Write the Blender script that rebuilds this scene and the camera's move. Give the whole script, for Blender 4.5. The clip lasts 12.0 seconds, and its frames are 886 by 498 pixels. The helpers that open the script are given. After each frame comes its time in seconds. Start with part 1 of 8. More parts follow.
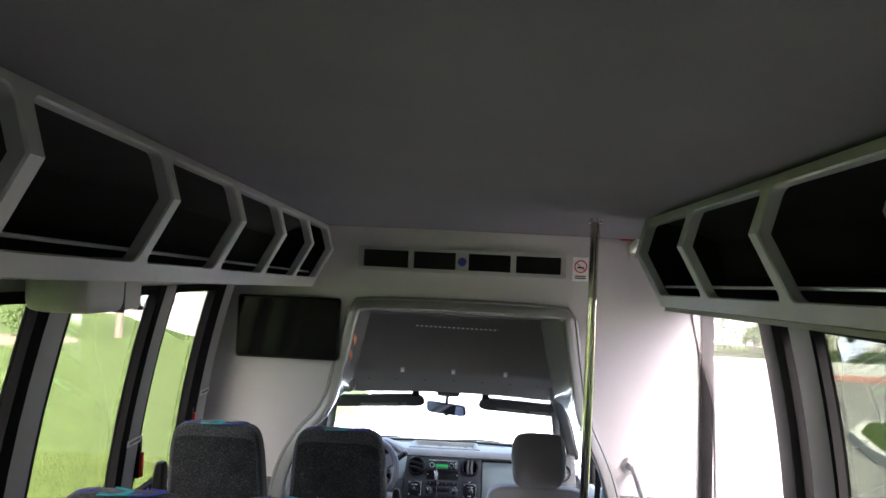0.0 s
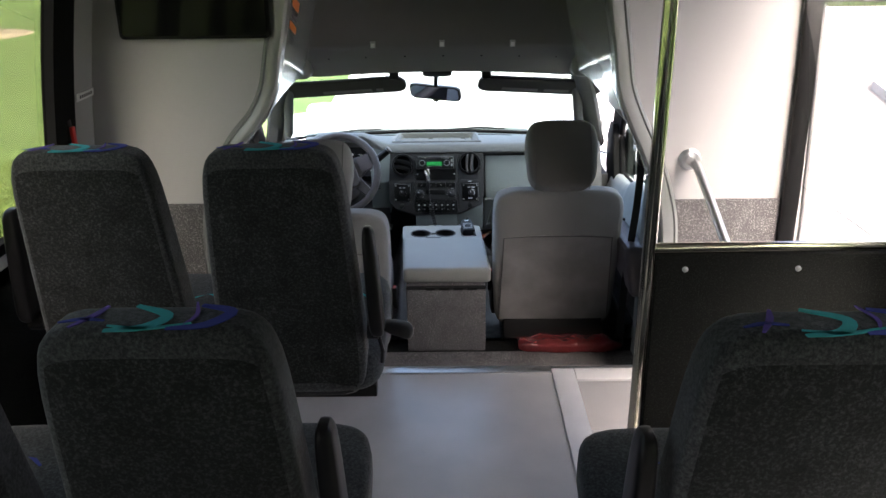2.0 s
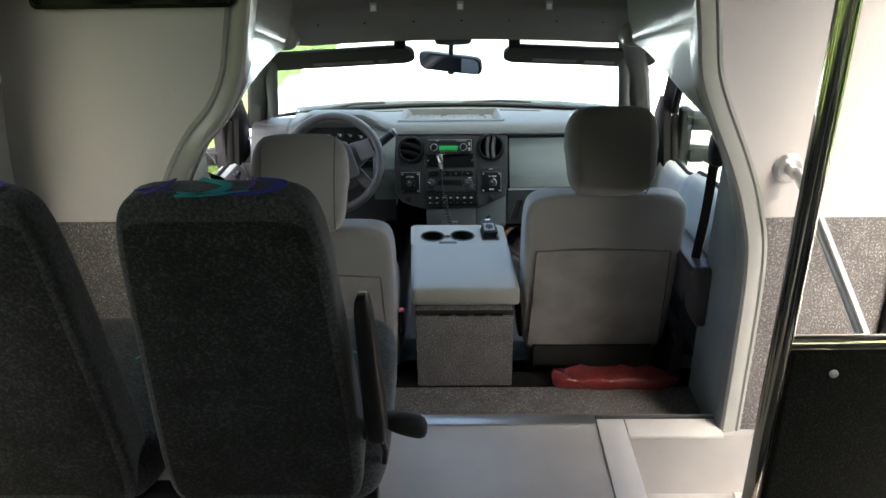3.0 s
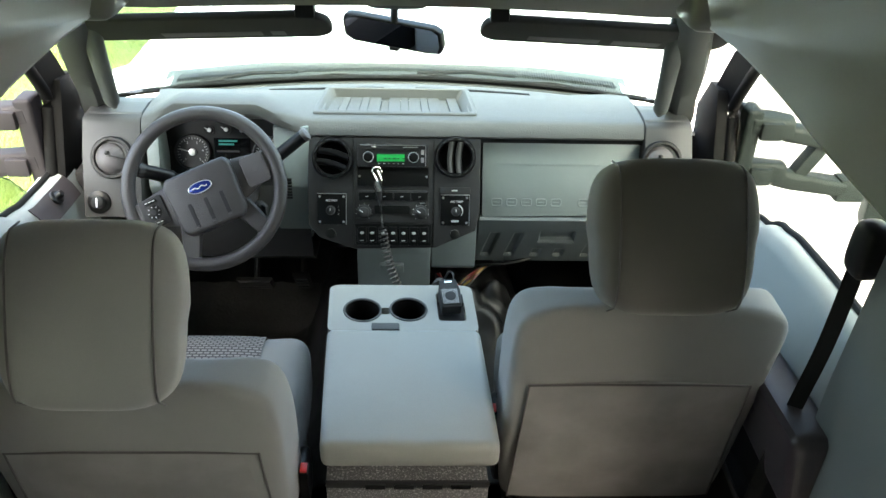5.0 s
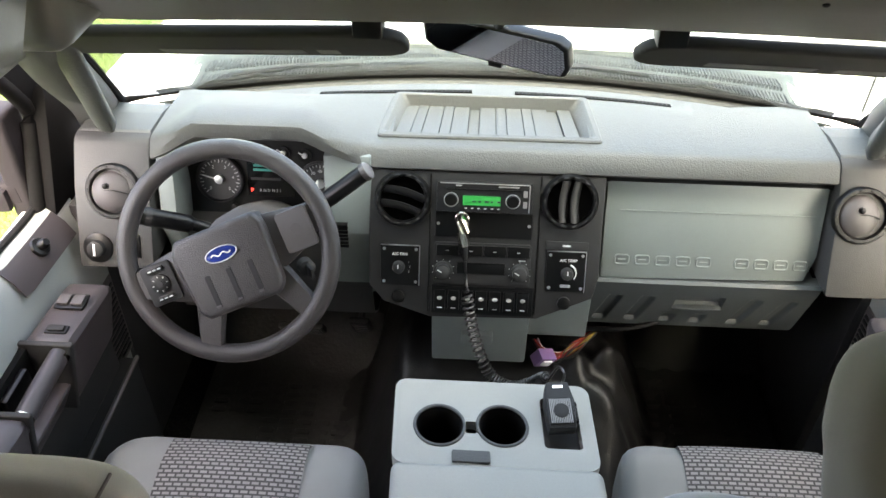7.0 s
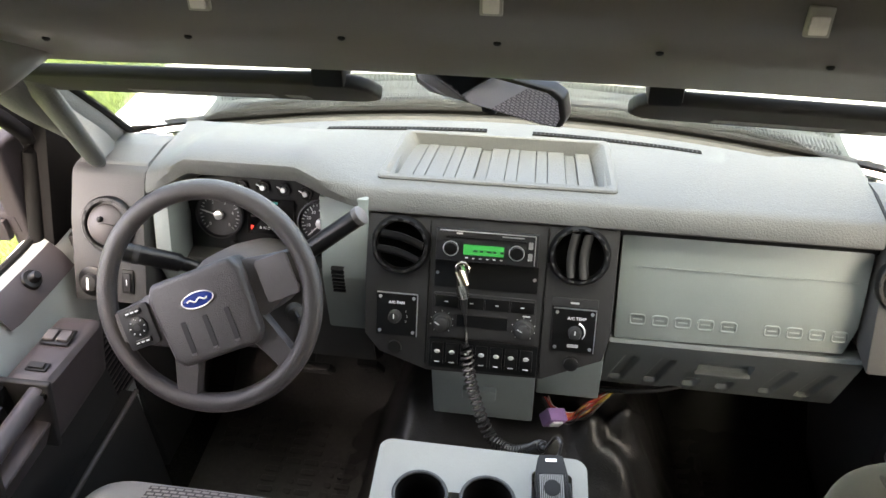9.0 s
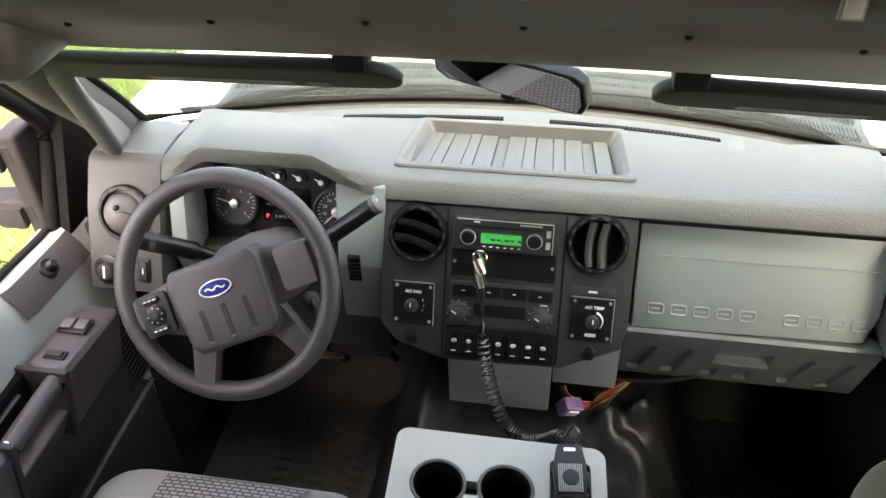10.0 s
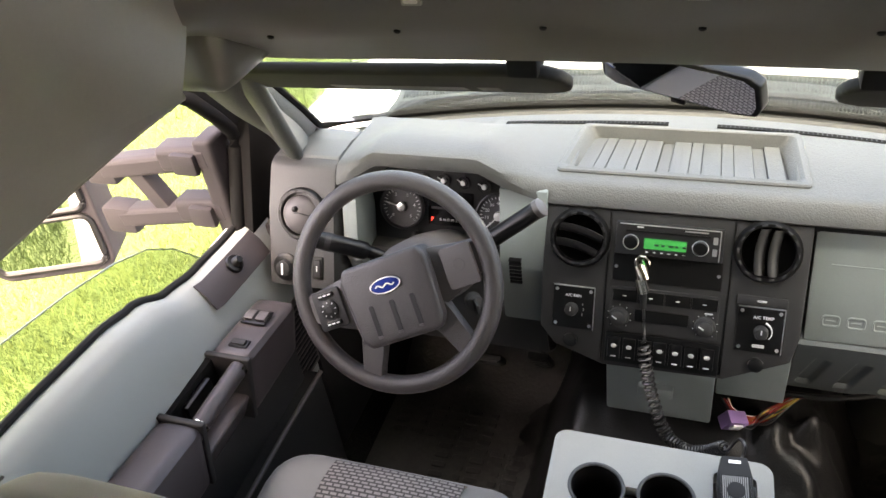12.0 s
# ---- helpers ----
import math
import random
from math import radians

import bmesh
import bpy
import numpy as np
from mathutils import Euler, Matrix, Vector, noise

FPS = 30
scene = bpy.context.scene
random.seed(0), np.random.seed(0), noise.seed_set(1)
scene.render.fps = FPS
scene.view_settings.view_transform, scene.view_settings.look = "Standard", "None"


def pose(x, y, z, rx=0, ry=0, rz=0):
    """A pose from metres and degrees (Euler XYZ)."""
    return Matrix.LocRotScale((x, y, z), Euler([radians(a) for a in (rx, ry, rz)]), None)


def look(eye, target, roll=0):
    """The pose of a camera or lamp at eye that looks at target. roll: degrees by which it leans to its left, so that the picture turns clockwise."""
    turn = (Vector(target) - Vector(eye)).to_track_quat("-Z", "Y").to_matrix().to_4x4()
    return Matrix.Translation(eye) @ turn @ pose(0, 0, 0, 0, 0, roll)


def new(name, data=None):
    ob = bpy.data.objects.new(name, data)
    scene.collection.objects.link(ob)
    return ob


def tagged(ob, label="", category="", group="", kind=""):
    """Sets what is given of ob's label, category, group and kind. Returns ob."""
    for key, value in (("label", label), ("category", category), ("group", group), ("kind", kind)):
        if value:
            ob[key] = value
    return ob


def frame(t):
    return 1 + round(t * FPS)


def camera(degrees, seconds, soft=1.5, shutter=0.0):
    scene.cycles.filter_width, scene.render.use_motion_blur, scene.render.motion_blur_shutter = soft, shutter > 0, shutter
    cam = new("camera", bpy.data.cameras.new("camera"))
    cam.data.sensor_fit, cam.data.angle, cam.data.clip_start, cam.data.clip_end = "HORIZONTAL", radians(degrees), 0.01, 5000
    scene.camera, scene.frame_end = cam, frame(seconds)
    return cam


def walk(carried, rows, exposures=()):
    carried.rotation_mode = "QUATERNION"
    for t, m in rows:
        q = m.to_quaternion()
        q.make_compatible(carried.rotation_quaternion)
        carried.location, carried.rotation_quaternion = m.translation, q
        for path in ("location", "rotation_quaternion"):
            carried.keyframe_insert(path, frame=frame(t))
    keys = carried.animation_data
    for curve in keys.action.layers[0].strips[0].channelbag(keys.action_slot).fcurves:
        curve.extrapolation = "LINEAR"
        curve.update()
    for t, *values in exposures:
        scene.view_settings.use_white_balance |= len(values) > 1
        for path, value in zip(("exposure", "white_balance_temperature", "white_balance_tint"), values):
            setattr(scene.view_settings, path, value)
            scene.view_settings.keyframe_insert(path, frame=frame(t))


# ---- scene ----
cam = camera(57.5, 12.0)
PATH = [
    (0, (0.069, 0.121, 1.65), (0.018, 2.12, 1.706), 2.7),
    (0.5, (0.059, 0.327, 1.572), (0.033, 2.311, 1.316), 2.0),
    (1, (0.136, 0.635, 1.568), (0.069, 2.566, 1.051), 0.8),
    (1.5, (0.161, 0.919, 1.521), (0.052, 2.798, 0.843), -1.2),
    (2, (0.067, 1.233, 1.519), (0.051, 3.095, 0.79), -0.7),
    (2.5, (0.032, 1.521, 1.485), (0.01, 3.37, 0.725), -0.5),
    (2.7, (0.028, 1.673, 1.512), (-0.004, 3.502, 0.705), -0.8),
    (4.5, (0.024, 2.809, 1.456), (0.022, 4.563, 0.496), 0.5),
    (5, (0.058, 3.091, 1.444), (0.133, 4.766, 0.353), 1.9),
    (5.5, (0.009, 3.422, 1.409), (0.211, 5.04, 0.25), 4.4),
    (6, (-0.061, 3.602, 1.416), (0.162, 5.168, 0.193), 5.6),
    (6.5, (-0.05, 3.671, 1.402), (0.032, 5.224, 0.145), 3.2),
    (8.5, (0.105, 3.867, 1.383), (-0.136, 5.404, 0.127), -0.9),
    (9, (0.117, 3.868, 1.382), (-0.147, 5.419, 0.147), -1.3),
    (9.5, (0.123, 3.867, 1.378), (-0.164, 5.416, 0.147), -1.8),
    (10, (0.099, 3.869, 1.376), (-0.181, 5.402, 0.122), -1.7),
    (10.5, (0.112, 3.854, 1.35), (-0.195, 5.379, 0.093), -2.5),
    (11, (0.114, 3.862, 1.365), (-0.275, 5.349, 0.086), -3.7),
    (11.5, (0.079, 3.85, 1.369), (-0.559, 5.274, 0.118), -8.2),
    (12, (0.081, 3.833, 1.384), (-0.553, 5.296, 0.177), -8.5),
]

EXPO = [(0.0, 5.25, 6050, 19), (0.5, 5.00, 6150, 19), (1.0, 4.74, 6200, 17), (2.5, 4.62, 6600, 7), (4.5, 5.08, 6900, -3), (5.5, 5.28, 7250, -2), (6.5, 5.40, 7650, 6), (8.5, 5.38, 8050, 12), (9.5, 5.30, 8100, 13), (11.0, 5.28, 8250, 15), (12.0, 5.24, 8300, 16)]
walk(cam, [(t, look(eye, target, roll)) for t, eye, target, roll in PATH], EXPO)

# ---- light ----
world = bpy.data.worlds.new("sky")
scene.world = world
world.use_nodes = True
wn = world.node_tree
wn.nodes.clear()
sky = wn.nodes.new("ShaderNodeTexSky")
sky.sky_type = "NISHITA"
sky.sun_disc = False
sky.sun_elevation = radians(52)
sky.sun_rotation = radians(165)
sky.air_density, sky.dust_density, sky.ozone_density = 0.5, 7.0, 0.4
bg = wn.nodes.new("ShaderNodeBackground")
bg.inputs["Strength"].default_value = 0.15
wo = wn.nodes.new("ShaderNodeOutputWorld")
wn.links.new(sky.outputs[0], bg.inputs["Color"])
wn.links.new(bg.outputs[0], wo.inputs["Surface"])
sun_data = bpy.data.lights.new("sun", "SUN")
sun_data.energy, sun_data.angle, sun_data.color = 0.3, radians(30), (1.0, 0.96, 0.9)
sun = new("sun", sun_data)
sun.matrix_world = look((1.6, -5.8, 9), (0, 0, 0))

# ---- materials ----


def nd(nt, kind, **kw):
    n = nt.nodes.new(kind)
    for k, v in kw.items():
        n.inputs[k.replace("_", " ")].default_value = v
    return n


def mat(name, col, rough=0.6, metal=0.0, var=0.12, scale=8.0, grain=0.1, gscale=200.0, bump=0.1, dist=0.001, spec=0.5, coat=0.0, sheen=0.0):
    """A surface with stains at one scale and grain at another, and fine relief."""
    m = bpy.data.materials.new(name)
    m.use_nodes = True
    nt = m.node_tree
    b = nt.nodes["Principled BSDF"]
    tc = nt.nodes.new("ShaderNodeTexCoord")
    n1 = nd(nt, "ShaderNodeTexNoise", Scale=scale, Detail=4.0)
    n2 = nd(nt, "ShaderNodeTexNoise", Scale=gscale, Detail=2.0)
    for n in (n1, n2):
        nt.links.new(tc.outputs["Object"], n.inputs["Vector"])
    a = nd(nt, "ShaderNodeMath")
    a.operation = "MULTIPLY_ADD"
    a.inputs[1].default_value = var * 2
    a.inputs[2].default_value = 1 - var
    nt.links.new(n1.outputs["Fac"], a.inputs[0])
    c = nd(nt, "ShaderNodeMath")
    c.operation = "MULTIPLY_ADD"
    c.inputs[1].default_value = grain * 2
    c.inputs[2].default_value = 1 - grain
    nt.links.new(n2.outputs["Fac"], c.inputs[0])
    d = nd(nt, "ShaderNodeMath")
    d.operation = "MULTIPLY"
    nt.links.new(a.outputs[0], d.inputs[0])
    nt.links.new(c.outputs[0], d.inputs[1])
    v = nt.nodes.new("ShaderNodeVectorMath")
    v.operation = "SCALE"
    v.inputs[0].default_value = col
    nt.links.new(d.outputs[0], v.inputs["Scale"])
    nt.links.new(v.outputs[0], b.inputs["Base Color"])
    b.inputs["Roughness"].default_value = rough
    b.inputs["Metallic"].default_value = metal
    b.inputs["Specular IOR Level"].default_value = spec
    b.inputs["Coat Weight"].default_value = coat
    b.inputs["Sheen Weight"].default_value = sheen
    if bump:
        bp = nd(nt, "ShaderNodeBump", Strength=bump, Distance=dist)
        nt.links.new(n2.outputs["Fac"], bp.inputs["Height"])
        nt.links.new(bp.outputs[0], b.inputs["Normal"])
    return m


def glass_mat(name, tint=(1, 1, 1), gloss=1.0):
    m = bpy.data.materials.new(name)
    m.use_nodes = True
    nt = m.node_tree
    nt.nodes.remove(nt.nodes["Principled BSDF"])
    t = nd(nt, "ShaderNodeBsdfTransparent", Color=(*tint, 1))
    g = nd(nt, "ShaderNodeBsdfGlossy", Roughness=0.01)
    f = nt.nodes.new("ShaderNodeLayerWeight")
    pw = nd(nt, "ShaderNodeMath")
    pw.operation = "POWER"
    pw.inputs[1].default_value = 5.0
    nt.links.new(f.outputs["Facing"], pw.inputs[0])
    k = nd(nt, "ShaderNodeMath")
    k.operation = "MULTIPLY_ADD"
    k.inputs[1].default_value = 0.9 * gloss
    k.inputs[2].default_value = 0.035 * gloss
    x = nt.nodes.new("ShaderNodeMixShader")
    nt.links.new(pw.outputs[0], k.inputs[0])
    nt.links.new(k.outputs[0], x.inputs[0])
    nt.links.new(t.outputs[0], x.inputs[1])
    nt.links.new(g.outputs[0], x.inputs[2])
    nt.links.new(x.outputs[0], nt.nodes["Material Output"].inputs["Surface"])
    return m


def weave_mat(name, light, dark):
    """Seat cloth: rows of short light stitches on a dark ground."""
    m = mat(name, light, 0.85, bump=0)
    nt = m.node_tree
    b = nt.nodes["Principled BSDF"]
    tc = nt.nodes.new("ShaderNodeTexCoord")
    br = nd(nt, "ShaderNodeTexBrick", Scale=1.0)
    br.inputs["Color1"].default_value = (*light, 1)
    br.inputs["Color2"].default_value = (light[0] * 0.85, light[1] * 0.85, light[2] * 0.85, 1)
    br.inputs["Mortar"].default_value = (*dark, 1)
    br.inputs["Brick Width"].default_value = 0.016
    br.inputs["Row Height"].default_value = 0.0085
    br.inputs["Mortar Size"].default_value = 0.0022
    br.inputs["Mortar Smooth"].default_value = 0.4
    nt.links.new(tc.outputs["Object"], br.inputs["Vector"])
    nt.links.new(br.outputs["Color"], b.inputs["Base Color"])
    bp = nd(nt, "ShaderNodeBump", Strength=0.4, Distance=0.002)
    inv = nd(nt, "ShaderNodeMath")
    inv.operation = "SUBTRACT"
    inv.inputs[0].default_value = 1.0
    nt.links.new(br.outputs["Fac"], inv.inputs[1])
    nt.links.new(inv.outputs[0], bp.inputs["Height"])
    nt.links.new(bp.outputs[0], b.inputs["Normal"])
    return m


def fleck_mat(name, dark, light, scale=500.0, rough=0.95, bump=0.5, lo=0.52, hi=0.66, sheen=0.0, patch=0.7):
    """Short-pile carpet or plush with lighter flecks."""
    m = mat(name, dark, rough, bump=0, spec=0.2, sheen=sheen)
    nt = m.node_tree
    b = nt.nodes["Principled BSDF"]
    tc = nt.nodes.new("ShaderNodeTexCoord")
    n = nd(nt, "ShaderNodeTexNoise", Scale=scale, Detail=6.0, Roughness=0.75)
    n2 = nd(nt, "ShaderNodeTexNoise", Scale=14.0, Detail=3.0)
    nt.links.new(tc.outputs["Object"], n.inputs["Vector"])
    nt.links.new(tc.outputs["Object"], n2.inputs["Vector"])
    r = nd(nt, "ShaderNodeMapRange")
    r.inputs[1].default_value, r.inputs[2].default_value = lo, hi
    nt.links.new(n.outputs["Fac"], r.inputs[0])
    mx = nt.nodes.new("ShaderNodeMix")
    mx.data_type = "RGBA"
    mx.inputs[6].default_value = (*dark, 1)
    mx.inputs[7].default_value = (*light, 1)
    nt.links.new(r.outputs[0], mx.inputs[0])
    q = nd(nt, "ShaderNodeMath")
    q.operation = "MULTIPLY_ADD"
    q.inputs[1].default_value, q.inputs[2].default_value = patch, 1.0 - 0.5 * patch
    nt.links.new(n2.outputs["Fac"], q.inputs[0])
    v = nt.nodes.new("ShaderNodeVectorMath")
    v.operation = "SCALE"
    nt.links.new(mx.outputs[2], v.inputs[0])
    nt.links.new(q.outputs[0], v.inputs["Scale"])
    nt.links.new(v.outputs[0], b.inputs["Base Color"])
    bp = nd(nt, "ShaderNodeBump", Strength=bump, Distance=0.002)
    nt.links.new(n.outputs["Fac"], bp.inputs["Height"])
    nt.links.new(bp.outputs[0], b.inputs["Normal"])
    return m


def glow_mat(name, col, strength):
    m = bpy.data.materials.new(name)
    m.use_nodes = True
    b = m.node_tree.nodes["Principled BSDF"]
    b.inputs["Base Color"].default_value = (*col, 1)
    b.inputs["Emission Color"].default_value = (*col, 1)
    b.inputs["Emission Strength"].default_value = strength
    b.inputs["Roughness"].default_value = 0.3
    return m


M_DASH = mat("dash_grey_plastic", (0.066, 0.068, 0.0665), 0.6, var=0.08, gscale=320, grain=0.16, bump=0.75, dist=0.0014)
M_DASHG = mat("glovebox_green_grey_plastic", (0.160, 0.184, 0.181), 0.5, var=0.05, gscale=700, grain=0.10, bump=0.35, dist=0.0008)
M_TAUPE = mat("taupe_plastic", (0.080, 0.0735, 0.0745), 0.48, var=0.08, gscale=700, grain=0.12, bump=0.4, dist=0.0009, spec=0.35)
M_ENDP = mat("dash_end_grey_plastic", (0.046, 0.0465, 0.0465), 0.55, var=0.08, gscale=500, grain=0.12, bump=0.5, dist=0.001, spec=0.35)
M_STACK = mat("charcoal_plastic", (0.0235, 0.0235, 0.024), 0.55, var=0.08, gscale=800, grain=0.08, bump=0.2, dist=0.0005, spec=0.22)
M_BLACK = mat("black_plastic", (0.004, 0.004, 0.0042), 0.35, var=0.1, gscale=600, bump=0.1, dist=0.0004, spec=0.25)
M_RUBBER = mat("black_rubber", (0.009, 0.009, 0.009), 0.7, var=0.2, gscale=300, bump=0.2, spec=0.22)
M_WHEEL = mat("steering_wheel_grey", (0.036, 0.0322, 0.0325), 0.36, var=0.15, gscale=550, grain=0.25, bump=0.8, dist=0.0014, spec=0.5)
M_SEAT = mat("cab_seat_cloth", (0.225, 0.222, 0.216), 0.9, var=0.08, gscale=1500, grain=0.12, bump=0.3, spec=0.2, sheen=0.2)
M_WEAVE = weave_mat("cab_seat_weave", (0.27, 0.25, 0.24), (0.06, 0.055, 0.055))
M_PLUSH = fleck_mat("bus_seat_plush", (0.0095, 0.0105, 0.0112), (0.056, 0.060, 0.061), 165, lo=0.48, hi=0.72, sheen=0.06, patch=1.7)
M_PLUSHT = fleck_mat("bus_seat_plush_band", (0.0185, 0.0203, 0.0225), (0.082, 0.087, 0.090), 160, lo=0.42, hi=0.70, sheen=0.15, patch=1.2)
M_CARPET = fleck_mat("grey_carpet", (0.11, 0.105, 0.105), (0.46, 0.44, 0.43), 230, bump=0.9)
M_CARPETD = fleck_mat("dark_carpet", (0.005, 0.0055, 0.005), (0.036, 0.037, 0.034), 260, bump=0.9)
M_WALL = mat("wall_vinyl", (0.49, 0.475, 0.465), 0.7, var=0.05, scale=3, gscale=700, grain=0.06, bump=0.2)
M_FIBRE = mat("grey_fibreglass", (0.24, 0.244, 0.232), 0.2, var=0.05, scale=5, grain=0.03, bump=0.04, coat=0.3)
M_POD = mat("pod_panel_grey", (0.115, 0.112, 0.104), 0.28, var=0.10, scale=4, grain=0.03, bump=0.04)
M_CEIL = mat("ceiling_cloth", (0.142, 0.143, 0.147), 0.95, var=0.1, scale=2.5, gscale=500, grain=0.1, bump=0.3, spec=0.1)
M_BIN = mat("bin_grey_plastic", (0.36, 0.365, 0.345), 0.5, var=0.05, gscale=500, grain=0.04, bump=0.1)
M_POST = mat("post_grey_plastic", (0.27, 0.272, 0.262), 0.5, var=0.06, gscale=500, grain=0.06, bump=0.12)
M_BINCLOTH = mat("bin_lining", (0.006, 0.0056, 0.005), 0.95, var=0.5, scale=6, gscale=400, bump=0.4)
M_FLOOR = mat("vinyl_floor", (0.40, 0.385, 0.372), 0.30, var=0.22, scale=5, gscale=350, grain=0.12, bump=0.06)
# Glovebox plastic at half its tone: shade of the downward face put into colour.
M_LOWER = mat("glovebox_plastic_shaded", (0.080, 0.091, 0.093), 0.5, var=0.06, gscale=700, grain=0.10, bump=0.35, dist=0.0008)
M_SILLD = mat("dark_defroster_plastic", (0.015, 0.0155, 0.015), 0.6, var=0.1, gscale=600, grain=0.1, bump=0.3)
M_SEALB = mat("matt_black_rubber", (0.006, 0.006, 0.006), 0.9, var=0.1, bump=0.1, spec=0.08)
M_ALU = mat("aluminium", (0.72, 0.72, 0.72), 0.35, 1.0, var=0.08, gscale=300, bump=0.05)
M_NOSING = mat("white_step_nosing", (0.62, 0.60, 0.58), 0.6, var=0.1, gscale=900, grain=0.12, bump=0.4)
M_CHROME = mat("polished_steel", (0.80, 0.76, 0.66), 0.12, 1.0, var=0.04, bump=0)
M_WSHIELD = glass_mat("windshield_glass", (0.77, 0.835, 0.825), 1.2)
M_TINT = glass_mat("tinted_glass", (0.70, 0.73, 0.69))
M_TINTD = glass_mat("side_door_glass", (0.66, 0.69, 0.675), 0.4)
M_TINTE = glass_mat("door_glass_dimming", (0.55, 0.545, 0.54))
M_TINTL = glass_mat("green_tinted_glass", (0.51, 0.515, 0.455))
M_TINTR = glass_mat("smoked_green_glass", (0.225, 0.245, 0.205))
M_SCREEN = mat("black_screen", (0.004, 0.004, 0.004), 0.10, var=0.05, bump=0, spec=0.2)
M_WHITE = mat("white_paint", (0.80, 0.80, 0.79), 0.25, var=0.03, bump=0, coat=0.4)
M_GRASS = mat("lawn", (0.053, 0.080, 0.025), 0.9, var=0.45, scale=1.6, gscale=40, grain=0.5, bump=0.8, dist=0.03, spec=0.1)
M_ROAD = mat("light_asphalt", (0.20, 0.196, 0.193), 0.85, var=0.10, scale=0.8, gscale=90, grain=0.15, bump=0.3, dist=0.004)
M_KERB = mat("kerb_concrete", (0.46, 0.45, 0.43), 0.85, var=0.12, bump=0.2)
M_DOOR = mat("door_grey_plastic", (0.265, 0.285, 0.276), 0.55, var=0.05, gscale=900, grain=0.04, bump=0.25, dist=0.0006)
M_ARM = mat("dark_taupe_plastic", (0.050, 0.043, 0.046), 0.42, var=0.08, gscale=800, grain=0.12, bump=0.4, dist=0.0008, spec=0.42)
M_RED = mat("red_plastic", (0.55, 0.02, 0.015), 0.35, var=0.1, bump=0.05)
M_MAT = mat("dusty_rubber_mat", (0.028, 0.027, 0.0265), 0.55, var=1.0, scale=7, gscale=110, grain=0.45, bump=0.4, dist=0.002)

# ---- mesh helpers ----


def part(name, bm, material, parent=None, label="", smooth=40, tags=None):
    """Links a bmesh as one mesh object, under parent if given."""
    me = bpy.data.meshes.new(name)
    bmesh.ops.recalc_face_normals(bm, faces=bm.faces)
    for f in bm.faces:
        f.smooth = True
    for e in bm.edges:
        if len(e.link_faces) == 2 and e.calc_face_angle(0) > radians(smooth):
            e.smooth = False
    bm.to_mesh(me)
    bm.free()
    me.materials.append(material)
    ob = new(name, me)
    if parent is not None:
        ob.parent = parent
    if label:
        ob["label"] = label
    return ob


def thing(name, label, category, at=(0, 0, 0), group="", kind=""):
    return tagged(new_at(name, at), label, category, group, kind)


def new_at(name, at):
    ob = new(name)
    ob.location = at
    ob.empty_display_size = 0.05
    return ob


def join(*bms):
    """One bmesh out of several."""
    out = bmesh.new()
    for b in bms:
        tmp = bpy.data.meshes.new("tmp")
        b.to_mesh(tmp)
        out.from_mesh(tmp)
        b.free()
        bpy.data.meshes.remove(tmp)
    return out


def box(x0, x1, y0, y1, z0, z1, bevel=0.0, seg=2, m=None):
    bm = bmesh.new()
    bmesh.ops.create_cube(bm, size=1)
    bmesh.ops.transform(bm, verts=bm.verts, matrix=Matrix.Translation(((x0 + x1) / 2, (y0 + y1) / 2, (z0 + z1) / 2)) @ Matrix.Diagonal((x1 - x0, y1 - y0, z1 - z0, 1)))
    if bevel:
        bmesh.ops.bevel(bm, geom=bm.edges[:], offset=bevel, segments=seg, profile=0.6, affect="EDGES")
    if m is not None:
        bmesh.ops.transform(bm, verts=bm.verts, matrix=m)
    return bm


def prism(pts, d0, d1, axis="x", bevel=0.0, seg=2, m=None):
    """A flat outline (a, b) pushed along an axis from d0 to d1: x -> (y, z), y -> (x, z), z -> (x, y)."""
    bm = bmesh.new()

    def place(a, b, d):
        return (d, a, b) if axis == "x" else (a, d, b) if axis == "y" else (a, b, d)
    lo = [bm.verts.new(place(a, b, d0)) for a, b in pts]
    hi = [bm.verts.new(place(a, b, d1)) for a, b in pts]
    n = len(pts)
    bm.faces.new(lo)
    bm.faces.new(hi[::-1])
    for i in range(n):
        bm.faces.new((lo[i], lo[(i + 1) % n], hi[(i + 1) % n], hi[i]))
    bmesh.ops.recalc_face_normals(bm, faces=bm.faces)
    if bevel:
        bmesh.ops.bevel(bm, geom=bm.edges[:], offset=bevel, segments=seg, profile=0.6, affect="EDGES", clamp_overlap=True)
    if m is not None:
        bmesh.ops.transform(bm, verts=bm.verts, matrix=m)
    return bm


def grid(rows, closed_u=False, thick=0.0, caps=False):
    """A sheet through rows of points; thick gives it a back."""
    bm = bmesh.new()
    vs = [[bm.verts.new(p) for p in r] for r in rows]
    for a, b in zip(vs, vs[1:]):
        n = len(a)
        for i in range(n if closed_u else n - 1):
            j = (i + 1) % n
            bm.faces.new((a[i], a[j], b[j], b[i]))
    if caps:
        bm.faces.new(vs[0][::-1])
        bm.faces.new(vs[-1])
    bmesh.ops.recalc_face_normals(bm, faces=bm.faces)
    if thick:
        bmesh.ops.solidify(bm, geom=bm.faces[:], thickness=thick)
    return bm


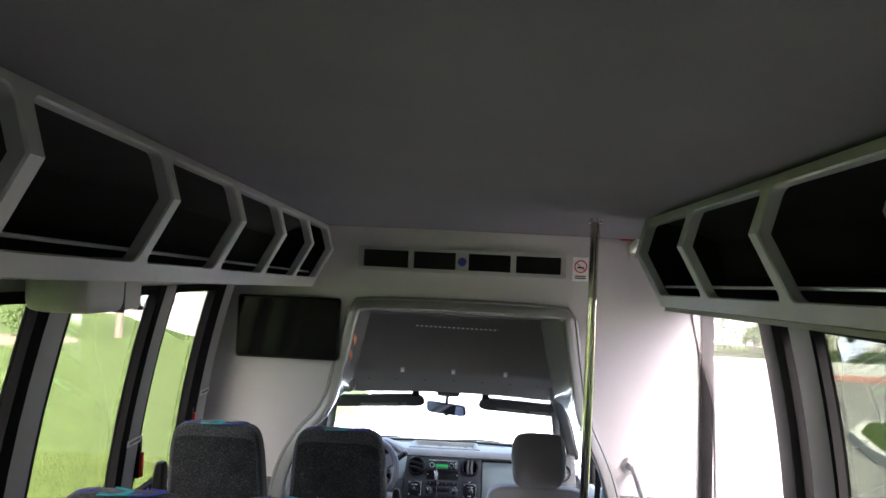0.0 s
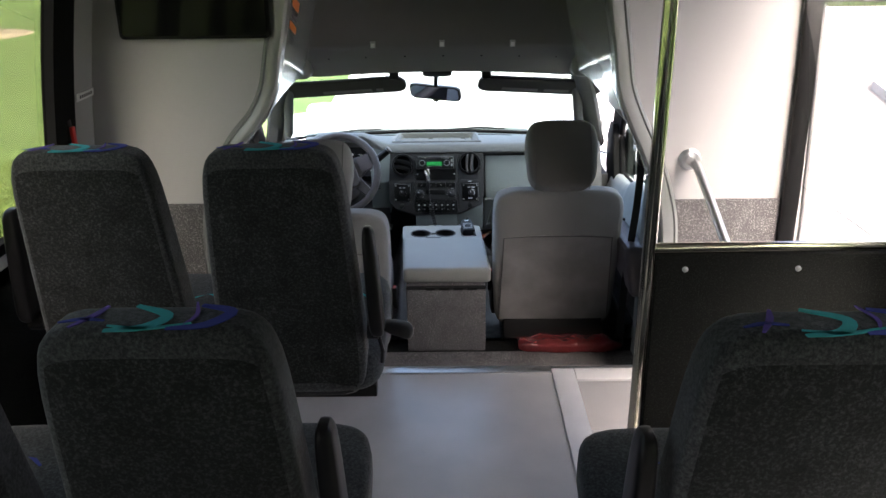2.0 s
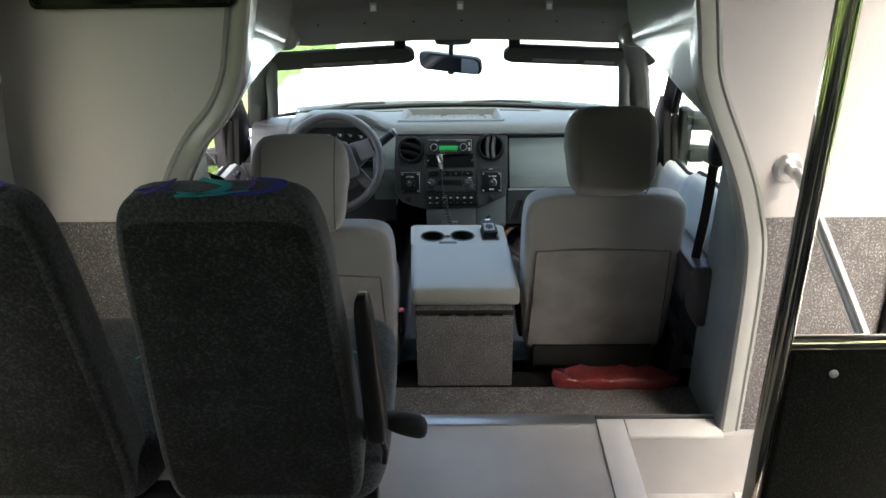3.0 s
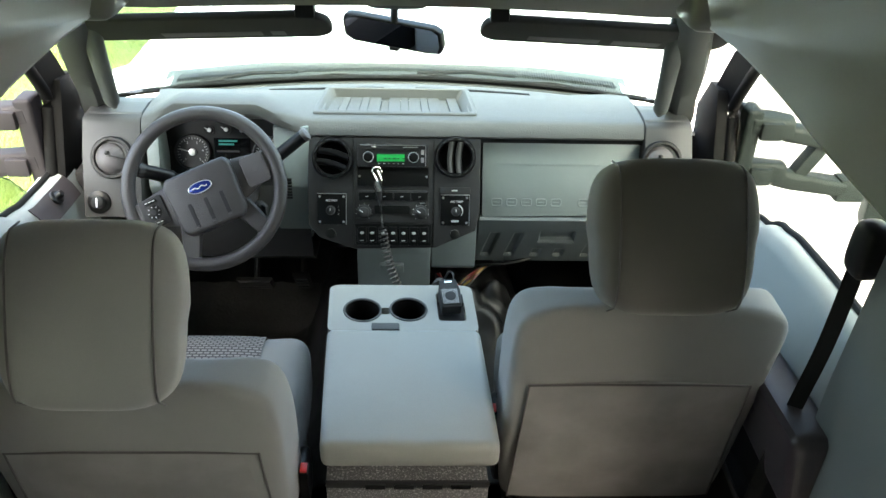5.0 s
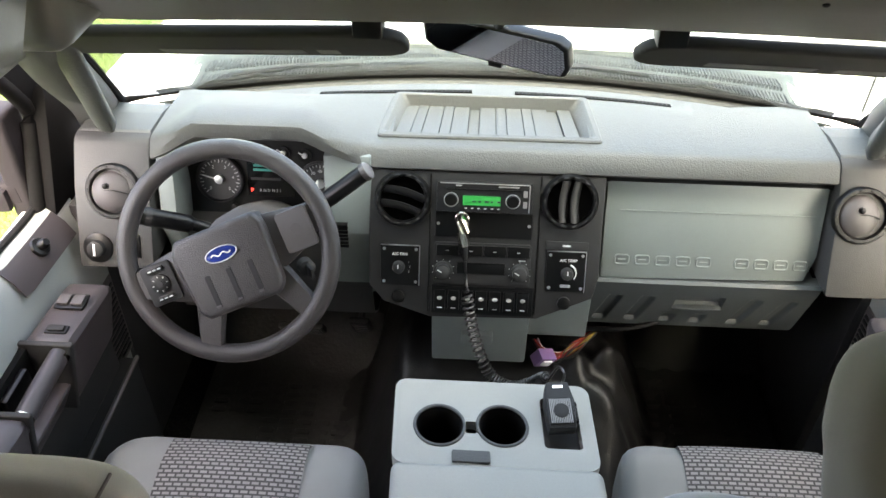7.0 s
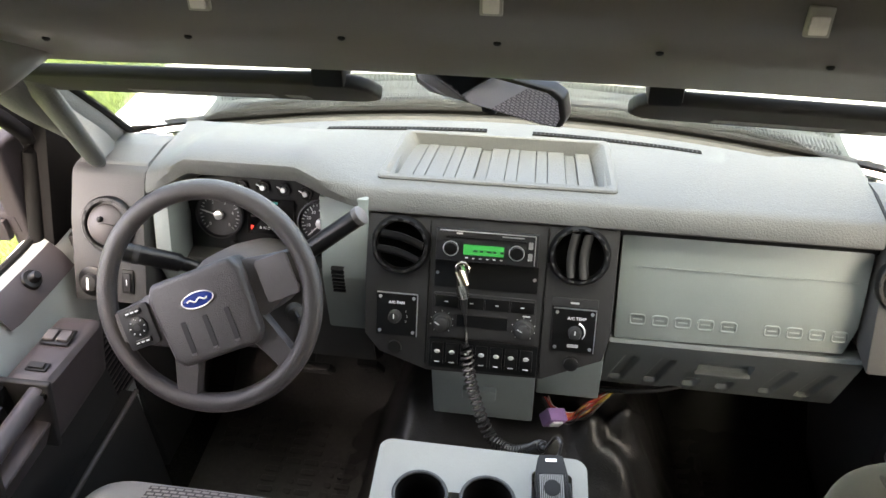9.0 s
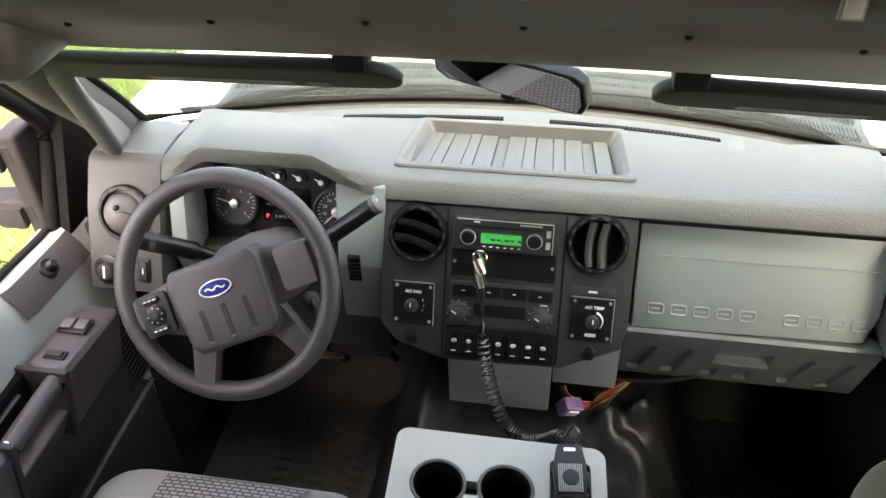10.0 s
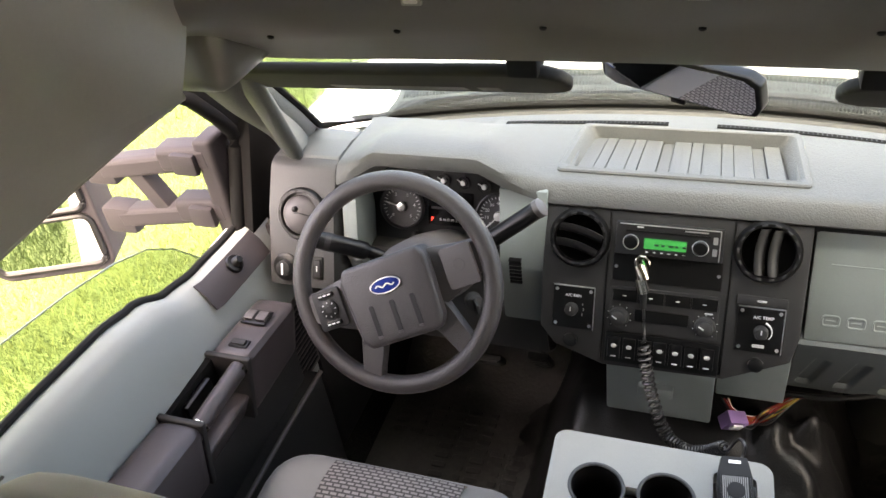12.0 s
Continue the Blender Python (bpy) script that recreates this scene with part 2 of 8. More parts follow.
def tube(pts, r, n=12, closed=False):
    """A round bar through points; r may be a list."""
    pts = [Vector(p) for p in pts]
    k = len(pts)
    rs = r if isinstance(r, (list, tuple)) else [r] * k
    up = Vector((0.13, 0.21, 0.97)).normalized()
    rings = []
    for i, p in enumerate(pts):
        if closed:
            t = pts[(i + 1) % k] - pts[i - 1]
        else:
            t = pts[min(i + 1, k - 1)] - pts[max(i - 1, 0)]
        t.normalize()
        u = t.cross(up)
        if u.length < 0.05:
            u = t.cross(Vector((1, 0, 0)))
        u.normalize()
        w = t.cross(u)
        rings.append([p + rs[i] * (math.cos(a) * u + math.sin(a) * w) for a in [2 * math.pi * j / n for j in range(n)]])
    if closed:
        rings.append(rings[0])
        bm = grid(rings, True)
        bmesh.ops.remove_doubles(bm, verts=bm.verts, dist=1e-6)
        return bm
    return grid(rings, True, caps=True)


def lathe(profile, n=24, m=None, caps=True):
    """A round body about z out of (radius, height) points, with flat ends."""
    rings = [[(r * math.cos(2 * math.pi * i / n), r * math.sin(2 * math.pi * i / n), z) for i in range(n)] for r, z in profile]
    bm = grid(rings, True, caps=caps)
    if m is not None:
        bmesh.ops.transform(bm, verts=bm.verts, matrix=m)
    return bm


def pillow(w, d, h, power=5.0, cuts=10, deform=None, m=None):
    """A cushion: a block with well-rounded edges; deform shifts its points."""
    bm = bmesh.new()
    bmesh.ops.create_cube(bm, size=2)
    bmesh.ops.subdivide_edges(bm, edges=bm.edges[:], cuts=cuts, use_grid_fill=True)
    for v in bm.verts:
        p = v.co
        q = [math.copysign(abs(math.sin(c * math.pi / 2)), c) for c in p]
        s = (abs(q[0]) ** power + abs(q[1]) ** power + abs(q[2]) ** power) ** (1 / power)
        g = Vector(q) / max(s, 1e-6)
        v.co = Vector((g.x * w / 2, g.y * d / 2, g.z * h / 2))
        if deform:
            v.co = Vector(deform(v.co))
    if m is not None:
        bmesh.ops.transform(bm, verts=bm.verts, matrix=m)
    return bm


def curve_pts(ctrl, n=24):
    """Points along a smooth curve through the control points."""
    P = [Vector(p) for p in ctrl]
    P = [2 * P[0] - P[1]] + P + [2 * P[-1] - P[-2]]
    out = []
    for i in range(1, len(P) - 2):
        k = max(2, n // (len(P) - 3))
        for j in range(k):
            t = j / k
            a, b, c, d = P[i - 1], P[i], P[i + 1], P[i + 2]
            out.append(0.5 * ((2 * b) + (c - a) * t + (2 * a - 5 * b + 4 * c - d) * t * t + (3 * b - a - 3 * c + d) * t ** 3))
    out.append(P[-2])
    return out


def round_rect(w, h, r, n=5, cx=0.0, cy=0.0):
    out = []
    for sx, sy, a0 in ((1, 1, 0), (-1, 1, 90), (-1, -1, 180), (1, -1, 270)):
        for i in range(n + 1):
            a = radians(a0 + 90 * i / n)
            out.append((cx + sx * (w / 2 - r) + r * math.cos(a), cy + sy * (h / 2 - r) + r * math.sin(a)))
    return out


def text_mesh(word, size, depth=0.0005, m=None, bold=0.0):
    """Letters as a bmesh in the xy plane, centred."""
    c = bpy.data.curves.new("letters", "FONT")
    c.body, c.size, c.extrude, c.align_x, c.align_y, c.offset = word, size, depth, "CENTER", "CENTER", bold
    c.resolution_u = 2
    ob = new("letters", c)
    me = bpy.data.meshes.new_from_object(ob.evaluated_get(bpy.context.evaluated_depsgraph_get()))
    bpy.data.objects.remove(ob)
    bm = bmesh.new()
    bm.from_mesh(me)
    bpy.data.meshes.remove(me)
    bpy.data.curves.remove(c)
    if m is not None:
        bmesh.ops.transform(bm, verts=bm.verts, matrix=m)
    return bm


def facing(origin, normal, up=(0, 0, 1)):
    """The frame of a face: z along its normal, y up along it."""
    z = Vector(normal).normalized()
    x = Vector(up).cross(z).normalized()
    y = z.cross(x)
    return Matrix.Translation(origin) @ Matrix((x, y, z)).transposed().to_4x4()


# ---- the bus body ----
XC = 0.06            # middle of the body
BULK = 3.835         # rear face of the front bulkhead
REAR = -2.4


def wall_x(z, side):
    """Inner face of the side wall: upright below the sill, bending in more and more above it."""
    d = max(0.0, z - 0.72)
    e = min(d, 0.835)
    return XC + side * (1.18 - 0.055 * e - 0.126 * e * e - 0.16 * (d - e))


def heights(z0, z1):
    """Steps up the curved wall from z0 to z1."""
    n = 7 if z1 > 0.8 else 1
    lo = max(z0, 0.70)
    return ([z0] if z0 < 0.70 else []) + [lo + (z1 - lo) * i / n for i in range(n + 1)]


def wall_bar(z0, z1, d0, d1, y0, y1, side, bevel=0.0, m=None):
    """A slab between two depths of the side wall, following its bend; depths count outwards."""
    zs = heights(z0, z1)
    pts = [(wall_x(z, side) + side * d0, z) for z in zs] + [(wall_x(z, side) + side * d1, z) for z in zs[::-1]]
    return prism(pts, y0, y1, "y", bevel, m=m)


def wall_sheet(y0, y1, z0, z1, side, thick=0.05):
    return wall_bar(z0, z1, 0.0, thick, y0, y1, side)


# floor with the stairwell cut out
floor = part("floor", join(
    box(-1.2, 0.52, REAR, 3.86, -0.06, 0.0), box(0.52, 1.3, REAR, 2.955, -0.06, 0.0)), M_FLOOR)
tagged(floor, "grey speckled vinyl floor of the aisle", "floor", kind="structure")

SILL, HEAD = 0.74, 1.555
LEFT_POSTS = [(3.685, 3.835), (2.955, 3.065), (2.175, 2.29), (1.49, 1.64), (0.77, 0.92), (0.05, 0.20), (-0.67, -0.52), (-1.39, -1.24), (-2.4, -2.0)]
RIGHT_POSTS = [(2.765, 2.86), (2.535, 2.70), (1.93, 2.08), (1.21, 1.36), (0.49, 0.64), (-0.23, -0.08), (-0.95, -0.80), (-2.4, -1.8)]

wl = [wall_sheet(REAR, BULK, -0.06, SILL, -1), wall_sheet(REAR, BULK, HEAD, 2.06, -1)]
wl += [wall_sheet(a, b, SILL, HEAD, -1, 0.018) for a, b in LEFT_POSTS]
tagged(part("wall_left", join(*wl), M_WALL), "pale grey vinyl side wall with window openings", "wall", kind="structure")
wr = [wall_sheet(REAR, 2.86, -0.06, SILL, 1), wall_sheet(REAR, BULK, HEAD, 2.06, 1)]
wr += [wall_sheet(a, b, SILL, HEAD, 1, 0.018) for a, b in RIGHT_POSTS]
wr += [wall_sheet(3.825, BULK + 0.02, -0.75, 0.72, 1), wall_sheet(3.825, BULK + 0.02, 0.72, HEAD, 1)]
tagged(part("wall_right", join(*wr), M_WALL), "pale grey vinyl side wall with window openings", "wall", kind="structure")
for s, y1 in ((-1, BULK - 0.01), (1, 2.84)):
    sh = wall_sheet(REAR, y1, 0.0, 0.66, s, 0.004)
    bmesh.ops.translate(sh, verts=sh.verts, vec=(-s * 0.006, 0, 0))
    tagged(part("wall_carpet", sh, M_CARPETD), "dark carpet on the lower side wall", "wall carpet", kind="structure")
tagged(part("wall_rear", box(-1.2, 1.32, REAR - 0.06, REAR, -0.06, 2.05), M_WALL), "pale grey rear wall", "wall", kind="structure")


def side_window(n, y0, y1, side):
    """Dark rubber frame with a pane in the leaning wall."""
    w = new_at(f"window_{n}", (wall_x(SILL, side), (y0 + y1) / 2, SILL))
    tagged(w, "clear bus side window in a black rubber frame", "window", kind="structure")
    inv = Matrix.Translation(-w.location)

    def strip(ya, yb, za, zb, d0, d1):
        return wall_bar(za, zb, d0, d1, ya, yb, side, m=inv)
    narrow = y1 - y0 < 0.2
    b = 0.006 if narrow else 0.025 if side > 0 else 0.135 if y1 > 3.6 else 0.06
    f0 = 0.006 if narrow else 0.02
    part("frame", join(strip(y0, y0 + f0, SILL, HEAD, -0.010, 0.020), strip(y1 - b, y1, SILL, HEAD, -0.016, 0.020),
                       strip(y0 + f0, y1 - b, SILL, SILL + 0.03, -0.010, 0.020), strip(y0 + f0, y1 - b, HEAD - 0.03, HEAD, -0.010, 0.020)), M_SEALB, w, "black rubber window frame")
    g = part("pane", strip(y0 + f0, y1 - b, SILL + 0.03, HEAD - 0.03, 0.010, 0.014), M_TINTL if side < 0 else M_TINTR, w, "tinted glass pane")
    g.visible_shadow = False
    return w


k = 1
for posts, side in ((LEFT_POSTS, -1), (RIGHT_POSTS, 1)):
    for (a0, _), (_, b1) in zip(posts, posts[1:]):
        side_window(k, b1, a0, side)
        k += 1

# grey covers over the window posts
for posts, side in ((LEFT_POSTS, -1), (RIGHT_POSTS, 1)):
    for a, b in posts[:-1]:
        y1 = min(b, BULK - 0.01)
        ob = part("trim", wall_bar(SILL, HEAD, -0.014, -0.002, a + 0.002, y1 - 0.002, side, 0.004), M_POST)
        tagged(ob, "grey plastic cover over a window post", "trim", kind="structure")

# emergency labels and red latches on the posts
def post_band(y, z):
    x0 = wall_x(z, -1) + 0.017
    th = thing("sticker", "small white strip sticker wrapped on a window post", "sticker", (x0, y, z))
    part("strip", box(-0.001, 0.002, -0.06, 0.06, -0.012, 0.012, m=pose(0, 0, 0, 0, 9, 0)), M_WHITE, th)
    for i in range(6):
        part("bar", box(0.002, 0.003, -0.045 + i * 0.016, -0.036 + i * 0.016, -0.005, 0.005, m=pose(0, 0, 0, 0, 9, 0)), M_BLACK, th)


post_band(3.76, 1.06)
post_band(3.01, 0.99)


def window_latch(y, z):
    x0 = wall_x(z, -1) + 0.015
    th = thing("window_latch", "red emergency window latch in a black holder", "latch", (x0, y, z))
    part("holder", box(-0.01, 0.008, -0.014, 0.014, -0.06, 0.09, 0.004), M_BLACK, th)
    part("lever", box(0.008, 0.018, -0.010, 0.010, -0.055, 0.035, 0.003), M_RED, th, "red pull lever")


window_latch(3.64, 0.95)
window_latch(3.085, 0.90)

# ceiling: a shallow arch
rows = []
for i in range(25):
    x = -1.14 + 2.4 * i / 24
    z = 1.880 - 0.02 * ((x - XC) / 1.1) ** 4
    rows.append([(x, REAR, z + 0.13), (x, BULK + 0.02, z)])
tagged(part("ceiling", grid(rows, thick=0.04), M_CEIL), "dark grey cloth ceiling, gently arched", "ceiling", kind="structure")
part_roof = part("roof", box(-1.2, 1.32, REAR - 0.06, BULK + 0.05, 2.06, 2.10), M_WHITE)
tagged(part_roof, "white outer roof of the bus", "roof", kind="structure")

# ---- front bulkhead with the opening to the cab ----
OPEN_L = [(-0.395, 1.470), (-0.418, 1.37), (-0.440, 1.26), (-0.463, 1.155), (-0.488, 1.045), (-0.540, 0.950), (-0.615, 0.865), (-0.69, 0.72), (-0.725, 0.50), (-0.73, -0.06)]
OPEN_R = [(0.545, 1.470), (0.560, 1.37), (0.576, 1.26), (0.594, 1.155), (0.612, 1.045), (0.655, 0.940), (0.715, 0.815), (0.765, 0.68), (0.795, 0.50), (0.80, -0.06)]


def round_corner(pts):
    return [tuple(p) for p in curve_pts([(a, b, 0) for a, b in pts], 32)]


outline = [(a, b) for a, b, _ in round_corner(OPEN_L)]
outline_r = [(a, b) for a, b, _ in round_corner(OPEN_R)]
bm_parts = []
bm_parts.append(prism([(wall_x(z, -1) - 0.045, z) for z in heights(-0.06, 1.555) + [2.06]] + [(OPEN_L[0][0], 2.06)] + outline, BULK, BULK + 0.035, "y"))
bm_parts.append(prism([OPEN_L[0], (OPEN_L[0][0], 2.06), (OPEN_R[0][0], 2.06), OPEN_R[0]], BULK, BULK + 0.035, "y"))
bm_parts.append(prism([(OPEN_R[0][0], 2.06), (wall_x(2.06, 1) + 0.045, 2.06)] + [(wall_x(z, 1) + 0.045, z) for z in heights(-0.75, 1.555)[::-1]] + [(0.80, -0.75)] + outline_r[::-1], BULK, BULK + 0.035, "y"))
tagged(part("wall_front", join(*bm_parts), M_WALL), "pale grey vinyl bulkhead wall behind the cab", "wall", kind="structure")

# dark carpet on the lower bulkhead
def bulk_carpet(x0, x1, zb):
    ob = part("wall_carpet", box(x0, x1, BULK - 0.008, BULK - 0.001, zb, 0.675, 0.003), M_CARPET)
    tagged(ob, "grey speckled carpet on the lower bulkhead wall", "wall carpet", kind="structure")


bulk_carpet(-1.10, -0.73, 0.0)
bulk_carpet(0.805, 1.19, -0.5)

# raised fibreglass surround of the opening
def offset_path(pts, d):
    out = []
    for i, (a, b) in enumerate(pts):
        p0, p1 = pts[max(i - 1, 0)], pts[min(i + 1, len(pts) - 1)]
        t = Vector((p1[0] - p0[0], p1[1] - p0[1])).normalized()
        out.append((a - t.y * d, b + t.x * d))
    return out


OPEN_ALL = outline_r[::-1] + outline                    # up the right side, across, down the left
OPEN_ALL = [p for i, p in enumerate(OPEN_ALL) if i == 0 or (Vector(p) - Vector(OPEN_ALL[i - 1])).length > 1e-4]


def smooth_open(pts, times=2):
    for _ in range(times):
        out = [pts[0]]
        for p, q in zip(pts, pts[1:]):
            out += [(0.75 * p[0] + 0.25 * q[0], 0.75 * p[1] + 0.25 * q[1]), (0.25 * p[0] + 0.75 * q[0], 0.25 * p[1] + 0.75 * q[1])]
        pts = out + [pts[-1]]
    return pts


path = smooth_open(OPEN_ALL, 2)
section = [(-0.054, 0.0), (-0.053, -0.008), (-0.047, -0.012), (-0.041, -0.008), (-0.036, -0.013), (-0.006, -0.017), (-0.001, -0.013), (0.001, 0.0), (0.001, 0.045)]
rows = []
for d, y in section:
    rows.append([(a, BULK + y, b) for a, b in offset_path(path, d)])
surround = part("opening_surround", grid(rows, thick=0.004), M_FIBRE)
tagged(surround, "grey glossy fibreglass surround of the cab opening", "surround", kind="structure")

# ---- the pod over the cab ----
POD_Y = 4.60
inner = offset_path(path, 0.0)
CORNER_L, CORNER_R = (-0.522, 4.535, 0.992), (0.602, 4.535, 0.992)


def flange_at(side, z):
    """Inner edge of the surround at a height."""
    pts = sorted([(b, a) for a, b in inner if (a < XC) == (side < 0) and b < 1.469])
    for (z0, x0), (z1, x1) in zip(pts, pts[1:]):
        if z0 <= z <= z1:
            return Vector((x0 + (x1 - x0) * (z - z0) / max(1e-9, z1 - z0), BULK + 0.02, z))
    return Vector((pts[-1][1], BULK + 0.02, z))


def pod_wall(side, t, s):
    """Upper side of the pod: t from the surround forward, s from the top down to the crease."""
    a = flange_at(side, 1.462 - s * (1.462 - 1.155))
    front = [(-0.43, 4.56, 1.41), (-0.468, 4.565, 1.21), (-0.500, 4.56, 1.08), CORNER_L]
    f = curve_pts(front, 30)
    q = f[min(len(f) - 1, int(round(s * (len(f) - 1))))].copy()
    if side > 0:
        q.x = 0.08 - q.x
    return a.lerp(q, t)


def cowl(side):
    """Side of the pod: an upper wall, a crease, and a flared lower flank."""
    corner = Vector(CORNER_L if side < 0 else CORNER_R)
    edge = [flange_at(side, 0.935)]
    for x, y, z in ((-0.550, 4.08, 0.960), (-0.546, 4.25, 0.975), (-0.535, 4.42, 0.987)):
        edge.append(Vector((x if side < 0 else 0.085 - x, y, z)))
    edge = curve_pts(edge + [corner], 24)
    n = len(edge)
    rows = []
    for i in range(n):
        t = 0.99 * i / (n - 1)
        r = [pod_wall(side, t, j / 20) for j in range(21)]
        crease = r[-1].copy()
        for j in range(1, 11):
            s = j / 10
            p = flange_at(side, 1.155 - s * 0.22) if i == 0 else crease.lerp(edge[i], s)
            if i == n - 1:
                p.z -= 0.002 * s
            r.append(p)
        rows.append(r)
    ob = part("pod_side", grid(rows, thick=0.004), M_FIBRE, None, "", 60)
    part("edge_bead", tube(edge, 0.005, 8), M_FIBRE, ob)
    tagged(ob, "grey glossy moulded plastic side of the cab roof pod", "roof pod", kind="structure")


cowl(-1)
cowl(1)
# top of the pod and the panel facing the aisle
part_top = part("pod_top", grid([[(-0.40, BULK + 0.03, 1.464), (-0.435, POD_Y - 0.04, 1.412)], [(0.06, BULK + 0.03, 1.468), (0.06, POD_Y, 1.416)], [(0.55, BULK + 0.03, 1.464), (0.515, POD_Y - 0.04, 1.412)]], thick=0.01), M_FIBRE)
tagged(part_top, "grey moulded top of the cab roof pod", "roof pod", kind="structure")


def header(x):
    """Front edge of the headliner over the windshield."""
    u = (x - 0.04) / 0.40
    return 4.70 + 0.02 * min(1.6, u * u), 0.979 - 0.014 * min(1.6, u * u)


def panel_y(x):
    return POD_Y - 0.22 * (x - 0.05) ** 2


rows = []
for i in range(41):
    x = -0.64 + 1.36 * i / 40
    hy, hz = header(x)
    tx = 0.05 + (x - 0.04) * 0.73
    mx = 0.045 + (x - 0.04) * 0.83
    ty, my = panel_y(tx), panel_y(mx)
    rows.append([(tx, ty, 1.42), (tx * 0.5 + mx * 0.5, (ty + my) / 2, 1.25), (mx, my + 0.002, 1.105), (mx * 0.85 + x * 0.15, my + 0.010, 1.080), (mx * 0.5 + x * 0.5, my * 0.5 + hy * 0.5 - 0.004, 0.5 * 1.09 + 0.5 * hz - 0.001), (x, hy - 0.012, hz + 0.010), (x, hy, hz), (x, hy + 0.012, hz + 0.012), (x, hy + 0.012, hz + 0.10)])
pod_panel = part("pod_panel", grid(rows, thick=-0.006), M_POD, None, "", 75)
tagged(pod_panel, "dark grey moulded panel above the windshield facing aft", "headliner", kind="structure")
for x0, x1 in ((-0.67, -0.50), (0.58, 0.755)):
    tagged(part("header_corner", box(x0, x1, 4.59, 4.745, 0.957, 1.06, 0.035, 4), M_POD), "dark grey moulded corner of the headliner", "headliner", kind="structure")
# white stitching along the top of the panel
seam = thing("panel_stitching", "row of white stitches along the pod panel", "stitching", (0, POD_Y - 0.012, 1.347))
for i in range(26):
    part("stitch", box(-0.30 + i * 0.0252, -0.30 + i * 0.0252 + 0.015, -0.006, -0.003, -0.003 - i * 0.0003, 0.004 - i * 0.0003), M_WHITE, seam)
part("stitch", box(-0.306, -0.300, -0.006, -0.003, -0.085, 0.004), M_WHITE, seam)
for cx in (-0.236, 0.044, 0.330):
    c = thing("panel_clip", "small white and black clip in the pod panel", "clip", (cx, panel_y(cx) - 0.004, 1.100), "clips of the pod panel")
    part("frame", box(-0.011, 0.011, -0.003, 0.004, -0.014, 0.014, 0.002), M_BIN, c)
    part("insert", box(-0.008, 0.008, -0.005, -0.002, -0.011, 0.006, 0.002), M_WHITE, c, "white insert")
for cx in (-0.42, -0.270, -0.110, 0.048, 0.205, 0.360, 0.51):
    hy, hz = header(cx)
    p = Vector((cx, panel_y(cx) * 0.75 + hy * 0.25 - 0.004, 0.75 * 1.075 + 0.25 * hz - 0.003))
    s = thing("panel_screw", "small dark screw in the headliner panel", "screw", p, "screws of the headliner")
    part("head", lathe([(0.0042, 0.0), (0.0042, 0.002), (0.002, 0.0035)], 10, facing((0, 0, 0), (0, -0.6, -0.75))), M_BLACK, s)

# unseen outer shell added over the pod, so that no light comes in from above
tagged(part("pod_light_shield", join(box(-0.9, 1.0, BULK + 0.036, 4.72, 1.50, 1.54), box(-0.9, 1.0, 4.72, 4.76, 1.0, 1.54), box(-0.94, -0.90, BULK + 0.036, 4.76, 0.94, 1.54), box(1.0, 1.04, BULK + 0.036, 4.76, 0.94, 1.54)), M_WHITE), "unseen white shell added over the roof pod to keep light out", "roof pod", kind="structure")

# ---- vent panel on the bulkhead ----
vp = thing("vent_panel", "grey ceiling air outlet panel with four dark openings on the bulkhead", "air vent", (0.065, BULK, 1.698))
part("frame", join(box(-0.475, 0.475, -0.02, 0.0, 0.040, 0.056, 0.004), box(-0.475, 0.475, -0.026, 0.0, -0.056, -0.038, 0.004),
                   *[box(a, b, -0.02, 0.0, -0.04, 0.042, 0.003) for a, b in ((-0.475, -0.452), (-0.247, -0.222), (-0.03, 0.03), (0.222, 0.247), (0.452, 0.475))]), M_BIN, vp)
for a, b in ((-0.452, -0.247), (-0.222, -0.03), (0.03, 0.222), (0.247, 0.452)):
    op = part("outlet", box(a, b, -0.006, -0.002, -0.038, 0.040), M_BLACK, vp, "black outlet")
    for i in range(4):
        part("slat", box(a + 0.004, b - 0.004, -0.009, -0.007, -0.030 + i * 0.02, -0.027 + i * 0.02), M_RUBBER, op)
part("badge", lathe([(0.020, 0), (0.020, 0.004), (0.016, 0.006)], 20, facing((0, -0.02, 0.0), (0, -1, 0))), mat("blue_badge", (0.03, 0.05, 0.25), 0.3, bump=0), vp, "round blue badge")

sg = thing("no_smoking_sign", "white sign with a red prohibition ring on the bulkhead", "sign", (0.608, BULK - 0.002, 1.69))
part("plate", box(-0.037, 0.037, -0.003, 0.0, -0.055, 0.055, 0.001), M_WHITE, sg)
part("ring", tube([(0.027 * math.cos(a), -0.004, 0.012 + 0.027 * math.sin(a)) for a in [i * math.pi / 12 for i in range(24)]], 0.003, 6, True), M_RED, sg, "red ring")
part("stroke", box(-0.026, 0.026, -0.0065, -0.004, -0.002, 0.002, m=pose(0, 0, 0.012, 0, 40, 0)), M_RED, sg, "red bar")
part("cigarette", box(-0.016, 0.016, -0.005, -0.003, 0.004, 0.011), M_BLACK, sg)
for i in range(2):
    part("bar", box(-0.025, 0.025, -0.0045, -0.003, -0.034 - i * 0.009, -0.029 - i * 0.009), M_BLACK, sg)

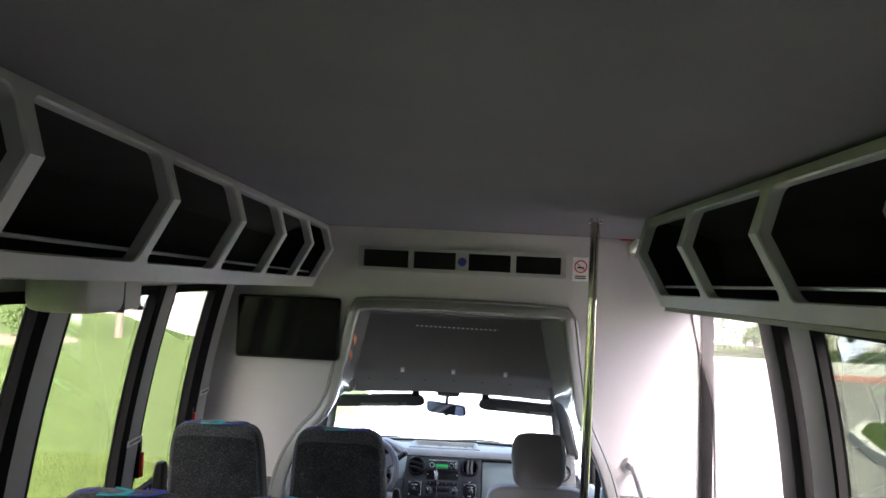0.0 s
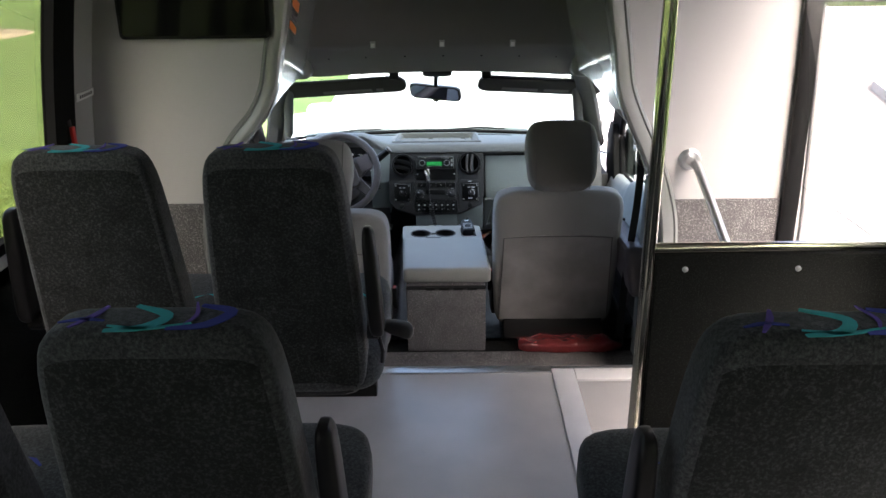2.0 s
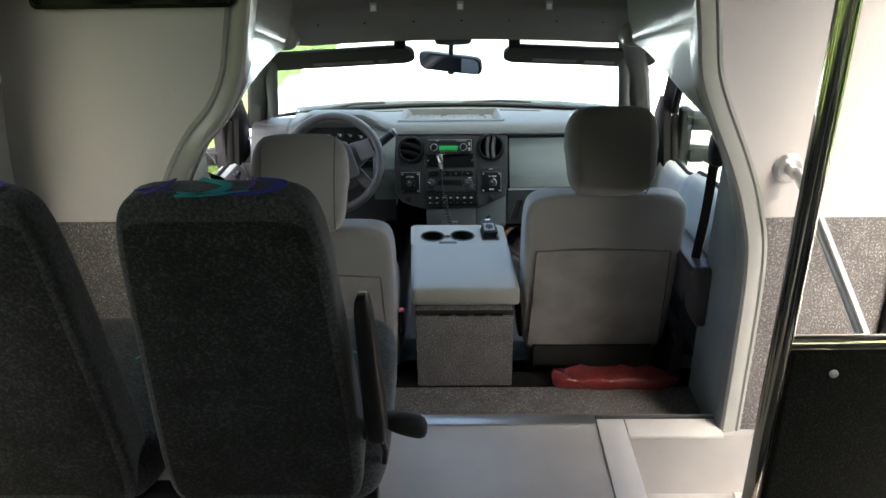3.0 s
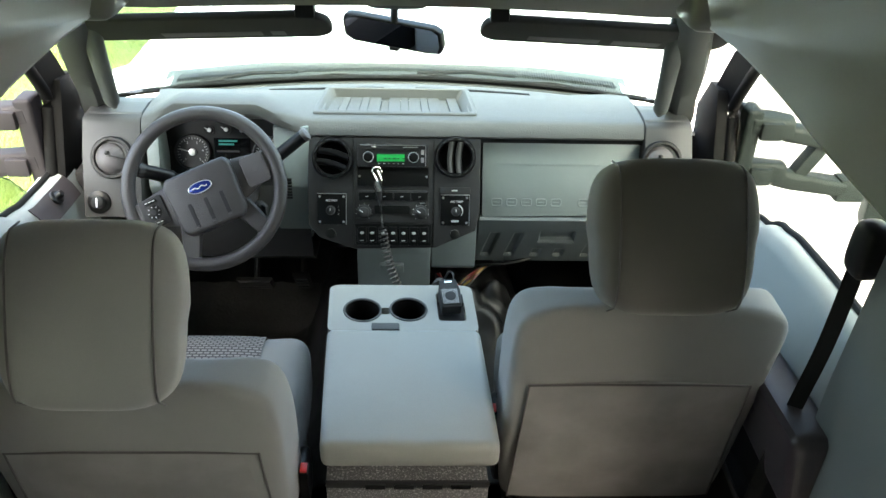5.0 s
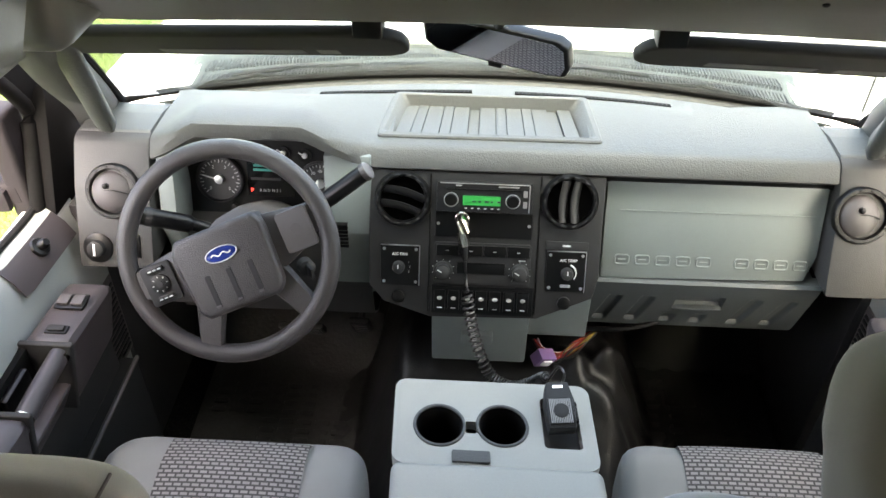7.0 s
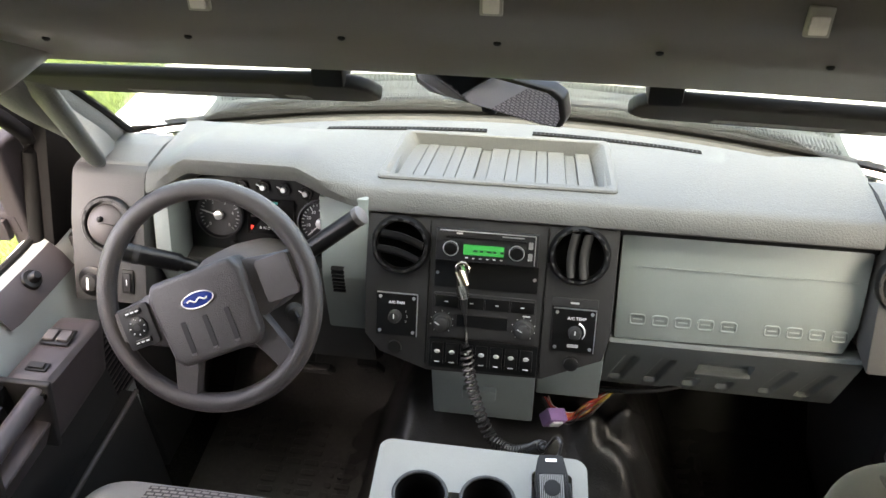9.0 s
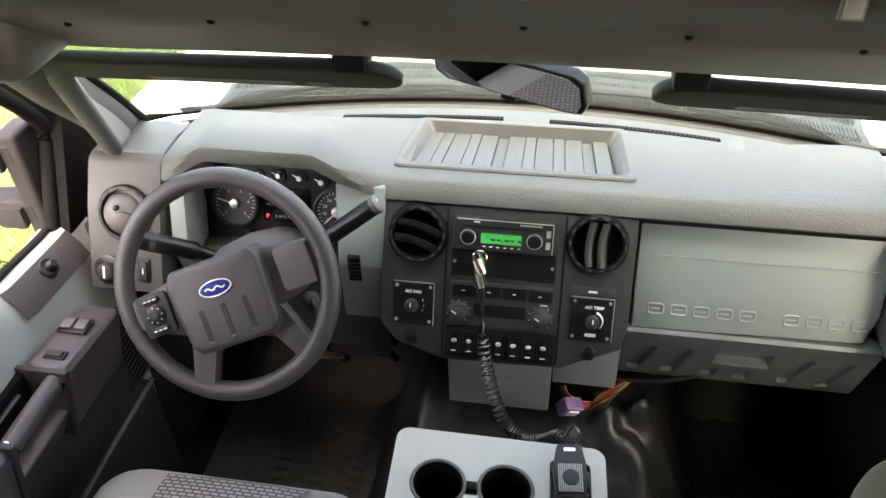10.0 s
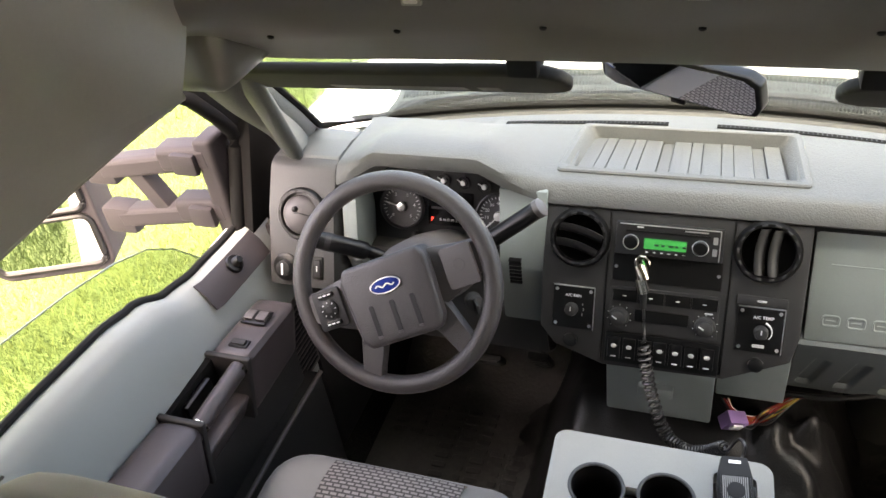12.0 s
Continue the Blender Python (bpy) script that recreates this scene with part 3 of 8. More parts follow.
# ---- screen on the bulkhead ----
tv = thing("wall_screen", "flat black glossy screen on the bulkhead wall", "screen", (-0.717, BULK, 1.363))
part("case", prism(round_rect(0.47, 0.285, 0.015), -0.03, -0.001, "y", 0.003), M_BLACK, tv)
part("glass", prism(round_rect(0.45, 0.265, 0.012), -0.033, -0.0305, "y"), M_SCREEN, tv, "dark glossy glass")
for sx in (-0.226, 0.226):
    part("screw", lathe([(0.006, 0), (0.005, 0.003)], 10, facing((sx, -0.03, -0.128), (0, -1, 0))), M_STACK, tv)

# ---- small camera in the corner ----
cc = thing("corner_camera", "small white and red camera in the ceiling corner", "camera", (0.83, BULK - 0.03, 1.80))
part("bracket", box(-0.05, 0.02, 0.0, 0.03, 0.03, 0.06, 0.004), M_RED, cc, "red bracket")
part("body", prism(round_rect(0.05, 0.05, 0.012), -0.05, 0.02, "y", 0.004, m=pose(0.02, 0, 0, -25, 0, 20)), M_WHITE, cc)
part("base", box(0.0, 0.06, -0.01, 0.03, -0.05, -0.01, 0.006), M_BIN, cc)

# ---- luggage bins ----


def luggage_bin(side, y0, y1, ribs):
    """Open-fronted overhead rack: bent front frame with ribs, dark lining and a steel rail."""
    top, nose, bot = (0.622, 1.846), (0.59, 1.728), (0.685, 1.555)
    if side < 0:
        top, nose, bot = (0.617, 1.843), (0.585, 1.728), (0.675, 1.557)
    th = thing("luggage_rack", "grey open-fronted overhead luggage rack with dark lining", "luggage rack", (XC + side * nose[0], y1, 1.70))
    inv = Matrix.Translation(-th.location)
    lift = 0.022 if side < 0 else 0.014

    def P(pt, y, out=0.0):
        return Vector((XC + side * (pt[0] + out), y, pt[1] + (3.75 - y) * lift))

    # moulded front: one bay with a round-cornered opening between each two rib centres
    down, up = (Vector(nose) - Vector(top)).length, (Vector(bot) - Vector(nose)).length

    def on_front(y, d, depth):
        """A point at distance d down the bent front, at a depth behind it."""
        if d <= down:
            q = Vector(top).lerp(Vector(nose), d / down)
        else:
            q = Vector(nose).lerp(Vector(bot), (d - down) / up)
        return inv @ P((q.x, q.y), y, depth)

    def opening(ya, yb, da, db, r):
        """The rim of an opening and the matching points on the bay's border, in the flattened front."""
        rim = []
        for cy, cd, a0 in ((yb - r, db - r, 0), (ya + r, db - r, 90), (ya + r, da + r, 180), (yb - r, da + r, 270)):
            for k in range(7):
                a = radians(a0 + 15 * k)
                rim.append((cy + r * math.cos(a), cd + r * math.sin(a), a0 + 15 * k))
            if a0 == 90:
                rim.append((ya, down, 180))
            if a0 == 270:
                rim.append((yb, down, 360))
        return rim

    def bay(ya, yb, ra, rb):
        hole = opening(ya + ra, yb - rb, 0.026, down + up - 0.046, 0.022)
        wide = opening(ya + ra - 0.004, yb - rb + 0.004, 0.022, down + up - 0.042, 0.026)
        edge = []
        for y, d, a in hole:
            q = (a + 45) % 90
            e = (a + 45) // 90 % 4
            if q == 0:
                edge.append((yb if a in (45, 315) else ya, down + up if a in (45, 135) else 0.0))
            else:
                edge.append([(yb, d), (y, down + up), (ya, d), (y, 0.0)][int(e)])
        rows = [[on_front(y, d, 0.030) for y, d in edge], [on_front(y, d, 0.0) for y, d in edge], [on_front(y, d, 0.0) for y, d, _ in wide], [on_front(y, d, 0.0045) for y, d, _ in hole], [on_front(y, d, 0.030) for y, d, _ in hole]]
        bm = grid(rows, True)
        bmesh.ops.remove_doubles(bm, verts=bm.verts, dist=1e-5)
        return bm
    for ya, yb in zip(ribs[1:], ribs):
        part("front_bay", bay(ya, yb, 0.024, 0.024 if yb != ribs[0] else 0.045), M_BIN, th, "grey moulded frame bay")
    # tray, lining and end plates
    s0, s1 = (3.75 - y0) * lift, (3.75 - y1) * lift
    wx = 1.10

    def prof_rows(pts, thick):
        return grid([[Vector((XC + side * a, y, b + s)) for a, b in pts] for y, s in ((y0, s0), (y1, s1))], thick=thick)
    tray = prof_rows([(bot[0] + 0.01, bot[1] - 0.002), (wx, bot[1] - 0.012)], 0.012)
    bmesh.ops.transform(tray, verts=tray.verts, matrix=inv)
    part("tray", tray, M_BIN, th)
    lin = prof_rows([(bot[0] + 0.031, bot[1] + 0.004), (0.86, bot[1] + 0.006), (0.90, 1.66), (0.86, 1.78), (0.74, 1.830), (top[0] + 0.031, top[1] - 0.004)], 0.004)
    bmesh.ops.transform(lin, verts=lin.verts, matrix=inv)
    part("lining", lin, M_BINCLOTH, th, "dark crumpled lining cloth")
    for y in (y0 - 0.012, y1):
        s = (3.75 - y) * lift
        e = prism([(XC + side * a, b + s) for a, b in ((top[0], top[1]), nose, bot, (wx, bot[1]), (1.02, 1.87))], y, y + 0.012, "y")
        bmesh.ops.transform(e, verts=e.verts, matrix=inv)
        part("end_plate", e, M_BIN, th)
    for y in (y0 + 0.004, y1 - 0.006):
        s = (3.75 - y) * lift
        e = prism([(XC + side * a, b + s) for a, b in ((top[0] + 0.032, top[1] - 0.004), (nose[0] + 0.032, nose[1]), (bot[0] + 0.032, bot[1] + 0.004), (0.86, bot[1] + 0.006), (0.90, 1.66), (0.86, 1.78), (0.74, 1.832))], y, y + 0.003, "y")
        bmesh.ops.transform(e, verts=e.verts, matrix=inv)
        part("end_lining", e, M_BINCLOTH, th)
    r = tube([P((0.694, 1.622), y0), P((0.694, 1.622), y1)], 0.0042, 8)
    bmesh.ops.transform(r, verts=r.verts, matrix=inv)
    part("luggage_rail", r, M_ALU, th, "thin steel retaining rail")
    return th


luggage_bin(-1, REAR + 0.05, 3.80, [3.80, 3.30, 2.80, 2.29, 1.77, 1.22, 0.70, 0.18, -0.34, -0.86, -1.4, -1.9, REAR + 0.05])
luggage_bin(1, REAR + 0.05, 2.86, [2.86, 2.32, 1.77, 1.24, 0.72, 0.20, -0.32, -0.84, -1.4, -1.9, REAR + 0.05])

# speaker box under the left rack
sb = thing("speaker_box", "small beige rounded box under the luggage rack", "speaker", (-0.88, 2.13, 1.60))
part("case", pillow(0.17, 0.34, 0.14, 6, 6, m=pose(0.01, 0, -0.022)), M_BIN, sb)
part("seam", box(-0.0765, 0.0965, 0.02, 0.026, -0.0925, 0.03), M_TAUPE, sb)

# ---- aisle: pole, modesty panel, step well ----
pl = thing("grab_pole", "polished steel upright pole from floor to ceiling", "pole", (0.527, 2.965, 0.0))
part("tube", tube([(0, 0, 0.0), (0, 0, 1.0), (0, 0, 1.872)], 0.016, 20), M_CHROME, pl)
part("collar", lathe([(0.028, 1.845), (0.026, 1.855), (0.034, 1.868), (0.034, 1.876)], 20), M_CHROME, pl)
part("foot", lathe([(0.034, 0.0), (0.034, 0.006), (0.022, 0.02)], 20), M_CHROME, pl)

mp = thing("modesty_panel", "dark carpeted modesty panel with a steel top rail", "partition", (0.86, 2.965, 0.0))
part("board", box(-0.315, 0.36, -0.012, 0.012, 0.03, 0.825, 0.004), M_CARPETD, mp)
part("top_rail", tube([(-0.33, 0, 0.838), (0.365, 0, 0.842)], 0.013, 14), M_CHROME, mp, "polished steel top rail")
part("clamp", box(0.345, 0.365, -0.02, 0.02, 0.82, 0.865, 0.004), M_STACK, mp)
for bx in (-0.25, 0.01, 0.24):
    part("bolt", lathe([(0.007, 0), (0.007, 0.003), (0.004, 0.006)], 10, facing((bx, -0.012, 0.79), (0, -1, 0))), M_ALU, mp)

tagged(part("stair_tread", box(0.52, 0.90, 2.955, 3.83, -0.27, -0.22), M_FLOOR), "grey vinyl entry step", "step", kind="structure")
tagged(part("stair_tread", box(0.90, 1.28, 2.955, 3.83, -0.53, -0.47), M_FLOOR), "grey vinyl lower entry step", "step", kind="structure")
tagged(part("stair_riser", join(box(0.505, 0.52, 2.955, 3.80, -0.27, -0.001), box(0.885, 0.90, 2.955, 3.80, -0.53, -0.27), box(0.50, 1.28, 2.93, 2.955, -0.53, -0.061), box(0.52, 1.28, 3.80, 3.834, -0.53, -0.001)), M_FLOOR), "grey vinyl riser of the entry stairs", "step", kind="structure")
tagged(part("step_nosing", join(box(0.442, 0.524, 2.955, 3.87, 0.001, 0.006, 0.002), box(0.526, 0.80, 3.79, 3.87, -0.004, 0.006, 0.002), box(0.50, 0.524, 2.955, 3.79, -0.03, 0.0005)), M_NOSING), "white anti-slip nosing round the stairwell", "nosing", kind="structure")
tagged(part("step_nosing", join(box(0.86, 0.915, 2.96, 3.80, -0.219, -0.214, 0.002)), M_NOSING), "white anti-slip nosing on the entry step", "nosing", kind="structure")
tagged(part("threshold_strip", join(box(-0.73, 0.44, 3.845, 3.89, 0.001, 0.007, 0.002), box(-0.73, 0.80, 3.886, 3.894, -0.03, 0.006, 0.002)), M_ALU), "bright metal edging strip at the cab step", "trim", kind="structure")

# handrail by the entry
hr = thing("entry_handrail", "slanting grey metal handrail fixed to the bulkhead", "handrail", (0.865, BULK, 0.81))
part("flange", lathe([(0.038, 0), (0.038, 0.005), (0.03, 0.012)], 20, facing((0, 0, 0), (0, -1, 0))), M_ALU, hr)
part("rail", tube(curve_pts([(0, 0, 0), (0.0, -0.05, 0.0), (0.010, -0.09, -0.02), (0.045, -0.45, -0.25), (0.075, -0.80, -0.50)], 24), 0.015, 14), M_ALU, hr)

# ---- entry door ----
for a, b, mm in ((2.838, 2.952, M_TAUPE), (2.762, 2.835, M_SEALB)):
    ob = part("door_post", wall_bar(-0.5, HEAD, -0.016, 0.05, a, b, 1, 0.004), mm)
    tagged(ob, "dark upright post beside the entry door", "post", kind="structure")
# The tint is added to dim daylight falling on the bulkhead wall.
for z0, z1 in ((-0.45, 0.72), (0.72, HEAD)):
    ob = part("door_glass", wall_sheet(2.96, 3.823, z0, z1, 1, 0.005), M_TINTE)
    tagged(ob, "glass of the closed entry door, tint added to dim daylight", "door glass", kind="structure")
jamb = [(1.192, -0.45), (1.185, 0.58), (1.175, 1.05), (1.160, HEAD)]
ob = part("door_trim", prism(jamb + [(x + 0.054, z) for x, z in jamb[::-1]], BULK - 0.026, BULK - 0.002, "y", 0.005), M_BLACK)
tagged(ob, "black edge trim of the doorway", "trim", kind="structure")
ob = part("door_trim", tube([(1.262 - 0.05 * max(0.0, z - 0.58), BULK - 0.012, z) for z in (-0.4, 0.1, 0.58, 0.8, 1.07, 1.3)], 0.007, 8), M_ALU)
tagged(ob, "thin grey metal edge of the entry door leaf", "trim", kind="structure")

# ---- passenger seats ----
M_TEAL = mat("teal_stitch_motif", (0.02, 0.30, 0.32), 0.8, bump=0)
M_BLUE = mat("blue_stitch_motif", (0.02, 0.03, 0.22), 0.8, bump=0)
M_VIOLET = mat("violet_stitch_motif", (0.09, 0.05, 0.28), 0.8, bump=0)


def back_shape(co):
    """Backrest: narrower at the top, leaning back, with a bent-forward lower part."""
    x, y, z = co
    t = (z + 0.33) / 0.66
    k = 1.0 - 0.20 * max(0.0, t - 0.05)
    lean = -0.11 * (t - 1.0) - 0.0
    thin = 1.0 - 0.25 * t
    return (x * k, y * thin + lean, z)


def stroke(pts, w):
    """A flat brush stroke lying just over the seat's top."""
    P = curve_pts(pts, 16)
    rows = []
    n = len(P)
    for i, p in enumerate(P):
        t = (P[min(i + 1, n - 1)] - P[max(i - 1, 0)]).normalized()
        s = Vector((-t.y, t.x, 0)) * (w * (0.35 + 0.65 * math.sin(math.pi * (i + 0.5) / n)))
        rows.append([p - s, p + s])
    return grid(rows, thick=0.0015)


def bus_seat(parent, dx, arm=0, drop=0.0):
    """One place of a double seat: backrest with a patterned top, cushion and maybe an armrest."""
    w = 0.40
    full = pillow(w, 0.125, 0.66, 7.5, 14, back_shape, pose(dx, 0.0, 0.735 - drop))
    for v in full.verts:
        if v.co.z < 0.60:
            v.co.z -= (0.60 - v.co.z) * 0.30
    # the rear panel takes the flat of the back, short of its sides and its top
    plain = pillow(w, 0.125, 0.66, 7.5, 14)
    plain.faces.index_update()
    rear = set()
    for f in plain.faces:
        c = f.calc_center_median()
        gx, gy, gz = c.x / (w / 2), c.y / 0.0625, c.z / 0.33
        if gy < 0 and abs(gx) < -0.97 * gy and -1.0 * gz > 0.97 * gy and gz < -0.93 * gy:
            rear.add(f.index)
    plain.free()
    full.faces.index_update()
    panel = full.copy()
    panel.faces.index_update()
    bmesh.ops.delete(full, geom=[f for f in full.faces if f.index in rear], context="FACES")
    bmesh.ops.delete(panel, geom=[f for f in panel.faces if f.index not in rear], context="FACES")
    b = part("backrest", full, M_PLUSHT, parent, "charcoal grey plush backrest")
    part("back_panel", panel, M_PLUSH, b, "darker mottled plush rear panel")
    z = 1.0672 - drop
    for m_, pts, wd in ((M_TEAL, [(-0.03, 0.03, z), (0.02, 0.0, z), (0.0, -0.035, z), (-0.05, -0.045, z)], 0.009), (M_TEAL, [(-0.05, -0.03, z), (0.0, -0.04, z), (0.06, -0.025, z)], 0.004),
                        (M_BLUE, [(0.06, 0.03, z), (0.105, 0.01, z), (0.08, -0.03, z), (0.03, -0.04, z)], 0.009), (M_VIOLET, [(-0.07, 0.03, z), (-0.08, 0.0, z), (-0.1, -0.035, z)], 0.005),
                        (M_BLUE, [(-0.12, -0.02, z), (-0.09, -0.01, z), (-0.06, -0.015, z)], 0.004), (M_VIOLET, [(0.05, 0.04, z), (0.06, 0.0, z), (0.05, -0.03, z)], 0.003)):
        part("motif", stroke([(dx + a, c - 0.0, zz) for a, c, zz in pts], wd), m_, b)
    part("cushion", pillow(0.445, 0.53, 0.12, 5.5, 10, lambda c: (c[0], c[1], c[2] + 0.02 * c[1] / 0.22), pose(dx + arm * 0.012, 0.31, 0.43)), M_PLUSHT, parent, "grey plush cushion with blue motif")
    for i, (a, c) in enumerate(((-0.12, 0.30), (0.05, 0.2), (0.13, 0.38), (-0.05, 0.42))):
        part("motif", stroke([(dx + a - 0.04, c, 0.487 + (c - 0.27) * 0.09), (dx + a, c + 0.03, 0.488 + (c - 0.27) * 0.09), (dx + a + 0.05, c - 0.01, 0.487 + (c - 0.27) * 0.09)], 0.006), (M_TEAL, M_BLUE)[i % 2], parent)
    if arm:
        ax = dx + arm * 0.222
        a_ = part("armrest", pillow(0.036, 0.072, 0.285, 5, 8, lambda c: ((c[0] * (1.0 - 0.9 * c[2])) - arm * 0.07 * c[2], c[1] * (1.0 - 0.8 * c[2]), c[2]), pose(ax, 0.03, 0.70, -8, 0, 0)), M_BLACK, parent, "folded-up black plastic armrest")
        part("pivot", lathe([(0.026, -0.014), (0.026, 0.014)], 16, pose(ax - arm * 0.008, 0.06, 0.55, 0, 90, 0)), M_BLACK, a_)
        part("recline_lever", pillow(0.085, 0.045, 0.040, 3, 6, lambda c: (c[0], c[1], c[2] * (1.0 + arm * 6 * c[0]) - 0.25 * arm * c[0]), pose(ax + arm * 0.055, 0.075, 0.545)), M_STACK, a_, "dark recline lever")
        part("stem", tube([(ax, 0.07, 0.55), (ax + arm * 0.012, 0.09, 0.47), (ax + arm * 0.008, 0.10, 0.43)], 0.006, 8), M_BLACK, a_)


def double_seat(x0, y, arm, label, drop=0.024):
    th = thing("double_bus_chair", label, "seat", (x0, y, 0.0), "double passenger seats")
    bus_seat(th, -0.225, 0 if arm > 0 else -1, drop)
    bus_seat(th, 0.225, 1 if arm > 0 else 0, drop)
    part("frame", join(box(-0.44, 0.44, 0.08, 0.12, 0.33, 0.37, 0.006), box(-0.44, 0.44, 0.40, 0.44, 0.33, 0.37, 0.006)), M_BLACK, th, "black steel seat frame")
    for lx in (-0.36, 0.10 if arm > 0 else -0.10):
        part("leg", join(box(lx - 0.02, lx + 0.02, 0.10, 0.42, 0.29, 0.335, 0.005), box(lx - 0.018, lx + 0.018, 0.20, 0.30, 0.02, 0.30, 0.005), box(lx - 0.03, lx + 0.03, 0.06, 0.44, 0.0, 0.025, 0.004)), M_BLACK, th, "black steel pedestal leg")
    return th


first_row = double_seat(-0.575, 3.075, 1, "dark charcoal plush double bus seat in the first row", 0.004)
wa = part("armrest", pillow(0.040, 0.070, 0.30, 5, 8, None, pose(-0.452, 0.06, 0.74, -6, 0, 0)), M_BLACK, first_row, "folded-up black plastic armrest at the window")
part("pivot", lathe([(0.03, -0.02), (0.03, 0.02)], 16, pose(-0.445, 0.08, 0.58, 0, 90, 0)), M_BLACK, wa)
double_seat(-0.56, 2.215, 1, "dark charcoal plush double bus seat with teal and blue motif")
double_seat(-0.56, 1.52, 1, "charcoal plush double bus seat with teal and violet motif")
double_seat(-0.56, 0.80, 1, "dark charcoal plush double bus seat at the rear")
double_seat(0.790, 2.185, -1, "dark charcoal plush double bus seat behind the modesty panel")

# ---- the cab ----


def wpart(name, bm, material, parent, label="", smooth=40):
    """A part given in world places, hung under a thing or under a part of it."""
    root = parent
    off = Vector((0, 0, 0))
    while root is not None:
        off += root.location
        root = root.parent
    bmesh.ops.transform(bm, verts=bm.verts, matrix=Matrix.Translation(-off))
    return part(name, bm, material, parent, label, smooth)


def smoothstep(a, b, x):
    t = max(0.0, min(1.0, (x - a) / (b - a)))
    return t * t * (3 - 2 * t)


def base_y(x):
    """Foot of the windshield in plan."""
    return 5.372 - 0.27 * (x - 0.01) ** 2


# floor of the cab
tagged(part("cab_floor", join(box(-0.84, 0.84, 3.89, 4.26, -0.14, -0.075), box(-0.84, 0.84, 4.24, 4.26, -0.36, -0.075), box(-0.84, 0.84, 4.26, 5.45, -0.36, -0.31), box(-0.73, 0.80, 3.84, 3.885, -0.16, -0.004)), M_CARPETD), "dark carpeted cab floor", "floor", kind="structure")
tagged(part("step_riser", box(-0.72, 0.80, 3.8955, 4.14, -0.0745, -0.068, 0.002), M_CARPET), "grey carpet behind the cab seats", "floor", kind="structure")
fw = [[(x, 5.30, -0.31), (x, 5.42, -0.20), (x, 5.50, 0.05), (x, 5.47, 0.42)] for x in (-0.84, 0.0, 0.84)]
tagged(part("firewall", grid(fw, thick=0.01), M_RUBBER), "black firewall under the dashboard", "firewall", kind="structure")
for s in (-1, 1):
    tagged(part("kick_panel", box(s * 0.82 - 0.02, s * 0.82 + 0.02, 5.02, 5.46, -0.36, 0.42, 0.004), M_STACK), "dark plastic kick panel beside the footwell", "kick panel", kind="structure")
# hump over the gearbox, with a wrinkled vinyl cover
FOLDS = [(0.215, 5.00, -0.5, 1.0, 0.024, 0.030), (0.262, 5.01, 0.3, 1.0, 0.018, -0.022), (0.310, 5.03, 1.0, 0.5, 0.018, 0.034), (0.285, 4.93, 0.8, -1.0, 0.026, 0.026), (0.370, 4.99, 1.0, -0.3, 0.018, 0.032), (0.350, 4.92, 1.0, -0.9, 0.020, -0.020), (0.400, 5.05, 1.0, 0.2, 0.020, 0.030)]


def hump_z(x, y):
    top = smoothstep(-0.30, -0.15, x) * (1 - smoothstep(0.29, 0.47, x))
    z = -0.300 + (0.10 + 0.235 * smoothstep(4.60, 5.06, y)) * top
    near = smoothstep(0.06, 0.18, x) * (1 - smoothstep(0.42, 0.50, x)) * smoothstep(4.78, 4.90, y)
    for x0, y0, dx, dy, w, amp in FOLDS:
        k = math.hypot(dx, dy)
        along, off = ((x - x0) * dx + (y - y0) * dy) / k, ((x - x0) * dy - (y - y0) * dx) / k
        z += near * amp * math.exp(-(off / w) ** 2 - (along / 0.09) ** 2)
    z += near * (0.016 * noise.noise(Vector((x * 12, y * 12, 1.3))) + 0.008 * noise.noise(Vector((x * 30, y * 30, 5.1))))
    return z + 0.003 * noise.noise(Vector((x * 30, y * 30, 9.0)))


hump = [[(-0.35 + 0.88 * j / 100, y, hump_z(-0.35 + 0.88 * j / 100, y)) for j in range(101)] for y in [4.5 + 0.9 * i / 100 for i in range(101)]]
M_VINYL = mat("wrinkled_black_vinyl", (0.010, 0.010, 0.0102), 0.40, var=0.3, scale=9, gscale=260, grain=0.3, bump=0.5, dist=0.0016, spec=0.45)
tagged(part("floor_hump", grid(hump, thick=0.004), M_VINYL, None, "", 180), "gearbox hump under wrinkled shiny black vinyl", "floor", kind="structure")


def floor_mat(x0, x1, y0, y1, label):
    th = thing("floor_mat", label, "floor mat", ((x0 + x1) / 2, (y0 + y1) / 2, -0.31))
    rows = []
    for i in range(13):
        y = y0 + (y1 - y0) * i / 12
        z = -0.303 + (0.10 if x0 < 0 else 0.02) * smoothstep(5.25, 5.42, y)
        rows.append([(x0 + (x1 - x0) * j / 10, y, z + 0.004 * math.sin(3 * j + i)) for j in range(11)])
    sheet_mat = M_MAT if x0 < 0 else M_RUBBER
    wpart("sheet", grid(rows, thick=0.006), sheet_mat, th)
    me_bar = None
    nx, ny = int((x1 - x0 - 0.05) / 0.047), int((5.24 - y0 - 0.03) / 0.030)
    for i in range(ny):
        for j in range(nx):
            if (i // 5 + j // 3) % 3 == 2:
                continue
            at = (x0 + 0.03 + j * 0.047 - th.location.x, y0 + 0.02 + i * 0.030 - th.location.y, 0.0)
            if me_bar is None:
                o = part("tread_bar", box(0, 0.038, 0, 0.017, 0.008, 0.0155, 0.002, 1), sheet_mat, th)
                me_bar = o.data
            else:
                o = new("tread_bar", me_bar)
                o.parent = th
            o.location = at
    return th


floor_mat(-0.72, -0.26, 4.62, 5.40, "dusty black rubber floor mat with moulded treads, driver side")
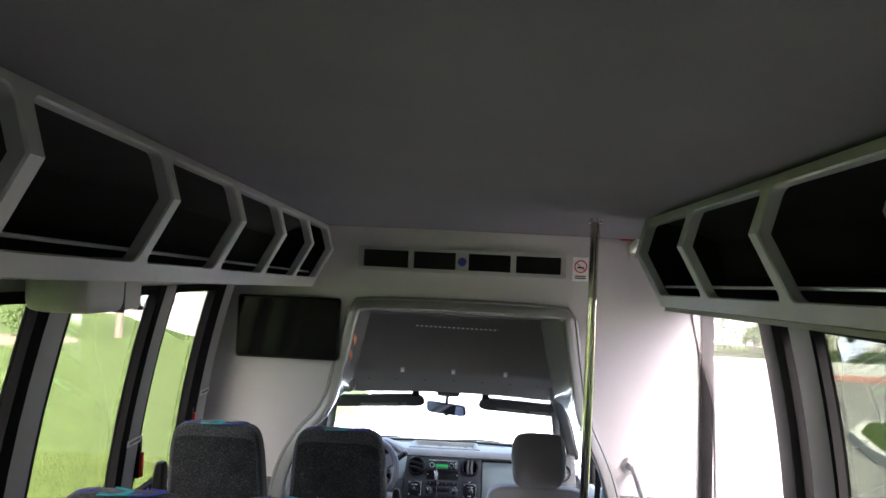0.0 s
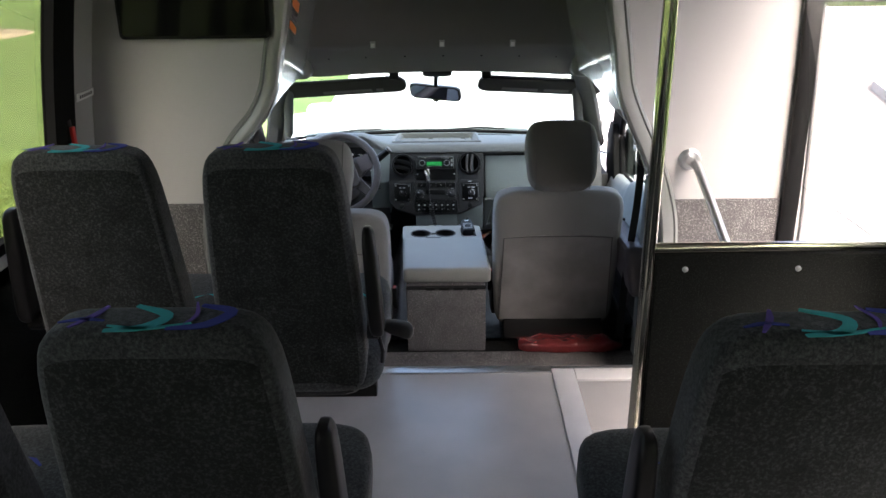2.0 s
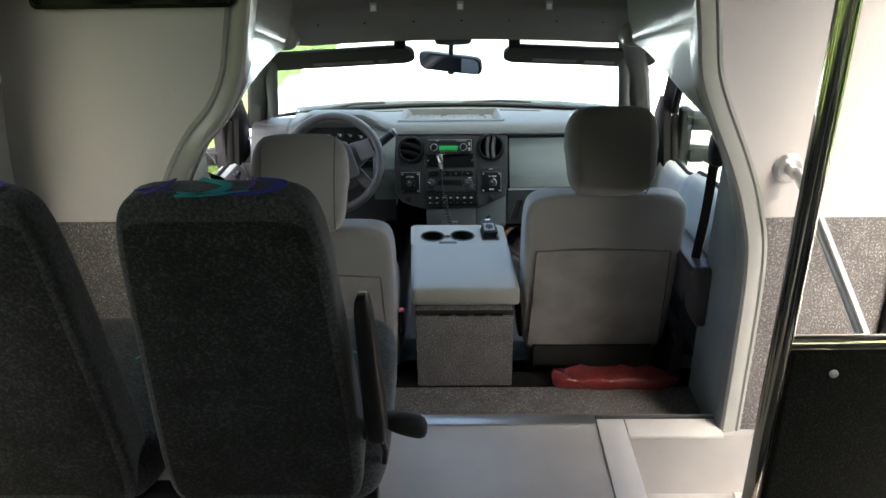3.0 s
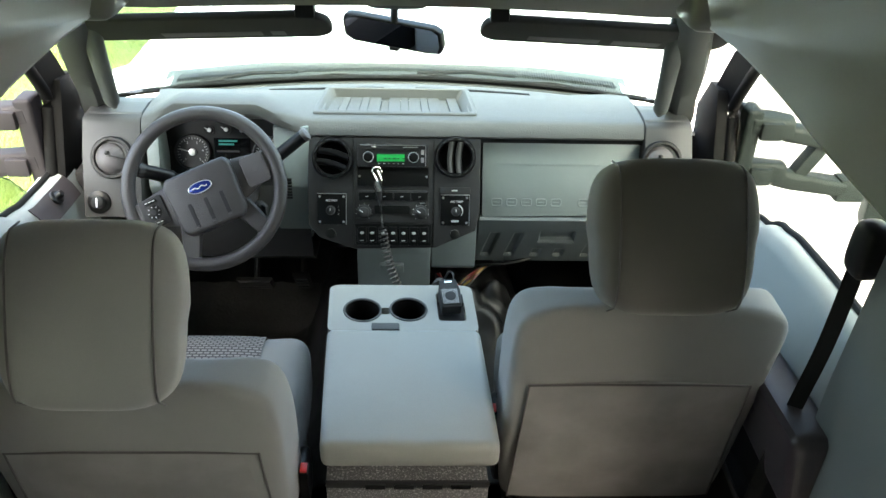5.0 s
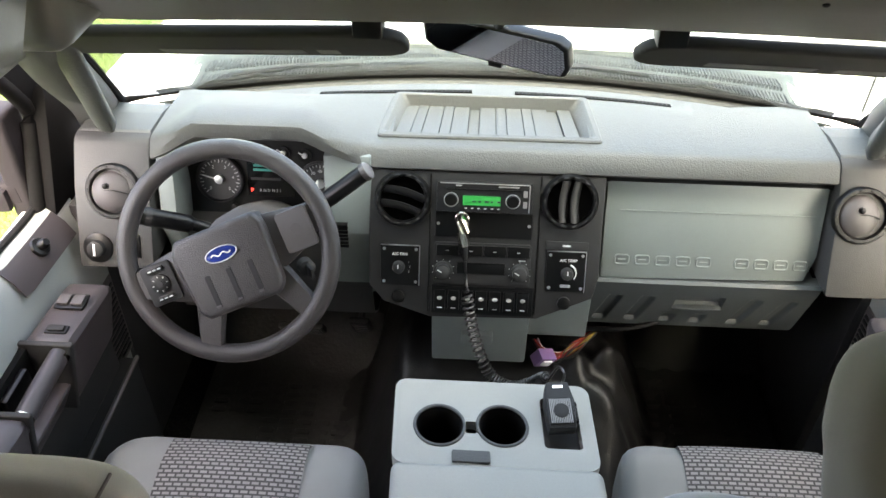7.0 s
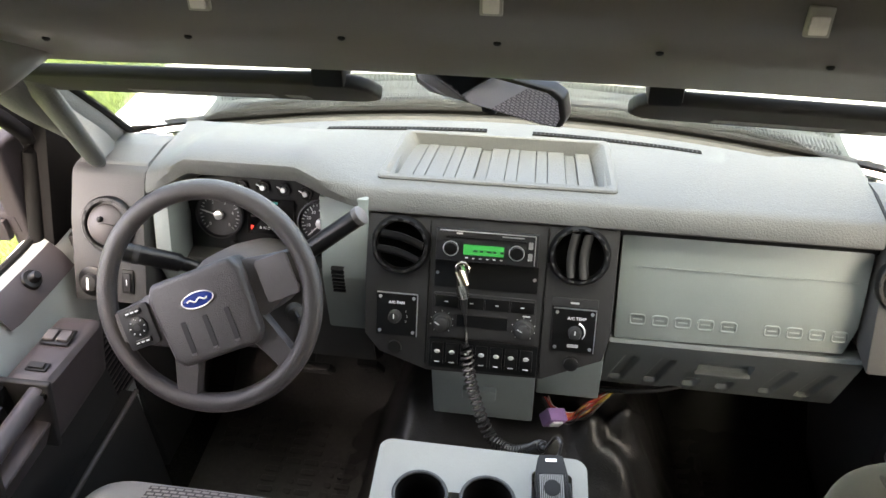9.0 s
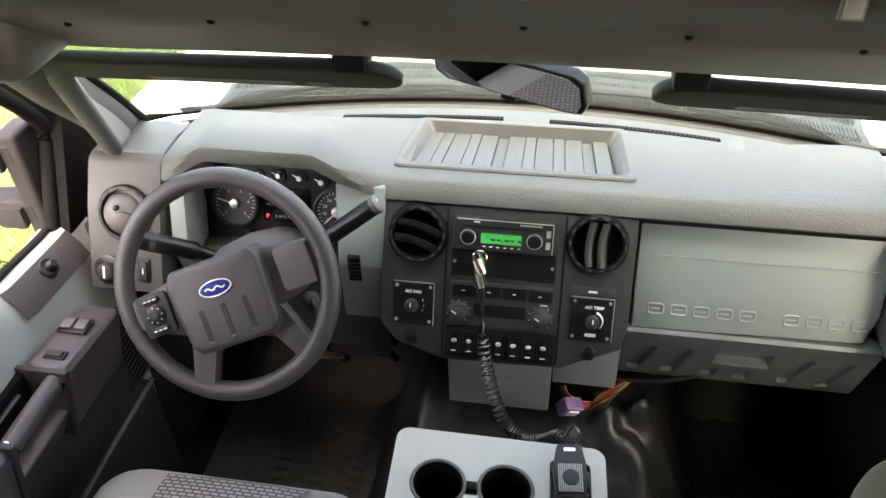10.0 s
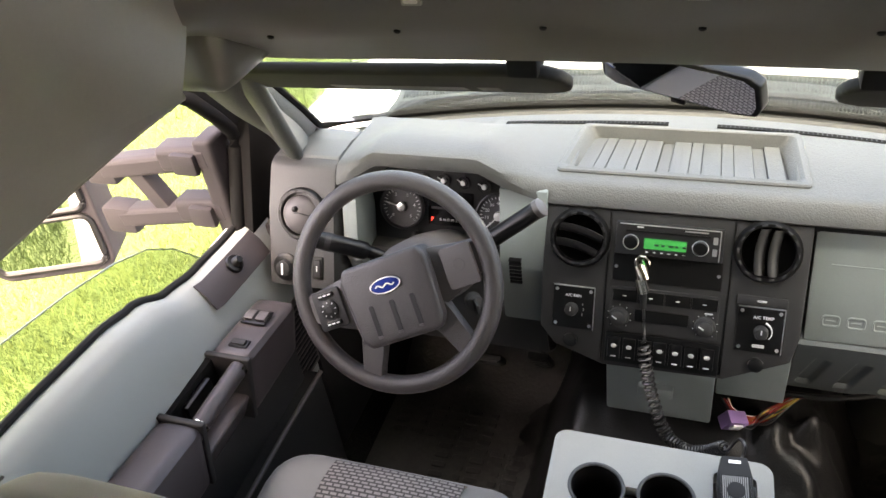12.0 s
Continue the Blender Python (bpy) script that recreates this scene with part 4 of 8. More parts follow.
floor_mat(0.44, 0.78, 4.62, 5.40, "black rubber floor mat with moulded treads, passenger side")


def pedal(x, y, z, w, h, label):
    th = thing("pedal", label, "pedal", (x, y, z))
    part("pad", box(-w / 2, w / 2, -0.008, 0.008, -h / 2, h / 2, 0.006, m=pose(0, 0, 0, 35, 0, 0)), M_RUBBER, th)
    for i in range(4):
        part("groove", box(-w / 2 + 0.008, w / 2 - 0.008, -0.012, -0.006, -h / 2 + 0.012 + i * h / 4.4, -h / 2 + 0.018 + i * h / 4.4, m=pose(0, 0, 0, 35, 0, 0)), M_STACK, th)
    part("arm", tube([(0, 0.01, 0), (0, 0.10, 0.12), (0, 0.12, 0.30)], 0.009, 8), M_STACK, th)


pedal(-0.425, 5.14, -0.02, 0.11, 0.065, "black rubber brake pedal with ribs")
pedal(-0.285, 5.17, -0.03, 0.05, 0.11, "black rubber accelerator pedal")

# ---- dashboard ----
dash = thing("dashboard", "two-tone grey plastic truck dashboard", "dashboard", (0.0, 5.2, 0.25))


def hood(x):
    up = max(0.0, min(1.0, (x + 0.646) / 0.095))
    down = max(0.0, min(1.0, (-0.222 - x) / 0.125))
    t = min(up, down)
    return 0.75 * t + 0.25 * t * t * (3 - 2 * t)


SECT = [(5.085, 0.490, 1.0), (5.060, 0.517, 1.0), (5.040, 0.523, 1.0), (5.020, 0.527, 1.0), (5.009, 0.535, 1.0), (5.008, 0.5525, 1.0), (5.0105, 0.5595, 1.0), (5.018, 0.5635, 1.0), (5.062, 0.567, 0.93), (5.09, 0.568, 0.82), (5.15, 0.568, 0.55), (5.21, 0.564, 0.25), (5.238, 0.561, 0.14), (5.26, 0.558, 0.06)]
FLAT = [(5.085, 0.490), (5.062, 0.517), (5.046, 0.525), (5.036, 0.530), (5.031, 0.5355), (5.033, 0.541), (5.0475, 0.5615), (5.054, 0.5655)]   # front of the pad beside the hood
rows, sill = [], []
for i in range(97):
    x = -0.646 + 1.314 * i / 96
    h = hood(x)
    b = base_y(x)
    r = []
    for j, (y, z, k) in enumerate(SECT):
        if j < len(FLAT):
            y, z = FLAT[j][0] + (y - FLAT[j][0]) * min(1.0, 1.6 * h), FLAT[j][1] + (z - FLAT[j][1]) * min(1.0, 1.6 * h)
        yy = y + 0.018 * h * k if y < 5.1 else y
        yy = min(yy, b - 0.085 + (y - 5.26) * 0.3) if y > 5.25 else yy
        r.append((x, yy, z + 0.056 * h * k))
    r.append((x, b - 0.034, 0.553))
    sill.append([(x, b - 0.0335, 0.5525), (x, b - 0.028, 0.549), (x, b - 0.024, 0.538), (x, b - 0.012, 0.538), (x, b - 0.004, 0.546), (x, b + 0.02, 0.548), (x, b + 0.02, 0.50)])
    rows.append(r)
pad_bm = grid(rows)
hole = [f for f in pad_bm.faces if -0.186 < f.calc_center_median().x < 0.204 and 5.09 < f.calc_center_median().y < 5.24]
bmesh.ops.delete(pad_bm, geom=hole, context="FACES")
bmesh.ops.solidify(pad_bm, geom=pad_bm.faces[:], thickness=-0.003)
wpart("upper_pad", pad_bm, M_DASH, dash, "light grey padded dash top with a raised hood", 30)
wpart("defroster_panel", grid(sill, thick=-0.003), M_SILLD, dash, "dark grey strip along the windshield", 30)


def end_cap(x0, x1, name):
    p = [(4.930, 0.335), (4.998, 0.484), (5.044, 0.556), (5.052, 0.564), (5.068, 0.568), (5.14, 0.568), (5.19, 0.560), (5.205, 0.545), (5.205, 0.335)]
    return wpart(name, prism(p, x0, x1, "x", 0.007, 2), M_ENDP, dash, "grey dash end panel")


end_cap(-0.80, -0.650, "end_panel")
end_cap(0.672, 0.80, "end_panel")
wpart("corner_pad", prism([(5.060, 0.560), (5.072, 0.5715), (5.14, 0.5715), (5.195, 0.562), (5.207, 0.548), (5.07, 0.548)], -0.795, -0.652, "x", 0.004), M_DASH, dash)
wpart("corner_pad", prism([(5.060, 0.560), (5.072, 0.5715), (5.14, 0.5715), (5.195, 0.562), (5.207, 0.548), (5.07, 0.548)], 0.674, 0.795, "x", 0.004), M_DASH, dash)


def ball_vent(cx, cy, cz, n):
    """Round outlet with a notched ring and a closed ball."""
    F = facing((cx, cy, cz), n) @ Matrix.Scale(1.0, 4)
    v = wpart("air_vent", lathe([(0.044, -0.02), (0.044, 0.001), (0.046, 0.005), (0.052, 0.005), (0.055, 0.001), (0.055, -0.012)], 36, F, False), M_BLACK, dash, "round air vent, closed")
    ball = lathe([(0.0435 * math.cos(a), -0.016 + 0.030 * math.sin(a)) for a in [i * math.pi / 14 for i in range(7)]] + [(0.001, 0.014)], 32, F @ pose(0, 0, 0, 0, 12, 25))
    wpart("shutter", ball, M_TAUPE, v, "grey shutter")
    wpart("shutter_seam", tube([F @ Vector((-0.036 + 0.072 * i / 12, 0.010 * math.sin(math.pi * i / 12) - 0.006, -0.016 + 0.0305 * math.sqrt(max(0, 1 - ((-0.036 + 0.072 * i / 12) / 0.040) ** 2)))) for i in range(13)], 0.0012, 6), M_BLACK, v)
    wpart("stud", lathe([(0.006, 0.010), (0.006, 0.017), (0.003, 0.019)], 12, F @ pose(-0.008, 0.012, 0)), M_BLACK, v)
    for i in range(14):
        a = 2 * math.pi * i / 14
        wpart("notch", box(-0.005, 0.005, -0.0018, 0.0018, 0.0, 0.0062, 0.001, 1, F @ pose(0.049 * math.cos(a), 0.049 * math.sin(a), 0, 0, 0, math.degrees(a) + 90)), M_STACK, v)
    return v


M_BLADEV = mat("glossy_vent_blade", (0.007, 0.007, 0.0072), 0.42, bump=0)
M_VOID = mat("vent_hollow_shade", (0.0015, 0.0015, 0.0015), 0.95, bump=0, spec=0.0)


def open_vent(cx, cz, turn, places):
    """Round outlet with a dark throat and bowed blades."""
    F = facing((cx, 5.03 - (0.528 - cz) * 0.45, cz), (0, -1, 0.45))
    v = wpart("air_vent", lathe([(0.043, -0.03), (0.043, 0.002), (0.045, 0.013), (0.051, 0.013), (0.055, 0.006), (0.056, -0.008)], 36, F, False), M_BLACK, dash, "round black air vent with open blades")
    # Flat black disc before the stack face paints the shade of the throat.
    wpart("throat", lathe([(0.0435, 0.0), (0.0435, 0.0025), (0.001, 0.0026)], 32, F), M_VOID, v)
    for k in places:
        w = math.sqrt(0.042 ** 2 - k * k)
        pts = []
        for j in range(13):
            u = -w + 2 * w * j / 12
            pts.append([F @ pose(0, 0, 0, 0, 0, turn) @ Vector((u, k + 0.005 * math.cos(u / w * 1.5) + e, f)) for e, f in ((-0.010, 0.002), (-0.007, 0.008), (0.000, 0.0125), (0.006, 0.0130))])
        wpart("blade", grid(pts, thick=0.002), M_BLADEV, v, "glossy blade")
    for i in range(14):
        a = 2 * math.pi * i / 14
        wpart("notch", box(-0.005, 0.005, -0.002, 0.002, 0.0, 0.0145, 0.001, 1, F @ pose(0.048 * math.cos(a), 0.048 * math.sin(a), 0, 0, 0, math.degrees(a) + 90)), M_STACK, v)


ball_vent(-0.721, 4.992, 0.479, (0, -1, 0.5))
ball_vent(0.717, 4.996, 0.486, (0, -1, 0.5))

# switches on the left end panel
F = facing((-0.760, 4.947, 0.372), (0, -1, 0.45))
hs = wpart("light_switch", lathe([(0.030, 0.0), (0.030, 0.003), (0.026, 0.005)], 28, F), M_BLACK, dash, "round headlight switch")
wpart("knob", lathe([(0.017, 0.004), (0.016, 0.018), (0.012, 0.020)], 20, F), M_STACK, hs)
wpart("pointer", box(-0.002, 0.002, -0.012, 0.012, 0.0195, 0.021, m=F), M_WHITE, hs)
F = facing((-0.686, 4.949, 0.377), (0, -1, 0.45))
ds = wpart("dimmer", box(-0.012, 0.012, -0.024, 0.024, 0.0, 0.004, 0.002, m=F), M_BLACK, dash, "black rocker switch")
wpart("rocker", box(-0.007, 0.007, -0.018, 0.018, 0.003, 0.008, 0.002, m=F), M_STACK, ds)
wpart("mark", box(-0.001, 0.001, -0.006, 0.006, 0.008, 0.0085, m=F), M_WHITE, ds)

# instrument cluster
CN = Vector((0, -1, 0.35)).normalized()
CF = facing((-0.45, 5.10, 0.45), CN)
wpart("cluster_recess", prism([(-0.200, -0.115), (0.195, -0.115), (0.195, 0.06), (0.13, 0.135), (-0.13, 0.135), (-0.200, 0.09)], -0.03, 0.0, "z", m=CF), M_BLACK, dash, "black instrument cluster")
M_DIAL = mat("dial_face", (0.02, 0.02, 0.022), 0.5, bump=0)
M_MARK = mat("printed_marks", (0.55, 0.55, 0.55), 0.5, bump=0)
M_REDMARK = glow_mat("red_marks", (0.75, 0.04, 0.03), 0.10)


def gauge(lx, ly, r, words, needle, red):
    G = CF @ pose(lx, ly, 0.002)
    g = wpart("gauge", lathe([(r, 0), (r, 0.010), (r - 0.003, 0.012), (r - 0.005, 0.004), (0.001, 0.003)], 40, G), M_DIAL, dash, "round instrument dial")
    n = 25
    for i in range(n):
        a = radians(225 - 270 * i / (n - 1))
        L = 0.007 if i % 3 == 0 else 0.004
        wpart("tick", box(r - 0.008 - L, r - 0.008, -0.0006, 0.0006, 0.0045, 0.006, m=G @ pose(0, 0, 0, 0, 0, math.degrees(a))), M_REDMARK if red and i > n - 6 else M_MARK, g)
    for k, w in enumerate(words):
        a = radians(225 - 270 * (k + (0.5 if len(words) == 1 else 0)) / max(1, len(words) - 1))
        wpart("numeral", text_mesh(w, 0.0095, 0.0002, G @ pose((r - 0.021) * math.cos(a), (r - 0.021) * math.sin(a), 0.006)), M_MARK, g)
    wpart("needle", box(-0.006, r - 0.014, -0.0012, 0.0012, 0.010, 0.012, m=G @ pose(0, 0, 0, 0, 0, needle)), M_WHITE, g)
    wpart("needle_hub", lathe([(0.010, 0.006), (0.009, 0.013), (0.004, 0.014)], 20, G), M_ALU, g)


gauge(-0.092, -0.004, 0.049, ("0", "1", "2", "3", "4", "5"), 165, False)
gauge(0.117, -0.006, 0.047, ("0", "10", "20", "30", "40", "50", "60", "70", "80"), 225, False)
for gx, gy in ((-0.045, 0.056), (0.0, 0.058), (0.042, 0.056), (0.086, 0.051)):
    G = CF @ pose(gx, gy, 0.002)
    g = wpart("small_gauge", lathe([(0.013, 0), (0.013, 0.004), (0.012, 0.003), (0.001, 0.003)], 24, G), M_BLACK, dash)
    wpart("needle_hub", lathe([(0.006, 0.002), (0.005, 0.009)], 16, G), M_ALU, g)
    wpart("needle", box(0.0, 0.014, -0.001, 0.001, 0.007, 0.0085, m=G @ pose(0, 0, 0, 0, 0, 150)), M_WHITE, g)
cd = wpart("display", box(-0.035, 0.062, -0.038, 0.034, 0.001, 0.003, m=CF), M_SCREEN, dash, "dark display window")
M_TEALTXT = glow_mat("display_text", (0.015, 0.12, 0.11), 0.02)
for i, (xa, xb, ya) in enumerate(((-0.022, 0.028, 0.024), (-0.022, 0.02, 0.015), (-0.028, 0.034, -0.004))):
    wpart("bar", box(xa, xb, ya, ya + 0.005, 0.003, 0.0036, m=CF), M_TEALTXT if i < 2 else M_STACK, cd)
wpart("gear_letters", text_mesh("R N D M 2 1", 0.0085, 0.0002, CF @ pose(0.012, -0.026, 0.004)), M_MARK, cd)
wpart("gear_letter", text_mesh("P", 0.0105, 0.0003, CF @ pose(-0.026, -0.026, 0.004), 0.0004), M_REDMARK, cd)
wpart("reset_stem", lathe([(0.003, 0), (0.003, 0.014), (0.006, 0.014), (0.006, 0.020)], 12, CF @ pose(-0.062, -0.06, 0)), M_STACK, dash)
# bezel sides and knee panel
wpart("cluster_cheek", prism([(5.035, 0.55), (5.10, 0.55), (5.10, 0.33), (5.005, 0.33), (4.985, 0.40)], -0.638, -0.606, "x", 0.004), M_DASHG, dash)
wpart("cluster_cheek", prism([(5.03, 0.555), (5.10, 0.56), (5.10, 0.24), (4.995, 0.24), (4.99, 0.40)], -0.308, -0.216, "x", 0.004), M_DASHG, dash, "green-grey trim beside the steering column")
for i in range(7):
    wpart("slot", box(-0.288, -0.264, 4.986, 4.998, 0.366 + i * 0.0088, 0.3695 + i * 0.0088), M_BLACK, dash)
rows = []
for x in (-0.64, -0.5, -0.36, -0.222):
    rows.append([(x, 5.09, 0.375), (x, 5.045, 0.37), (x, 5.01, 0.33), (x, 4.995, 0.25), (x, 5.01, 0.17), (x, 5.06, 0.13), (x, 5.20, 0.12)])
wpart("knee_panel", grid(rows, thick=0.004), M_STACK, dash, "dark knee panel under the column")
wpart("under_dash", box(-0.80, 0.80, 5.16, 5.30, 0.10, 0.50), M_BLACK, dash)

# centre stack
SN = (0, -1, 0.45)
SF = facing((0, 5.03, 0.528), SN)
K = math.sqrt(1 + 0.45 ** 2)


def sl(x, z, out=0.0):
    """Local place on the stack's face."""
    return (x, (z - 0.528) * K, out)


st = [sl(*p)[:2] for p in ((-0.2175, 0.529), (0.236, 0.529), (0.236, 0.345), (0.226, 0.305), (0.118, 0.262), (-0.097, 0.258), (-0.19, 0.285), (-0.219, 0.315), (-0.221, 0.40))]
stack = wpart("stack_panel", prism(st, -0.06, 0.0, "z", 0.005, m=SF), M_STACK, dash, "charcoal plastic centre stack", 30)


def on_stack(name, x0, x1, z0, z1, d0, d1, material, parent, label="", bevel=0.0015, r=0.0):
    a, b = sl(x0, z0), sl(x1, z1)
    if r:
        bm = prism(round_rect(b[0] - a[0], b[1] - a[1], r, 4, (a[0] + b[0]) / 2, (a[1] + b[1]) / 2), d0, d1, "z", bevel, m=SF)
    else:
        bm = box(a[0], b[0], a[1], b[1], d0, d1, bevel, 2, SF)
    return wpart(name, bm, material, parent, label)


open_vent(-0.154, 0.478, -14, (-0.016, 0.013))
open_vent(0.168, 0.484, 88, (-0.011, 0.011))
for x in (-0.1, 0.112):
    on_stack("seam", x - 0.0012, x + 0.0012, 0.27, 0.525, 0.0, 0.0006, M_BLACK, stack)
M_RADIO = mat("radio_black", (0.014, 0.014, 0.015), 0.28, var=0.05, bump=0.02)
radio = on_stack("radio", -0.088, 0.096, 0.460, 0.513, 0.0, 0.012, M_RADIO, dash, "black car radio with a green display")
M_GREEN = glow_mat("green_display", (0.012, 0.18, 0.04), 0.030)
on_stack("display", -0.038, 0.035, 0.4725, 0.4895, 0.012, 0.0126, M_GREEN, radio, "lit green display")
for i, w in enumerate((0.008, 0.006, 0.009, 0.005, 0.007)):
    on_stack("bar", -0.020 + i * 0.012, -0.020 + i * 0.012 + w, 0.478, 0.481, 0.0127, 0.0130, M_RADIO, radio)
on_stack("rim", -0.082, 0.090, 0.5105, 0.5115, 0.012, 0.0132, M_ALU, radio)
on_stack("rim", 0.0895, 0.0905, 0.462, 0.511, 0.012, 0.0132, M_ALU, radio)
on_stack("disc_slot", -0.070, 0.074, 0.4985, 0.5015, 0.012, 0.0125, M_BLACK, radio)
on_stack("bar", -0.052, -0.040, 0.506, 0.5085, 0.012, 0.0126, M_WHITE, radio)
on_stack("bar", 0.030, 0.070, 0.5055, 0.5075, 0.012, 0.0126, M_ALU, radio)
for i in range(6):
    on_stack("key", -0.036 + i * 0.0125, -0.0265 + i * 0.0125, 0.4655, 0.469, 0.012, 0.0135, M_STACK, radio)
    on_stack("bar", -0.034 + i * 0.0125, -0.029 + i * 0.0125, 0.4665, 0.468, 0.0135, 0.0138, M_MARK, radio)
for x, r in ((-0.060, 0.0125), (0.058, 0.0125)):
    kn = wpart("knob", lathe([(r, 0.010), (r, 0.022), (r - 0.002, 0.024)], 28, SF @ pose(*sl(x, 0.483))), M_BLACK, radio)
    wpart("ring", tube([SF @ Vector((sl(x, 0.483)[0] + (r + 0.0008) * math.cos(a), sl(x, 0.483)[1] + (r + 0.0008) * math.sin(a), 0.0215)) for a in [i * math.pi / 16 for i in range(32)]], 0.0009, 6, True), M_ALU, kn, "bright ring")
for z in (0.476, 0.495):
    on_stack("port", 0.078, 0.086, z - 0.006, z + 0.006, 0.012, 0.0128, M_ALU, radio)

blank = on_stack("blank_plate", -0.090, 0.099, 0.412, 0.457, 0.0, 0.003, M_BLACK, stack, "plain black cover plate")
for x in (-0.084, 0.093):
    wpart("screw", lathe([(0.0035, 0.002), (0.003, 0.0045)], 12, SF @ pose(*sl(x, 0.436))), M_ALU, blank)
hv = on_stack("heater_panel", -0.091, 0.100, 0.325, 0.402, 0.0, 0.004, M_STACK, stack, "heater control panel", 0.003, 0.006)
for i in range(4):
    xa = -0.086 + i * 0.0465
    b = on_stack("button", xa, xa + 0.044, 0.378, 0.398, 0.004, 0.0075, M_BLACK, hv, "", 0.0015)
    on_stack("bar", xa + 0.018, xa + 0.025, 0.387, 0.3885, 0.0075, 0.0079, M_MARK, b)
on_stack("bar", 0.076, 0.090, 0.3715, 0.3735, 0.004, 0.0045, M_MARK, hv)
on_stack("channel", -0.045, 0.050, 0.345, 0.366, 0.004, 0.006, M_BLACK, hv, "", 0.0015)
for x in (-0.072, 0.079):
    kn = wpart("knob", lathe([(0.019, 0.003), (0.018, 0.010), (0.0145, 0.012), (0.0135, 0.024), (0.011, 0.026)], 28, SF @ pose(*sl(x, 0.350))), M_STACK, hv, "round heater knob")
    wpart("pointer", box(-0.001, 0.001, 0.002, 0.012, 0.0255, 0.0266, m=SF @ pose(*sl(x, 0.350)) @ pose(0, 0, 0, 0, 0, 60)), M_MARK, kn)
    for i in range(9):
        a = 230 - 280 * i / 8
        wpart("tick", box(0.0205, 0.0225, -0.0006, 0.0006, 0.004, 0.0046, m=SF @ pose(*sl(x, 0.350)) @ pose(0, 0, 0, 0, 0, a)), M_MARK, kn)


def ac_panel(x0, x1, word, cx, arc):
    p = on_stack("ac_panel", x0, x1, 0.318, 0.393, 0.0, 0.004, M_BLACK, dash, "black rear air conditioning control plate", 0.001)
    for e in ((x0, x1, 0.3922, 0.3936), (x1 - 0.001, x1 + 0.0006, 0.318, 0.393)):
        on_stack("edge", *e, 0.0005, 0.0046, M_ALU, p)
    for sx in (x0 + 0.007, x1 - 0.007):
        for sz in (0.325, 0.386):
            wpart("screw", lathe([(0.0035, 0.003), (0.003, 0.006)], 12, SF @ pose(*sl(sx, sz))), M_ALU, p)
    wpart("lettering", text_mesh(word, 0.0078, 0.0002, SF @ pose(*sl(cx + 0.002, 0.3765, 0.0045)), 0.0002), M_MARK, p)
    kn = wpart("knob", lathe([(0.0125, 0.003), (0.012, 0.014), (0.010, 0.020), (0.007, 0.021)], 18, SF @ pose(*sl(cx, 0.353))), M_STACK, p)
    wpart("pointer", box(-0.0009, 0.0009, 0.0, 0.008, 0.0208, 0.0216, m=SF @ pose(*sl(cx, 0.353))), M_MARK, kn)
    if arc:
        pts = [SF @ Vector((sl(cx, 0.353)[0] + 0.018 * math.cos(a), sl(cx, 0.353)[1] + 0.018 * math.sin(a), 0.0046)) for a in [radians(-40 + 110 * i / 12) for i in range(13)]]
        wpart("arc", tube(pts, [0.0006 + 0.0014 * i / 12 for i in range(13)], 6), M_WHITE, p)
        on_stack("bar", cx - 0.012, cx + 0.008, 0.3265, 0.3315, 0.004, 0.0046, M_MARK, p)
    else:
        for i, w in enumerate("123"):
            wpart("numeral", text_mesh(w, 0.0065, 0.0002, SF @ pose(*sl(cx + 0.020 + 0.002 * (1 - abs(i - 1)), 0.362 - i * 0.009, 0.0045))), M_MARK, p)


ac_panel(-0.196, -0.119, "A/C FAN", -0.160, False)
ac_panel(0.131, 0.208, "A/C TEMP", 0.172, True)
wb = on_stack("button_strip", 0.128, 0.210, 0.3955, 0.411, 0.0, 0.004, M_STACK, stack, "", 0.0015)
on_stack("bar", 0.160, 0.176, 0.402, 0.405, 0.004, 0.0046, M_MARK, wb)
swp = on_stack("switch_panel", -0.094, 0.108, 0.268, 0.321, 0.001, 0.006, M_BLACK, dash, "black panel with seven rocker switches", 0.002)
for i in range(7):
    cx = -0.077 + i * 0.0275
    rk = on_stack("rocker_switch", cx - 0.0115, cx + 0.0115, 0.276, 0.314, 0.006, 0.011, M_BLACK, swp, "", 0.002)
    wpart("lens", lathe([(0.0065, 0.010), (0.0060, 0.0125), (0.004, 0.0132)], 16, SF @ pose(*sl(cx, 0.299)) @ Matrix.Diagonal((0.85, 0.62, 1, 1))), M_BIN, rk, "white oval lens")
    on_stack("bar", cx - 0.005, cx + 0.005, 0.280, 0.2815, 0.011, 0.0115, M_MARK, rk)
wpart("power_socket", lathe([(0.013, 0.0), (0.013, 0.006), (0.010, 0.008)], 20, SF @ pose(*sl(0.17, 0.296))), M_BLACK, stack)
wpart("power_socket", lathe([(0.013, 0.0), (0.013, 0.006), (0.010, 0.008)], 20, SF @ pose(*sl(-0.16, 0.296))), M_BLACK, stack)
# storage box and side panel under the stack
cub = wpart("storage_box", prism([(4.945, 0.255), (4.938, 0.225), (4.945, 0.10), (4.958, 0.085), (5.06, 0.085), (5.10, 0.255)], -0.094, 0.107, "x", 0.005), M_DASHG, dash, "grey storage box under the stack")
wpart("pull", box(-0.032, 0.034, 4.926, 4.946, 0.166, 0.194, 0.005), M_DASHG, cub)
wpart("side_panel", prism([(4.965, 0.30), (4.965, 0.165), (4.98, 0.15), (5.10, 0.15), (5.10, 0.30)], 0.110, 0.232, "x", 0.004), M_DASHG, dash)

